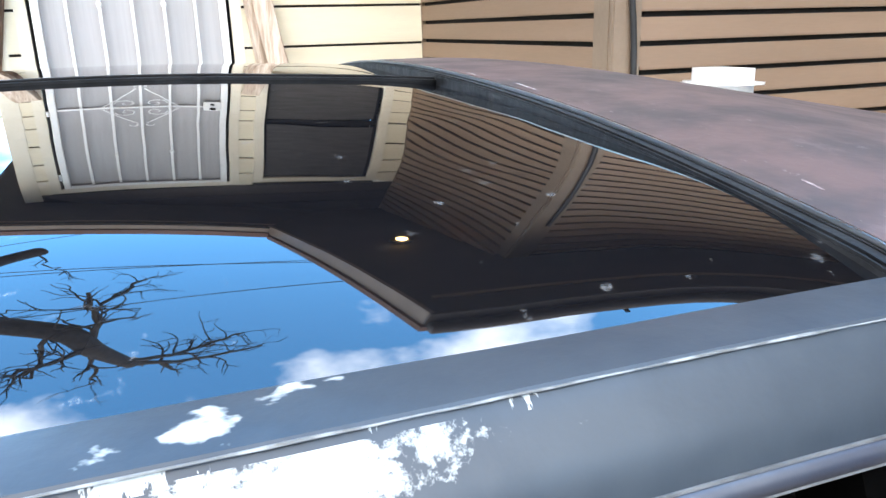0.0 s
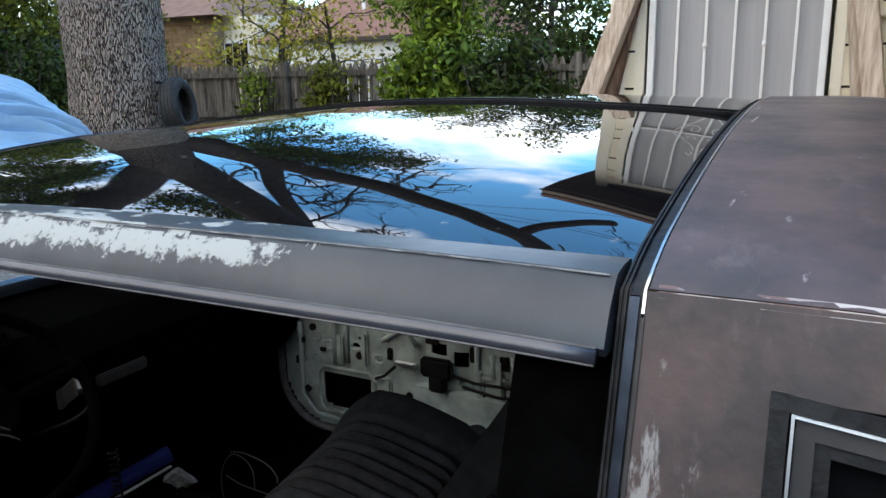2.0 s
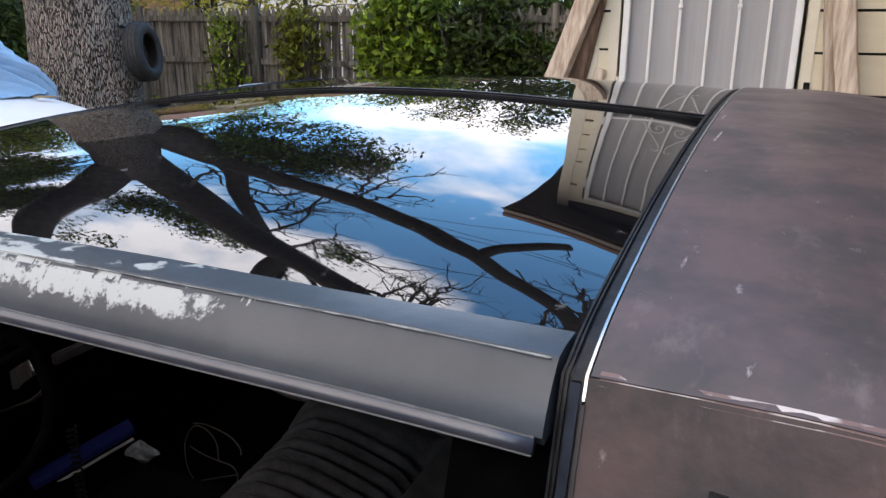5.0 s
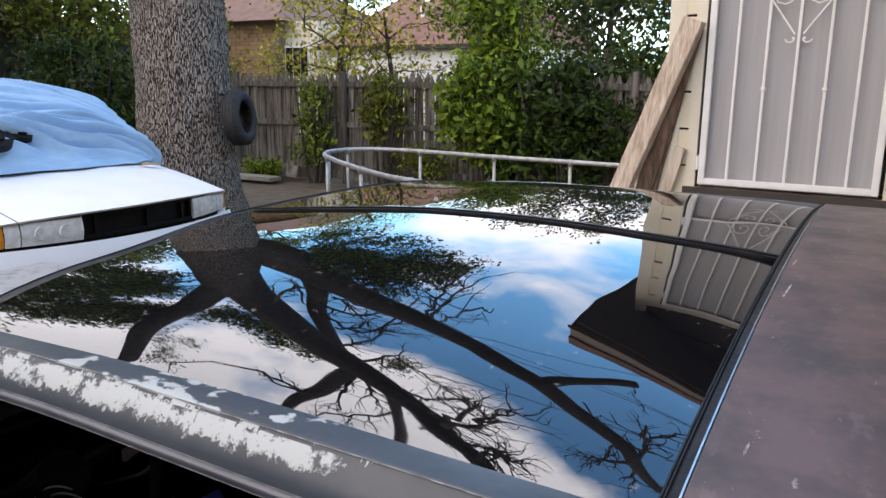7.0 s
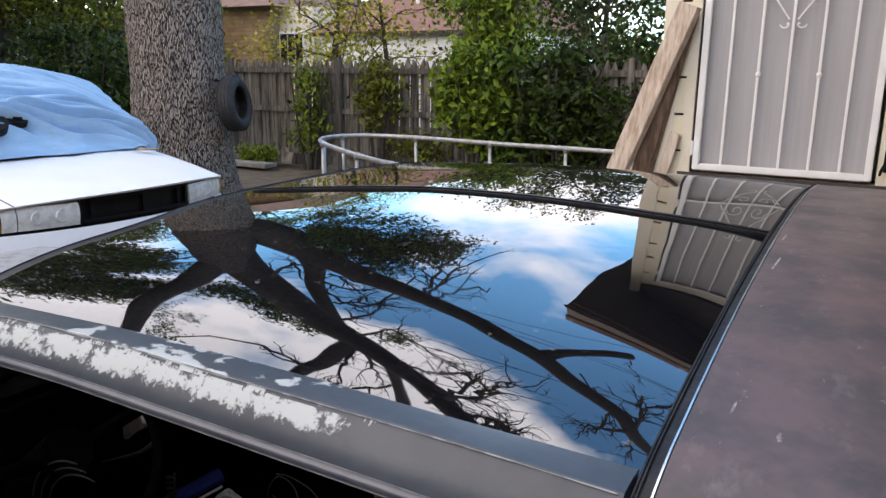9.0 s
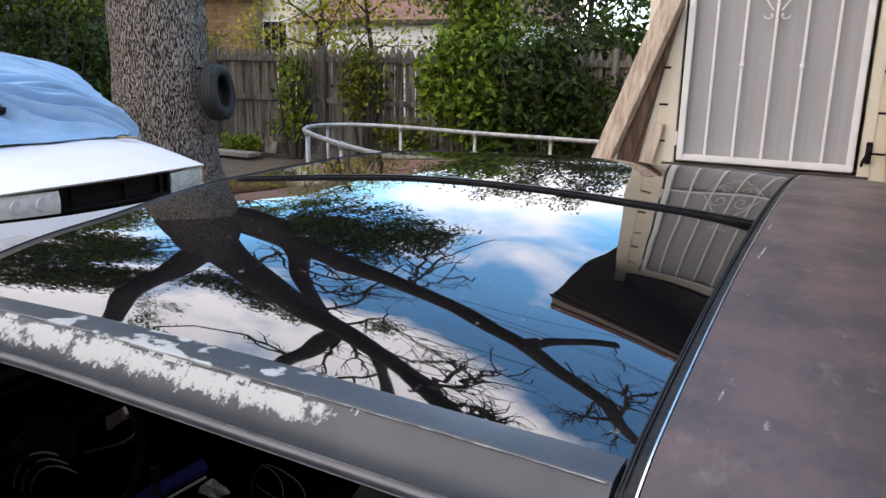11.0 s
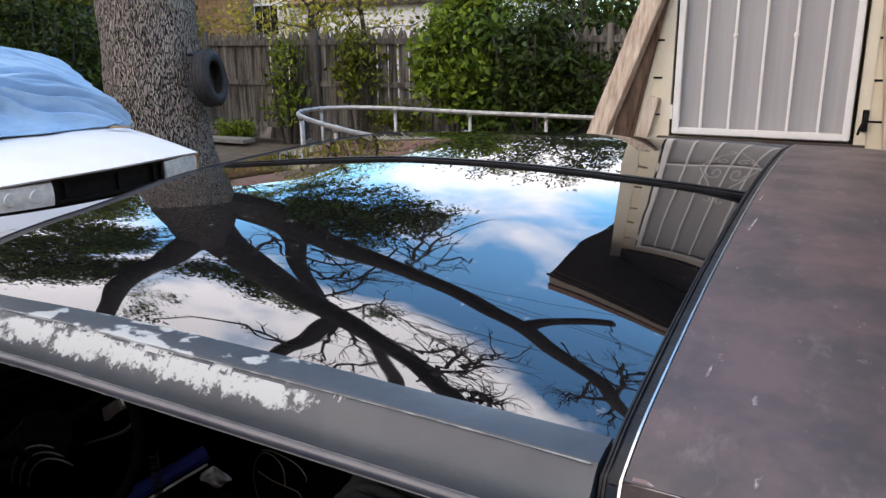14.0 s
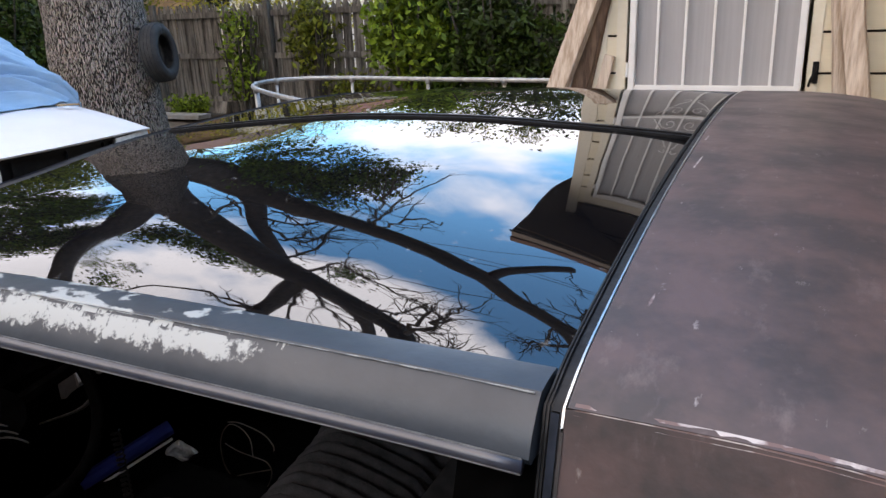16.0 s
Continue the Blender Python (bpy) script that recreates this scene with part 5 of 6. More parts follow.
    part("window_regulator", b2, M_DARK, door, "black window regulator")
    for a, b in (((-0.02, 0.66), (0.20, 0.645)), ((0.05, 0.625), (0.26, 0.62)), ((-0.24, 0.60), (-0.17, 0.65))):
        b2 = bmesh.new()
        tube(b2, [(a[0], y - 0.012, a[1]), ((a[0] + b[0]) / 2, y - 0.018, (a[1] + b[1]) / 2 - 0.008), (b[0], y - 0.012, b[1])], 0.005, 6)
        part("link_rod", b2, M_DARK, door)
    for x, z in ((-0.52, 0.68), (-0.50, 0.52), (-0.47, 0.73), (-0.30, 0.66), (0.12, 0.60), (0.24, 0.72), (-0.13, 0.56), (0.06, 0.52)):
        b2 = bmesh.new()
        tube(b2, [(x, y - 0.004 + 0.01, z), (x, y - 0.006, z)], 0.012, 10)
        part("grommet", b2, M_DARK, door)


shell_plate()


# seats with rolled bolsters and stitched ribs
def seat(xc, yc, back):
    st = thing("front_seat", "worn dark grey ribbed cloth front seat, reclined", "seat", (xc, yc, 0.28), group="front seats of the coupe")
    def roll(name, path, width, thick, ribs, material):
        pts = [Vector(p) for p in path]
        rows = []
        n = 110
        for k in range(n + 1):
            t = k / n * (len(pts) - 1)
            i = min(int(t), len(pts) - 2)
            p = pts[i].lerp(pts[i + 1], t - i)
            d = (pts[i + 1] - pts[i]).normalized()
            up = Vector((-d.z, 0, d.x))
            bulge = 0.018 * abs(math.sin(math.pi * ribs * k / n)) if ribs else 0
            end = min(1.0, 5 * min(k, n - k) / n + 0.35)
            row = []
            for q in range(16):
                a = 2 * math.pi * q / 16
                ca, sa = math.cos(a), math.sin(a)
                yy = width / 2 * (abs(ca) ** 0.45) * (1 if ca > 0 else -1) * (0.90 + 0.10 * end)
                tt = thick / 2 * (abs(sa) ** 0.7) * (1 if sa > 0 else -1) * end
                if abs(sa) > 0.3:
                    tt += bulge if sa > 0 else -bulge
                row.append(p + Vector((0, yy, 0)) + up * tt)
            rows.append(row)
        bm = bmesh.new()
        sweep(bm, rows)
        part(name, bm, material, st, smooth=True)
        for j in range(1, ribs):
            row = rows[round(j * n / ribs)]
            bm = bmesh.new()
            tube(bm, row, 0.0036, 5, closed=True)
            part("seam", bm, M_VINYL, st)
    roll("cushion", [(xc - 0.40, yc, 0.55), (xc - 0.14, yc, 0.535), (xc + 0.05, yc, 0.52)], 0.48, 0.15, 7, M_CLOTH)
    if back:
        roll("backrest", [(x, yc, z) for x, z in back], 0.45, 0.13, 11, M_CLOTH)
    else:
        # backrest let down flat, with pleats along its length
        rows = []
        for i in range(31):
            u = i / 30
            end = min(1.0, (u / 0.16) ** 0.5 if u < 0.16 else 1.0, ((1 - u) / 0.16) ** 0.5 if u > 0.84 else 1.0)
            x = 0.26 + 0.45 * u
            top = []
            for j in range(61):
                v = j / 60
                side = min(1.0, (min(v, 1 - v) / 0.13) ** 0.5)
                h = 0.02 + 0.125 * (0.35 + 0.65 * end) * (0.3 + 0.7 * side) - 0.16 * max(0.0, u - 0.25) ** 1.3
                h += 0.020 * math.exp(-((v - 0.14) / 0.10) ** 2)
                if v > 0.26:
                    h -= 0.030 * (1 - abs(math.sin(math.pi * 13 * (v - 0.26) / 0.74)) ** 0.6) * min(end, side)
                h -= 0.016 * math.exp(-((u - 0.55) / 0.025) ** 2)
                top.append((x + 0.05 * (v - 0.5), yc + 0.235 - 0.47 * v, 0.842 + h))
            rows.append(top + [(x, yc - 0.21, 0.83), (x, yc + 0.21, 0.83)])
        bm = bmesh.new()
        sweep(bm, rows)
        part("backrest", bm, M_CLOTH, st, smooth=True)
        boxp("seat_hinge", (0.34, 0.58, yc - 0.17, yc + 0.17, 0.50, 0.83), M_VINYL, st)
    boxp("seat_base", (xc - 0.32, xc + 0.15, yc - 0.2, yc + 0.2, 0.281, 0.52), M_VINYL, st)


seat(0.1, CY - 0.30, ())
seat(0.47, CY + 0.34, ((0.52, 0.58), (0.60, 0.74), (0.66, 0.92)))
rear_seat = thing("rear_seat", "dark cloth rear bench seat", "seat", (1.1, CY, 0.28))
boxp("bench", (0.85, 1.3, CY - 0.62, CY + 0.62, 0.281, 0.60), M_CLOTH, rear_seat, bevel=0.05)
boxp("bench_back", (1.18, 1.34, CY - 0.62, CY + 0.62, 0.60, 0.92), M_CLOTH, rear_seat, bevel=0.05)
# dashboard, wheel, grab handles
dash = under(new("dashboard"), coupe)
bm = bmesh.new()
prism(bm, [(-0.93, 0.60), (-0.62, 0.62), (-0.54, 0.72), (-0.50, 0.90), (-0.56, 0.965), (-0.93, 0.97)], "y", CY - 0.76, CY + 0.76)
part("dash_pad", bm, M_VINYL, dash)
boxp("instrument_hood", (-0.62, -0.50, CY - 0.52, CY - 0.16, 0.93, 1.0), M_VINYL, dash, bevel=0.02)
boxp("vent", (-0.512, -0.497, -3.325, -3.187, 0.815, 0.842), M_DULL, dash, "dull grey vent plate", 0.004)
steer = under(new("steering_wheel"), coupe)
sc, sn = Vector((-0.34, CY - 0.34, 0.93)), Vector((0.82, 0, 0.57)).normalized()
su = Vector((0, 1, 0))
sv = sn.cross(su)
bm = bmesh.new()
tube(bm, [sc + 0.185 * (math.cos(a) * su + math.sin(a) * sv) for a in (2 * math.pi * k / 40 for k in range(40))], 0.012, 8, closed=True)
part("rim", bm, M_VINYL, steer, smooth=True)
bm = bmesh.new()
for a in (0.1, math.pi - 0.1):
    tube(bm, [sc + 0.02 * sn * -1, sc + 0.18 * (math.cos(a) * su + math.sin(a) * sv)], 0.014, 6)
part("spoke", bm, M_VINYL, steer)
bm = bmesh.new()
tube(bm, [sc + 0.005 * sn, sc - 0.05 * sn, sc - 0.35 * sn], [0.05, 0.045, 0.03], 12)
part("hub", bm, M_VINYL, steer)

# loose things on the seat and floor
tool = thing("tool_case", "blue and black plastic tool case on the floor", "tool case", (-0.62, CY + 0.12, 0.281))
boxp("case_body", (-0.78, -0.50, CY - 0.02, CY + 0.27, 0.281, 0.435), M_VINYL, tool, bevel=0.01)
ba, bb = Vector((-0.70, CY + 0.01, 0.455)), Vector((-0.60, CY + 0.24, 0.518))
for name, low, r, mtl in (("handle", 0.0, 0.022, M_BLUE), ("pale_strip", -0.038, 0.004, M_WHITE)):
    bm = bmesh.new()
    tube(bm, [ba + Vector((0.02, 0.0, low)), ba.lerp(bb, 0.5) + Vector((0.02, 0.0, low)), bb + Vector((0.02, 0.0, low))], r, 10)
    part(name, bm, mtl, tool, "blue plastic handle" if mtl == M_BLUE else "pale strip")
for p in (ba, bb):
    bm = bmesh.new()
    tube(bm, [(p.x, p.y, 0.43), (p.x, p.y, p.z)], 0.012, 8)
    part("handle_post", bm, M_VINYL, tool)
cord = bmesh.new()
tube(cord, [(-0.515 + 0.010 * math.cos(k * 0.9), CY + 0.02 + 0.010 * math.sin(k * 0.9), 0.44 + 0.0021 * k) for k in range(100)], 0.003, 5)
tagged(part("coiled_cord", cord, M_VENT, smooth=True), "black coiled cord standing by the blue tool case", "cord")
console = boxp("centre_console", (-0.40, 0.45, CY - 0.11, CY + 0.11, 0.281, 0.55), M_VINYL, coupe, bevel=0.02)
rag = bmesh.new()
bmesh.ops.create_icosphere(rag, subdivisions=3, radius=0.030, matrix=Matrix.Translation((-0.53, CY + 0.22, 0.462)))
for v in rag.verts:
    v.co += 0.030 * Vector(noise.noise_vector(v.co * 28))
tagged(part("crumpled_paper", rag, mat("soiled_paper", (0.42, 0.42, 0.40), (0.25, 0.25, 0.24), 60, 0.8, 0.3)), "crumpled white paper on the tool case", "paper")
for nodes in ([(-0.505, 0.254), (-0.55, 0.304), (-0.552, 0.391), (-0.515, 0.453), (-0.467, 0.458), (-0.43, 0.429), (-0.427, 0.371)],
              [(-0.536, 0.386), (-0.49, 0.372), (-0.427, 0.371), (-0.369, 0.373), (-0.353, 0.339), (-0.394, 0.268), (-0.455, 0.237)],
              [(-0.513, 0.464), (-0.464, 0.473), (-0.374, 0.468), (-0.333, 0.445), (-0.331, 0.425)],
              [(-0.643, 0.23), (-0.558, 0.256), (-0.484, 0.291), (-0.354, 0.354)]):
    bm = bmesh.new()
    tube(bm, smooth_path([(x, CY + 0.37 + 0.02 * math.sin(9 * x), z) for x, z in nodes], [0.0018] * len(nodes), 5)[0], 0.0018, 5)
    tagged(part("wire_loop", bm, M_TWINE, smooth=True), "loose pale wire lying in loops inside the coupe", "wire", group="loose wires")
# arcs painting rim highlights, a lead, a loose vent before the stripped dash
for k in range(3):
    bm = bmesh.new()
    rr = 0.167 - 0.016 * k
    tube(bm, [(-0.235 + rr * math.cos(a), -3.703 + 0.006 * k, 0.804 + (rr - 0.017) * math.sin(a)) for a in np.linspace(2.9, 1.62 - 0.1 * k, 16)], 0.0018, 6)
    part("rim_glint", bm, M_VENT, steer, "thin grey arc drawn as a wheel rim highlight", smooth=True)
bm = bmesh.new()
lead, lr = smooth_path([(-0.689, -3.469, 0.704), (-0.621, -3.469, 0.721), (-0.499, -3.469, 0.774), (-0.385, -3.469, 0.828), (-0.336, -3.469, 0.866)], [0.002, 0.002, 0.0025, 0.004, 0.005])
tube(bm, lead, lr, 6)
part("lead", bm, M_VENT, dash, "thin grey lead with a plug", smooth=True)
bm = bmesh.new()
sweep(bm, [[(x, y + 0.012 * math.sin(50 * x), z0), (x + 0.008, y + 0.006, z0), (x + 0.008, y + 0.006, z1), (x, y + 0.012 * math.sin(50 * x), z1)] for x, y, z0, z1 in ((-0.504, -3.425, 0.804, 0.846), (-0.481, -3.425, 0.824, 0.863), (-0.453, -3.425, 0.843, 0.883), (-0.417, -3.425, 0.862, 0.870))])
part("vent", bm, M_DULL, dash, "dull grey vent plate")

# ---- the white van under its tarp ----
VY = -1.40
van = thing("van", "white minivan with bare black grille and clear headlamps", "van", (-5.2, VY, 0))


def nose_x(dy):
    return -3.06 - 0.20 * (abs(dy) / 0.86) ** 2.2


def van_hood(u, v):
    dy = -0.86 + 1.72 * v
    x = nose_x(dy) + 0.02 - (0.95 + 0.10 * (1 - (dy / 0.86) ** 2)) * u
    z = 0.900 + 0.17 * u - 0.035 * abs(dy / 0.86) ** 3 + 0.015 * math.sin(math.pi * u)
    return (x, VY + dy, z)


skin("hood", van_hood, 20, 28, 0.012, M_VAN, van, inside=(-5, VY, 0.5))


def nose_strip(name, d0, d1, z0, z1, off, material, label="", bulge=0.0):
    def fn(u, v):
        dy = d0 + (d1 - d0) * u
        return (nose_x(dy) + off + bulge * math.sin(math.pi * v), VY + dy, z0 + (z1 - z0) * v)
    return skin(name, fn, 14, 6, 0.02, material, van, label, inside=(-5, VY, 0.7))


for d in (-0.715,):
    seam = bmesh.new()
    tube(seam, [Vector(van_hood(k / 20, (d * (1 - 0.10 * (k / 20) ** 2) + 0.86) / 1.72)) + Vector((0, 0, 0.0005)) for k in range(21)], 0.003, 5)
    part("hood_gap", seam, M_DARK, van, "dark gap beside the hood")
nose_strip("lamp_panel", -0.86, 0.86, 0.69, 0.862, -0.03, M_DARK)
nose_strip("grille_frame", -0.375, 0.425, 0.865, 0.890, 0.0, M_DARK, "broken black grille frame")
nose_strip("grille_frame", -0.375, 0.425, 0.735, 0.755, 0.0, M_DARK)
for d in (-0.365, -0.30, 0.05, 0.34, 0.415):
    nose_strip("grille_rib", d - 0.010, d + 0.010, 0.755, 0.865, -0.006, M_DARK)
for a, b, nm, m in ((0.435, 0.72, "headlamp", M_LAMP), (-0.70, -0.385, "headlamp", M_LAMP), (-0.775, -0.705, "corner_lamp", M_LAMP), (0.725, 0.835, "corner_lamp", M_LAMP), (-0.86, -0.78, "side_marker", M_AMBER), (0.84, 0.86, "side_marker", M_AMBER)):
    lamp = nose_strip(nm, a, b, 0.735, 0.868, 0.0, m, bulge=0.012)
    if nm == "headlamp":
        for k in (0.3, 0.7):
            dy = a + (b - a) * k
            bm = bmesh.new()
            tube(bm, [(nose_x(dy) + 0.006, VY + dy, 0.80), (nose_x(dy) + 0.014, VY + dy, 0.80)], [0.042, 0.036], 14)
            part("reflector", bm, M_LAMP, lamp)
nose_strip("bumper", -0.88, 0.88, 0.36, 0.725, 0.045, M_VAN, bulge=0.05)
nose_strip("bumper_strip", -0.88, 0.88, 0.52, 0.56, 0.10, M_VAN)
bm = bmesh.new()
body = [(-3.35, 0.30), (-3.24, 0.60), (-3.30, 0.86), (-4.10, 1.02), (-5.15, 1.46), (-5.9, 1.50), (-7.3, 1.49), (-7.75, 1.0), (-7.75, 0.32)]
prism(bm, body, "y", VY - 0.76, VY + 0.76)
bmesh.ops.bevel(bm, geom=[e for e in bm.edges if abs(e.verts[0].co.y - e.verts[1].co.y) < 1e-4 and e.verts[0].co.z > 0.8], offset=0.08, segments=3, affect="EDGES")
part("body", bm, M_VAN, van)
for s in (-1, 1):
    bm = bmesh.new()
    prism(bm, [(-3.30, 0.32), (-3.24, 0.66), (-3.30, 0.84), (-4.05, 1.0), (-7.7, 1.0), (-7.74, 0.32)], "y", VY + s * 0.79, VY + s * 0.87)
    part("side_panel", bm, M_VAN, van)
for x in (-3.85, -6.75):
    for s in (-1, 1):
        wheel(x, VY + s * 0.80, s, van)


# tarp draped over windscreen and roof
def tarp_fn(u, v):
    """u from the hood edge to the roof, v across and down both sides."""
    side = 2 * v - 1
    dy = 0.93 * math.copysign(min(1.0, abs(side) / 0.8), side)
    path = [(-3.86, 1.055), (-4.02, 1.18), (-4.20, 1.29), (-4.62, 1.52), (-5.05, 1.56), (-5.6, 1.585), (-6.6, 1.59), (-7.7, 1.57)]
    t = u * (len(path) - 1)
    i = min(int(t), len(path) - 2)
    x = path[i][0] + (path[i + 1][0] - path[i][0]) * (t - i)
    z = path[i][1] + (path[i + 1][1] - path[i][1]) * (t - i)
    edge = abs(dy) / 0.93
    z -= 0.10 * edge ** 4 + max(0, abs(side) - 0.8) / 0.2 * (z - 1.02)
    x -= 0.12 * edge ** 2 * (1 - u)
    # sharp-crested folds fan out from the gathered corner
    px, py = -3.80 - x, max(0.0, 0.95 - dy)
    r = math.hypot(px, py)
    warp = 0.20 * noise.noise(Vector((x * 1.5, dy * 1.1, 3.0)))
    run = px / (0.40 + 0.32 * py) + warp
    slack = max(math.exp(-((r / 0.55) ** 2)), min(1.0, 0.22 + py / 0.7))
    h = 0.0
    gather = 0.8 + 1.1 * math.exp(-(((px - 0.25) / 0.22) ** 2))
    for freq, amp, long, seed, turn in ((3.2, 0.030, 0.8, 1.0, 1), (6.5, 0.060, 0.8, 5.0, 1), (12.0, 0.038, 1.2, 9.0, 1)):
        h += amp * gather * turn * (0.6 - 2.2 * math.hypot(0.04, noise.noise(Vector((run * freq, r * long, seed)))))
    h *= slack * min(1.0, max(0.0, px - 0.05) * 7.0) * (1.0 if x > -5.2 else 0.6)
    lie = min(1.0, u * 9)
    z += 1.15 * h + 0.006 + 0.045 * lie
    x += 0.7 * h * lie
    x += 0.03 * noise.noise(Vector((dy * 4, 1.0, 4))) * max(0.0, 1 - 3 * u)
    return (x, VY + dy, z)


tarp = skin("tarp", tarp_fn, 340, 170, 0.003, M_TARP, None, "light blue wrinkled tarp draped over the windscreen of the van", inside=(-6, VY, 0.5))
tagged(tarp, category="tarp")
hb = bmesh.new()
tube(hb, [Vector(tarp_fn(0.0, 0.1 + 0.8 * k / 60)) for k in range(61)], 0.006, 5)
part("hem", hb, M_TARP, tarp, "rolled hem", smooth=True)
# dark plastic cover lying on the tarp, and a scrap of wood
pan = thing("engine_cover", "black round plastic cover lying on the blue tarp", "cover", (-4.18, VY - 0.62, 1.17))
bm = bmesh.new()
bx = Matrix.Translation((-4.02, VY - 0.40, 1.285)) @ Matrix.Rotation(radians(24), 4, "Y")
for r0, z0, r1, z1 in ((0.17, -0.02, 0.17, 0.03), (0.13, 0.0, 0.12, 0.045), (0.05, 0.0, 0.045, 0.06)):
    tube(bm, [bx @ Vector((0, 0, z0)), bx @ Vector((0, 0, z1))], [r0, r1], 28)
part("round_cover", bm, M_DARK, pan)
bm = bmesh.new()
box(bm, -0.06, 0.07, 0.10, 0.27, -0.02, 0.015, 0.012)
tube(bm, [Vector((0.0, 0.25, -0.02)), Vector((0.0, 0.25, 0.02))], 0.065, 16)
tube(bm, [Vector((0.0, 0.25, 0.0)), Vector((0.0, 0.25, 0.035))], 0.03, 16)
bm.transform(bx)
part("flat_arm", bm, M_DARK, pan)
tagged(plank("wood_scrap", (-3.84, VY + 0.62, 1.045), (-3.80, VY + 0.76, 1.035), 0.05, 0.012, (0, 0, 1), "small tan scrap of wood on the van's hood", 21), category="wood").data.materials[0] = M_TANWOOD

# ---- big oak ----
oak = thing("oak_tree", "massive old oak with furrowed grey bark and sawn-off limb", "tree", (-6.38, 1.82, 0))


def limb(name, nodes, radii, seg=14, per=6, rough=0.0, label="", mtl=None):
    p, r = smooth_path(nodes, radii, per)
    bm = bmesh.new()
    tube(bm, p, r, seg)
    if rough:
        c = Vector((-6.38, 1.82, 0))
        for v in bm.verts:
            n = Vector((v.co.x - c.x, v.co.y - c.y, 0)).normalized()
            v.co += n * rough * (noise.noise(Vector((v.co.x * 6, v.co.y * 6, v.co.z * 1.4))) + 0.6 * noise.noise(Vector((v.co.x * 14, v.co.y * 14, v.co.z * 3))))
    return part(name, bm, mtl or M_BARK, oak, label, smooth=True)


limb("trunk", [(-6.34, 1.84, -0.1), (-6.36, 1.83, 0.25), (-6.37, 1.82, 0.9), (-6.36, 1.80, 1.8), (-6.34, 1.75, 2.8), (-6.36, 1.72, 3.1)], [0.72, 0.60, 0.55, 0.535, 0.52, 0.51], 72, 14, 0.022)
limb("upper_trunk", [(-6.34, 1.75, 2.8), (-6.36, 1.71, 3.15), (-6.42, 1.62, 4.0), (-6.58, 1.42, 5.1), (-6.62, 1.38, 5.5)], [0.50, 0.51, 0.47, 0.42, 0.34], 40, 8, 0.022, "bark with the crown's shade put into its colour", M_UPBARK)
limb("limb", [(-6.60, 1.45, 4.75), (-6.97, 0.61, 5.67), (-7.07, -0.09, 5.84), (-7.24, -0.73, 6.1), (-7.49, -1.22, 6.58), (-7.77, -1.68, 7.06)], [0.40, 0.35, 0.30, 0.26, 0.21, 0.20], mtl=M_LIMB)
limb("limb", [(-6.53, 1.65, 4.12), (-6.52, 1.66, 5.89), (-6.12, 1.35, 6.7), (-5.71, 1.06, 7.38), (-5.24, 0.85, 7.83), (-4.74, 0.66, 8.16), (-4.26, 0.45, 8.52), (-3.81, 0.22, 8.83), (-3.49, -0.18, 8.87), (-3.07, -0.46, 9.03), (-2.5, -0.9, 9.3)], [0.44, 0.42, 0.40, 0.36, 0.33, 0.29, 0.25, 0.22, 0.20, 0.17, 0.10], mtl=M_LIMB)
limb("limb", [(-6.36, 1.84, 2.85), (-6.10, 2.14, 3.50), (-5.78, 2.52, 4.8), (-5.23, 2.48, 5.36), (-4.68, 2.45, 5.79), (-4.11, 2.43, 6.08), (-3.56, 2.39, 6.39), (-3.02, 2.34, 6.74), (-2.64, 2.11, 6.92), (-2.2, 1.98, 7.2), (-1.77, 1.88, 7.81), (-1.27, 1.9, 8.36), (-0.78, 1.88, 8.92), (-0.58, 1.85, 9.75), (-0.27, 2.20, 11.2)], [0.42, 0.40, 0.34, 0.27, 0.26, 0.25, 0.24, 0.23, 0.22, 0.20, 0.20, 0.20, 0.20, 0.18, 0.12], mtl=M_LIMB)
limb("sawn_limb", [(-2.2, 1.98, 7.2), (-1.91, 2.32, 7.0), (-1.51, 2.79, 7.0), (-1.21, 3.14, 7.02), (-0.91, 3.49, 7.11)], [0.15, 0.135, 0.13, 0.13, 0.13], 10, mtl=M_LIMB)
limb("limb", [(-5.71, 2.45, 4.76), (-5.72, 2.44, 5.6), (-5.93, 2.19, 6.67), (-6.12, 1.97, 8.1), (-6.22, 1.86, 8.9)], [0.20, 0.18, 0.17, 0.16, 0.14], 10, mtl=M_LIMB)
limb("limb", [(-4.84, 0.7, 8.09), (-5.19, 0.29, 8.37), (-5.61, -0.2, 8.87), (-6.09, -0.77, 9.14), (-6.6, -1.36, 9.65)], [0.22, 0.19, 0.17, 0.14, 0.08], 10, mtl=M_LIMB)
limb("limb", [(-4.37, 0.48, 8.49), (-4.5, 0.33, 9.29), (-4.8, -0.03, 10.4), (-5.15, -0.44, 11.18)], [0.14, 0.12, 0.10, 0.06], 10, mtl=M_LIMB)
tips, bare = [], bmesh.new()


def spray(a, b, c, r=0.045, count=9, fork=0.5):
    """A crooked bare branch that forks into twigs."""
    p, rr = smooth_path([a, b, c], [r, r * 0.7, r * 0.35], 5)
    q = [v + Vector(rng.normal(0, 0.035, 3).tolist()) for v in p]
    tube(bare, q, rr, 5)
    along = (Vector(c) - Vector(a)).normalized()
    for k in range(count):
        i = int(rng.integers(2, len(q)))
        way = along * 0.6 + Vector(rng.normal(0, 0.55, 3).tolist())
        twigs(bare, q[i], way, fork * float(rng.uniform(0.6, 1.3)), max(0.012, rr[i] * 0.6), 1, tips, 0.8, 4)


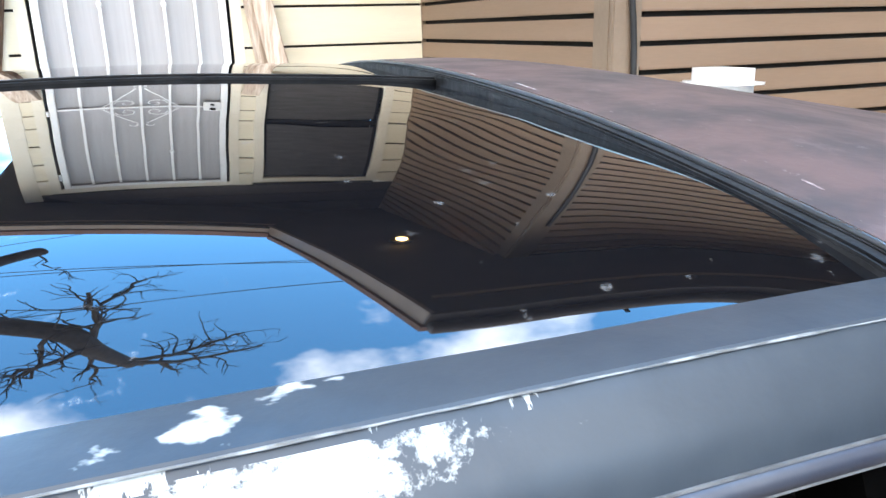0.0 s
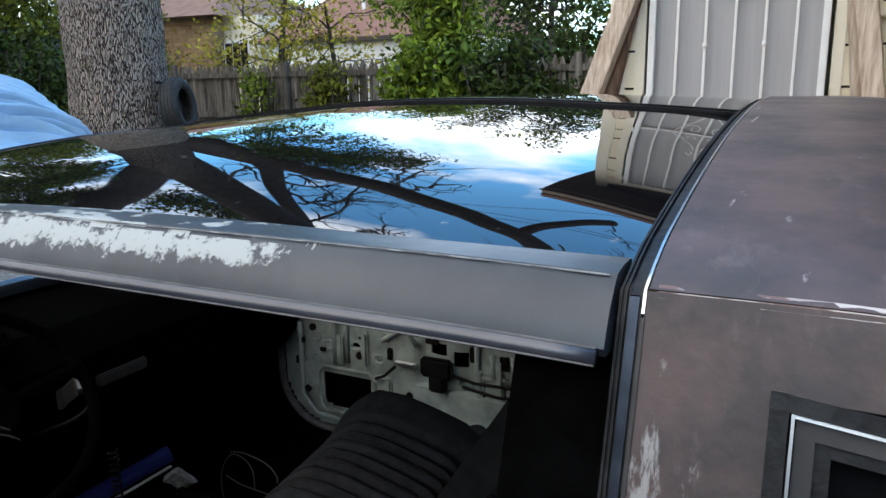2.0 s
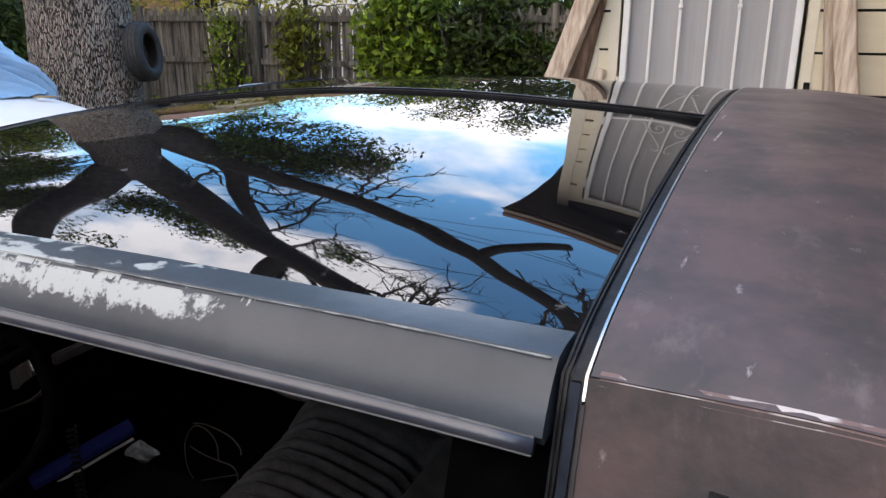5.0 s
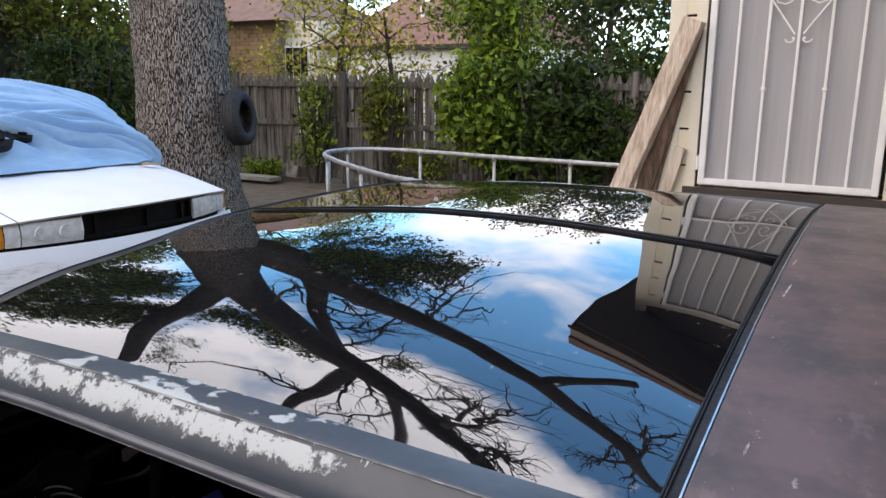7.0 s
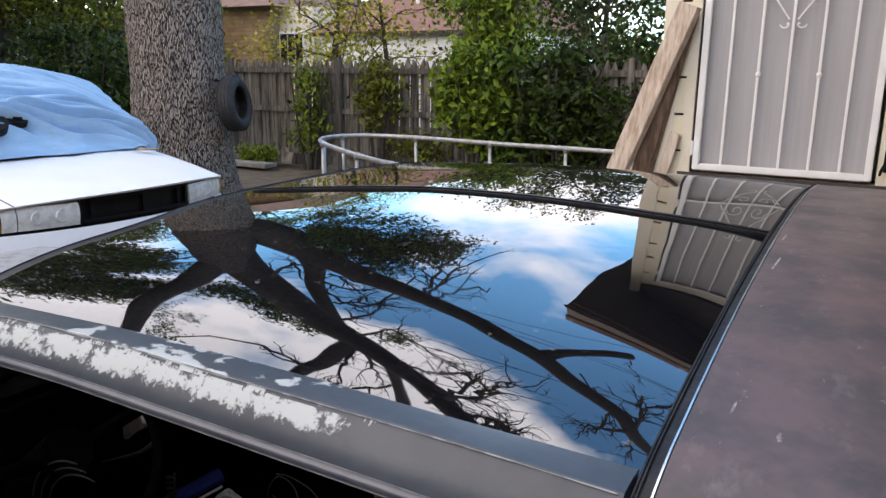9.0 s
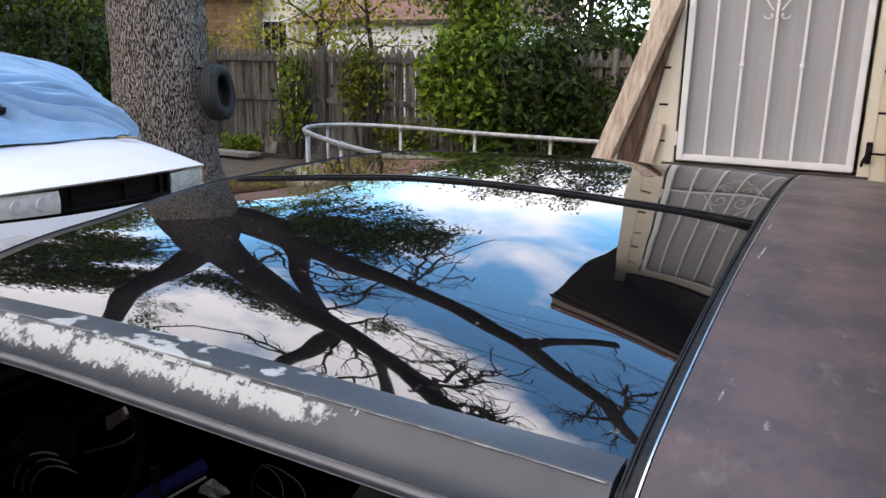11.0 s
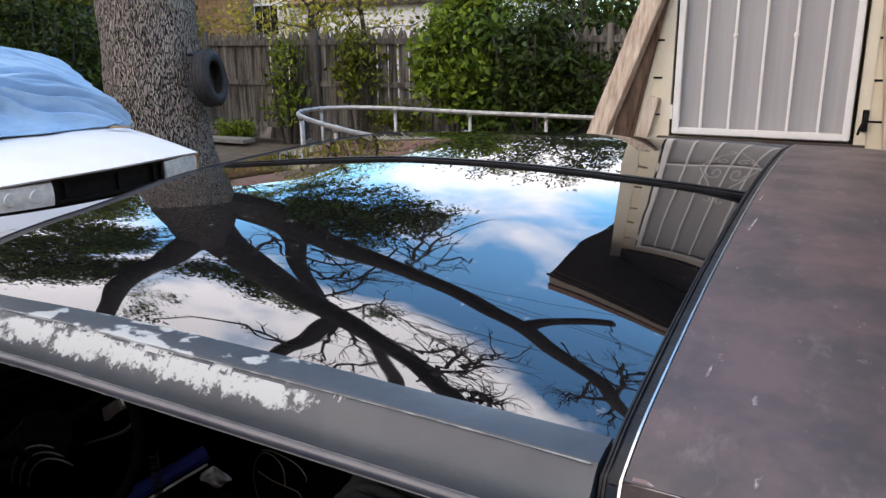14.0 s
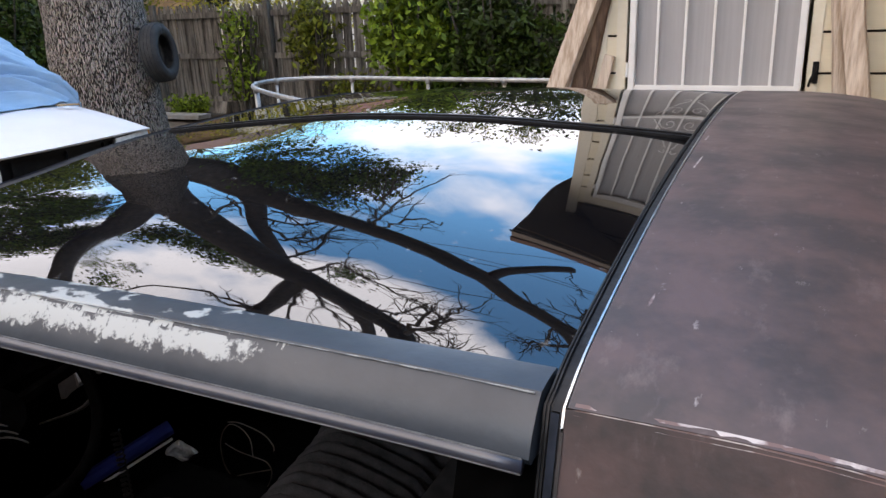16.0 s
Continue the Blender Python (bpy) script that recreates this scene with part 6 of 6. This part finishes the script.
# fan above the long limb, tangle in the crotch
spray((-3.66, 2.45, 6.02), (-3.26, 2.53, 5.29), (-2.78, 2.51, 4.82), 0.035)
spray((-3.75, 2.46, 5.98), (-3.34, 2.54, 5.09), (-3.10, 2.54, 4.68), 0.035, 7)
spray((-3.52, 2.44, 6.10), (-2.99, 2.50, 5.50), (-2.61, 2.48, 5.46), 0.03, 6)
spray((-5.42, 2.02, 6.06), (-5.10, 2.40, 6.52), (-4.73, 2.83, 6.34), 0.05)
spray((-5.50, 1.93, 6.52), (-5.31, 2.15, 7.45), (-4.60, 2.98, 6.78), 0.05)
spray((-5.27, 2.19, 5.63), (-5.13, 2.36, 6.05), (-5.13, 2.37, 7.29), 0.04)
spray((-5.80, 1.58, 8.17), (-5.23, 2.24, 7.76), (-4.36, 3.26, 6.02), 0.05, 14)
spray((-5.96, 1.39, 5.89), (-5.54, 1.88, 5.06), (-5.60, 1.81, 5.91), 0.045, 10)
spray((-5.20, 2.30, 5.55), (-4.95, 2.60, 6.25), (-4.45, 3.05, 6.60), 0.045, 12)
spray((-5.60, 1.90, 7.20), (-5.05, 2.50, 7.35), (-4.50, 3.00, 7.45), 0.045, 12)
# along the main limb
spray((-4.74, 0.81, 7.78), (-3.85, 0.93, 7.04), (-3.10, 0.58, 7.48), 0.045, 14)
spray((-3.99, 0.39, 8.58), (-3.83, 0.26, 8.82), (-3.97, -0.13, 9.37), 0.06, 8)
spray((-3.97, 0.48, 8.33), (-3.39, 0.39, 8.11), (-2.67, 0.31, 7.17), 0.04, 10)
spray((-3.58, 0.17, 8.60), (-3.09, 0.05, 8.07), (-2.48, 0.23, 7.04), 0.05, 12)
spray((-3.39, -0.07, 8.59), (-2.67, 0.0, 7.74), (-2.17, -0.02, 7.14), 0.05, 12)
spray((-2.64, 0.04, 7.64), (-2.23, 0.06, 7.07), (-1.76, -0.01, 6.49), 0.04, 8)
spray((-3.16, -0.26, 8.75), (-2.57, -0.33, 8.29), (-2.35, -0.55, 8.55), 0.05, 12)
spray((-3.07, -0.46, 9.03), (-2.37, -0.42, 8.21), (-1.99, -0.58, 8.48), 0.05, 12)
spray((-4.87, 0.50, 8.24), (-5.26, 0.05, 8.91), (-5.72, -0.48, 9.77), 0.05, 12)
spray((-4.83, 0.55, 8.47), (-4.94, 0.43, 9.15), (-5.05, 0.30, 9.86), 0.05, 10)
spray((-4.98, 0.38, 10.19), (-5.64, -0.39, 10.02), (-6.05, -0.87, 9.71), 0.04, 8)
spray((-5.78, -0.56, 8.72), (-6.01, -0.83, 7.56), (-6.61, -1.53, 6.99), 0.04, 4, 0.3)
spray((-5.70, -0.46, 8.90), (-5.94, -0.75, 8.38), (-5.93, -0.73, 7.85), 0.04, 6, 0.3)
# twigs beyond the sawn limb and at the end of the long limb
spray((-1.47, 1.95, 7.45), (-1.30, 1.92, 8.12), (-1.23, 1.95, 7.80), 0.025, 5, 0.3)
spray((-0.91, 3.49, 7.11), (-0.80, 3.3, 7.6), (-0.72, 3.3, 8.0), 0.02, 3, 0.3)
spray((-0.60, 1.82, 9.66), (-0.44, 2.00, 8.46), (-0.38, 2.07, 7.65), 0.07, 12, 0.45)
spray((-0.42, 2.03, 8.27), (-0.05, 2.46, 7.98), (0.29, 2.85, 8.02), 0.04, 9, 0.4)
spray((-0.27, 2.22, 11.1), (0.53, 3.14, 12.39), (1.68, 4.49, 13.67), 0.07, 14, 0.7)
spray((-0.25, 2.22, 11.2), (0.9, 3.55, 13.6), (2.2, 5.1, 15.8), 0.07, 12, 0.7)
spray((-0.72, 1.65, 9.44), (-1.11, 1.21, 9.14), (-1.44, 0.83, 8.85), 0.06, 12, 0.5)
spray((-0.60, 1.82, 9.90), (-0.67, 1.74, 10.46), (-0.77, 1.62, 11.02), 0.05, 8, 0.4)
spray((-0.91, 1.97, 8.6), (-1.2, 1.75, 9.6), (-1.45, 1.5, 10.3), 0.05, 9, 0.45)
part("twig_crown", bare, M_TWIG, oak, "bare dark twigs")["kind"] = "stuff"

# leafy boughs low on the tree
boughs, low = bmesh.new(), []


def bough(a, b, n, spread):
    a, b = Vector(a), Vector(b)
    p, r = smooth_path([a, a.lerp(b, 0.5) + Vector((0, 0, 0.15)), b], [0.035, 0.024, 0.010])
    tube(boughs, p, r, 6)
    for q in p[2:]:
        for _ in range(n):
            twigs(boughs, q, (b - a).normalized() + Vector(rng.normal(0, spread, 3).tolist()), 0.36, 0.009, 1, low, 0.6, 4)


for k in range(7):
    f = k / 6
    foot = (-5.95 + 0.55 * f, 2.3 + 0.25 * f, 3.9 + 1.5 * f)
    bough(foot, (-5.45 + 1.30 * f, 2.9 + 1.45 * f, 3.25 + 2.1 * f), 2, 0.5)
    bough(foot, (-5.6 + 1.3 * f, 2.8 + 1.4 * f, 4.3 + 1.3 * f), 2, 0.5)
for a, b in (((-6.8, 1.2, 4.6), (-7.9, 0.1, 4.35)), ((-6.8, 1.1, 4.4), (-7.4, 0.6, 3.8)), ((-6.75, 1.2, 4.3), (-8.4, -0.4, 4.8)),
             ((-7.05, 0.2, 5.5), (-8.3, -0.4, 5.35)), ((-7.1, -0.2, 5.6), (-8.9, -1.0, 5.3)), ((-7.1, 0.1, 5.6), (-7.95, 0.0, 5.7))):
    bough(a, b, 6, 0.5)
part("bough", boughs, M_TWIG, oak, "drooping leafy boughs")["kind"] = "stuff"
leaves("low_leaves", low, 13, (0.10, 0.10, 0.06), 0.046, M_LEAF_B, oak, "dark young leaves on low boughs")
hang = []
for a, b, n in (((-7.45, 0.55, 6.75), (-6.85, 1.25, 6.6), 22), ((-6.95, 1.1, 6.9), (-6.75, 1.35, 7.9), 30), ((-6.8, 1.3, 7.9), (-6.5, 1.68, 9.2), 22), ((-8.25, -0.37, 7.3), (-8.5, -0.7, 8.4), 10), ((-5.73, 2.58, 9.5), (-5.5, 2.85, 9.95), 9)):
    hang += [Vector(a).lerp(Vector(b), (k + rng.random()) / n) + Vector((rng.normal(0, 0.20, 3) * (1, 1, 0.7)).tolist()) for k in range(n)]
leaves("hanging_leaves", hang, 60, (0.17, 0.17, 0.10), 0.052, M_LEAF_B, oak, "dark clumps of young leaves")

# tyre hung on the trunk
tyre = thing("hanging_tyre", "worn black tyre hung on the side of the oak", "tyre", (-5.58, 1.93, 0.92))
tc, tn = Vector((-5.70, 2.02, 1.225)), Vector((0.86, 0.34, 0.10)).normalized()
ta = Vector((0, 0, 1)) - tn * tn.z
ta.normalize()
tb = tn.cross(ta)
bm = bmesh.new()
for_ring = []
for k in range(49):
    a = 2 * math.pi * k / 48
    e = math.cos(a) * ta + math.sin(a) * tb
    for_ring.append([tc + e * r + tn * o for r, o in ((0.185, -0.06), (0.20, -0.095), (0.26, -0.105), (0.302, -0.085), (0.318, -0.04), (0.318, 0.04), (0.302, 0.085), (0.26, 0.105), (0.20, 0.095), (0.185, 0.06), (0.205, 0.05), (0.27, 0.07), (0.285, 0.0), (0.27, -0.07), (0.205, -0.05))])
sweep(bm, for_ring)
part("casing", bm, M_RUBBER, tyre, smooth=True)
for o in (-0.06, -0.02, 0.02, 0.06):
    bm = bmesh.new()
    tube(bm, [tc + (math.cos(a) * ta + math.sin(a) * tb) * 0.317 + tn * o for a in (2 * math.pi * k / 48 for k in range(48))], 0.008, 5, closed=True)
    part("tread_rib", bm, M_RUBBER, tyre)
bm = bmesh.new()
tube(bm, [(-5.98, 1.78, 1.50), (-5.68, 1.93, 1.48)], 0.012, 6)
part("spike", bm, M_DARK, tyre)


# ---- shrubs and trees ----
def shrub(name, label, cx, cy, w, d, z0, z1, n, per, size, material, spread=0.13, lean=0.0):
    t = thing(name, label, "shrub" if z1 < 3 else "tree", (cx, cy, 0), group="")
    bm = bmesh.new()
    for _ in range(7):
        a = rng.uniform(-1, 1, 2)
        q = [(cx + a[0] * 0.15 * w, cy + a[1] * 0.15 * d, -0.05), (cx + a[0] * 0.3 * w, cy + a[1] * 0.3 * d, z0 + 0.4 * (z1 - z0)), (cx + a[0] * 0.45 * w + lean, cy + a[1] * 0.4 * d, z0 + 0.85 * (z1 - z0))]
        tube(bm, smooth_path(q, [0.03, 0.02, 0.008])[0], [0.03 - 0.002 * k for k in range(11)], 6)
    part("stem", bm, M_TWIG, t)["kind"] = "stuff"
    c = []
    while len(c) < n:
        p = rng.uniform(-1, 1, 3)
        r = math.sqrt(p[0] ** 2 + p[1] ** 2 + (0.9 * p[2]) ** 2)
        if 0.25 < r < 1.0 - 0.35 * abs(noise.noise(Vector((p * 2.3).tolist()) + Vector((cx, cy, 0)))):
            z = z0 + (z1 - z0) * (p[2] + 1) / 2
            c.append((cx + p[0] * w / 2 + lean * (p[2] + 1) / 2, cy + p[1] * d / 2, max(z, 0.05)))
    leaves("crown", c, per, (spread, spread, spread * 0.7), size, material, t)
    return t


def tall_tree(label, x, y, h, r, crown, n, per, size, material, spread=0.28, low=0.3):
    """Trunk, forking branches and a loose crown with gaps."""
    t = thing("tree", label, "tree", (x, y, 0))
    bm, ends = bmesh.new(), []
    top = Vector((x + rng.normal() * 0.3, y + rng.normal() * 0.3, h * 0.75))
    p, rr = smooth_path([(x, y, -0.1), (x + rng.normal() * 0.1, y, h * 0.35), top], [r, r * 0.75, r * 0.25])
    tube(bm, p, rr, 9)
    part("trunk", bm, M_TWIG, t, smooth=True)
    bm = bmesh.new()
    for k in range(n):
        f = low + (1 - low) * (k + 0.5) / n
        a = k * 2.4 + rng.random()
        base = p[min(len(p) - 1, int(f * 0.9 * len(p)))]
        twigs(bm, base, (math.cos(a), math.sin(a), 0.35 + 0.5 * f), crown * (0.75 - 0.35 * abs(f - 0.55)), r * 0.28, 2, ends, 0.5, 5)
    part("branch_crown", bm, M_TWIG, t)["kind"] = "stuff"
    leaves("crown", ends, per, (spread, spread, spread * 0.7), size, material, t)
    return t


shrub("shrub", "broad-leaved green shrub against the fence", -3.65, 5.1, 1.0, 0.8, 0.1, 1.95, 80, 24, 0.075, M_LEAF_B, 0.10)
shrub("shrub", "dense deep green shrub against the fence", -2.75, 5.05, 1.6, 0.9, 0.0, 1.95, 210, 26, 0.058, M_LEAF_E, 0.11)
shrub("shrub", "bright green leafy shrub against the fence", -4.1, 4.95, 1.15, 0.8, 0.55, 1.95, 100, 24, 0.068, M_LEAF_D, 0.10)
shrub("shrub", "tall green bush rising above the fence", -4.2, 5.85, 1.3, 0.8, 0.9, 3.3, 150, 26, 0.065, M_LEAF_D)
shrub("shrub", "dark upright bush near the fence corner", -2.2, 6.1, 1.3, 1.0, 0.4, 2.4, 110, 26, 0.055, M_LEAF_E)
shrub("vine", "thin yellow-green vine climbing the fence", -7.45, 5.4, 0.7, 0.35, 0.1, 1.75, 40, 16, 0.055, M_LEAF_D, 0.10)
shrub("vine", "green creeper hanging on the fence", -6.0, 5.4, 0.85, 0.35, 0.7, 1.75, 56, 18, 0.055, M_LEAF_A, 0.10)
shrub("vine", "low green creeper behind the trampoline frame", -5.3, 5.4, 1.2, 0.4, 0.15, 0.75, 40, 20, 0.04, M_LEAF_A, 0.10)
shrub("weeds", "low weeds at the foot of the fence", -8.5, 5.2, 0.9, 0.4, 0.0, 0.30, 40, 22, 0.04, M_LEAF_D, 0.07)
shrub("weeds", "tuft of weeds at the foot of the oak", -5.75, 1.55, 0.35, 0.3, 0.0, 0.36, 26, 18, 0.03, M_LEAF_D, 0.05)
shrub("hedge", "dark overgrown hedge behind the van", -10.6, 3.4, 3.2, 2.4, 0.1, 2.3, 240, 36, 0.06, M_LEAF_E, 0.18)
shrub("tree", "dense olive-green tree beside the oak", -12.3, 4.3, 2.6, 2.4, 1.6, 4.8, 230, 34, 0.06, M_LEAF_A, 0.2)
shrub("hedge", "olive hedge beside the neighbour's house", -12.2, 6.6, 3.0, 2.2, 0.3, 3.4, 200, 34, 0.055, M_LEAF_A, 0.2)
tall_tree("young tree with fresh yellow-green leaves behind the fence", -9.2, 8.4, 5.2, 0.10, 1.4, 13, 20, 0.055, M_LEAF_C)
tall_tree("young tree with fresh yellow-green leaves", -7.9, 8.6, 4.0, 0.08, 1.2, 10, 5, 0.055, M_LEAF_C)
tall_tree("slender tree with sparse dark leaves against the sky", -3.3, 8.3, 5.2, 0.08, 1.4, 12, 34, 0.055, M_LEAF_E)
tall_tree("green tree beyond the fence", -6.2, 9.6, 4.6, 0.12, 1.3, 10, 30, 0.06, M_LEAF_D)
tall_tree("green tree by the neighbour's house", -19.8, 10.5, 6.5, 0.18, 2.5, 15, 44, 0.065, M_LEAF_A)
tall_tree("tall leafy tree far behind the yard", -24.0, 20.0, 9.0, 0.25, 3.6, 18, 48, 0.09, M_LEAF_A)
tall_tree("tall leafy tree far behind the yard", -8.6, 21, 8.0, 0.25, 3.2, 16, 48, 0.09, M_LEAF_A)
tall_tree("tall leafy tree far behind the yard", -2.5, 20, 7.0, 0.22, 3.0, 12, 24, 0.09, M_LEAF_B)
tall_tree("dark conifer-like tree west of the van", -15.5, 2.6, 8.5, 0.25, 3.0, 18, 46, 0.075, M_LEAF_B)
tall_tree("leafy tree west of the van", -13.5, -1.8, 7.5, 0.22, 2.8, 16, 46, 0.07, M_LEAF_A)
woods = thing("far_woods", "far line of woods round the yards", "woods", (-10, 30, 0), kind="stuff")
wc = [(34 * math.sin(a) * f - 3, 34 * math.cos(a) * f, abs(rng.normal()) * 1.6 + 0.6) for a in np.linspace(-2.3, 1.1, 190) for f in (0.9 + 0.2 * rng.random(), 1.0 + 0.2 * rng.random())]
# unseen southern clumps, added to block the bright low sky
for a in np.linspace(1.15, 3.95, 120):
    for f in (0.52, 0.62, 0.7):
        wc.append((34 * math.sin(a) * f - 3, 34 * math.cos(a) * f, abs(rng.normal()) * 2.4 + 1.0))
leaves("far_crowns", wc, 42, (0.9, 0.9, 0.8), 0.22, M_LEAF_A, woods)


# ---- neighbours' houses ----
def brick_house():
    h = thing("brick_house", "neighbour's tan brick house with brown roof", "house", (-19, 15, 0))
    boxp("wall", (-22, -16.25, 14.02, 20, 0, 3.5), M_MORTAR, h)
    sh = bpy.data.meshes.new("brick")
    b = box(bmesh.new(), -0.19, 0.19, -0.02, 0.02, -0.055, 0.055, 0.006)
    b.to_mesh(sh)
    b.free()
    sh.materials.append(M_BRICK)
    for r in range(15):
        for c in range(9):
            ob = new("brick", sh)
            ob.matrix_world = pose(-16.45 - 0.40 * c - (0.2 if r % 2 else 0), 14.012, 1.58 + 0.125 * r)
            under(ob, h)
    bm = bmesh.new()
    sweep(bm, [[(-22.5, 13.5, 3.5), (-15.8, 13.5, 3.5), (-15.8, 20.5, 3.5), (-22.5, 20.5, 3.5)], [(-20.5, 16.8, 5.2), (-18, 16.8, 5.2), (-18, 17.2, 5.2), (-20.5, 17.2, 5.2)]])
    part("roof", bm, M_SHINGLE, h)
    w = under(new("window"), h)
    boxp("frame", (-16.2, -15.2, 14.3, 14.4, 1.7, 2.75), M_WHITE, w)
    for k in range(3):
        boxp("pane", (-16.12 + 0.31 * k, -15.87 + 0.31 * k, 14.26, 14.30, 1.8, 2.68), M_DARK, w)
    boxp("porch_wall", (-16.24, -14.9, 14.4, 19, 0, 3.5), M_TRIMC, h)


brick_house()
garage = thing("garage", "neighbour's white garage with brown shingle roof and bent vent pipe", "garage", (-11, 15, 0))
boxp("wall", (-14.2, -7.6, 14.0, 19, 0, 2.62), M_WHITE, garage)
for k in range(7):
    boxp("clapboard", (-14.2, -7.6, 13.975, 14.0, 1.15 + 0.2 * k, 1.335 + 0.2 * k), M_WHITE, garage)
bm = bmesh.new()
sweep(bm, [[(-14.5, 13.8, 2.66), (-7.3, 13.8, 2.66), (-7.3, 19.4, 2.66), (-14.5, 19.4, 2.66)], [(-13.0, 16.4, 4.3), (-8.8, 16.4, 4.3), (-8.8, 16.6, 4.3), (-13.0, 16.6, 4.3)]])
part("roof", bm, mat("red_brown_shingle", (0.26, 0.13, 0.10), (0.20, 0.10, 0.08), 5, 0.9, 0.4), garage)
boxp("fascia", (-14.5, -7.3, 13.77, 13.8, 2.56, 2.67), M_SOFFIT, garage)
bm = bmesh.new()
tube(bm, smooth_path([(-11.5, 15.2, 3.5), (-11.5, 15.2, 3.85), (-11.3, 15.2, 3.98), (-11.1, 15.2, 3.9)], [0.06] * 4)[0], 0.06, 8)
part("vent_pipe", bm, M_WHITE, garage, smooth=True)
left_house = thing("dark_house", "neighbour's dark-sided house with white window frames", "house", (-16, 3, 0))
boxp("wall", (-20, -14.0, -4, 4.35, 0, 2.75), M_DARKSIDING, left_house)
for k in range(9):
    boxp("clapboard", (-14.0, -13.97, -4, 4.35, 0.9 + 0.2 * k, 1.09 + 0.2 * k), M_DARKSIDING, left_house)
boxp("fascia", (-20.4, -13.5, -4.4, 4.8, 2.75, 2.98), M_TRIMC, left_house)
bm = bmesh.new()
sweep(bm, [[(-20.5, -4.5, 2.98), (-13.4, -4.5, 2.98), (-13.4, 4.9, 2.98), (-20.5, 4.9, 2.98)], [(-17.2, -2, 4.6), (-16.8, -2, 4.6), (-16.8, 2.4, 4.6), (-17.2, 2.4, 4.6)]])
part("roof", bm, M_SHINGLE, left_house)
for y0 in (4.42, 5.05, 5.7):
    w = under(new("window"), left_house)
    boxp("frame", (-14.15, -14.05, y0, y0 + 0.36, 1.75, 2.55), M_WHITE, w)
    boxp("pane", (-14.05, -14.03, y0 + 0.08, y0 + 0.28, 1.85, 2.45), M_DARK, w)
boxp("porch_wall", (-18, -14.15, 4.35, 7.2, 0, 2.7), M_DARKSIDING, left_house)

# stone slab and logs at the fence's foot
tagged(boxp("slab", (-9.3, -7.9, 4.75, 5.05, 0.0, 0.07), M_STONE, None, bevel=0.01), "pale concrete slab lying before the fence", "slab")
tagged(plank("fallen_plank", (-9.6, 5.3, 0.15), (-7.8, 5.35, 0.12), 0.2, 0.05, (0, -1, 0.3), "dark plank lying along the fence", 31, 0.0, M_FENCE), category="board")

# overhead lines
for a, b in (((-26, -2.6, 8.1), (20, 10.0, 8.1)), ((-26, 7.75, 8.1), (20, -1.5, 8.1)), ((-26, 5.9, 8.1), (20, -0.2, 8.1)), ((-26, 0.05, 8.1), (20, 2.1, 8.1))):
    bm = bmesh.new()
    a, b = Vector(a), Vector(b)
    tube(bm, [a.lerp(b, t / 16) - Vector((0, 0, 0.9 * (1 - (t / 8 - 1) ** 2))) for t in range(17)], 0.010, 5)
    tagged(part("overhead_line", bm, M_CABLE), "thin black overhead line sagging across the yard", "power line", group="overhead lines")

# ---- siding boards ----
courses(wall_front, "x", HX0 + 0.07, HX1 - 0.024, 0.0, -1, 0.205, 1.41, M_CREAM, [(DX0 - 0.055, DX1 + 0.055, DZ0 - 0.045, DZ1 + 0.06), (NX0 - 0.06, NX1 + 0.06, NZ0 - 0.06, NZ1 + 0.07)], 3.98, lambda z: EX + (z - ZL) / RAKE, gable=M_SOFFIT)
courses(wall_return, "y", WY + 0.10, -0.024, HX1, -1, 0.097, 1.422, M_TAN, (), 3.85, lambda z: WEY + (z - WTOP) / SLOPE, groove=0.019)
courses(wall_wing, "x", HX1 + 0.09, 6.5, WY, -1, 0.097, 1.422, M_TAN, (), 3.41, groove=0.019)
courses(wall_side, "y", 0.09, 5.0, HX0, -1, 0.205, 1.41, M_CREAM)
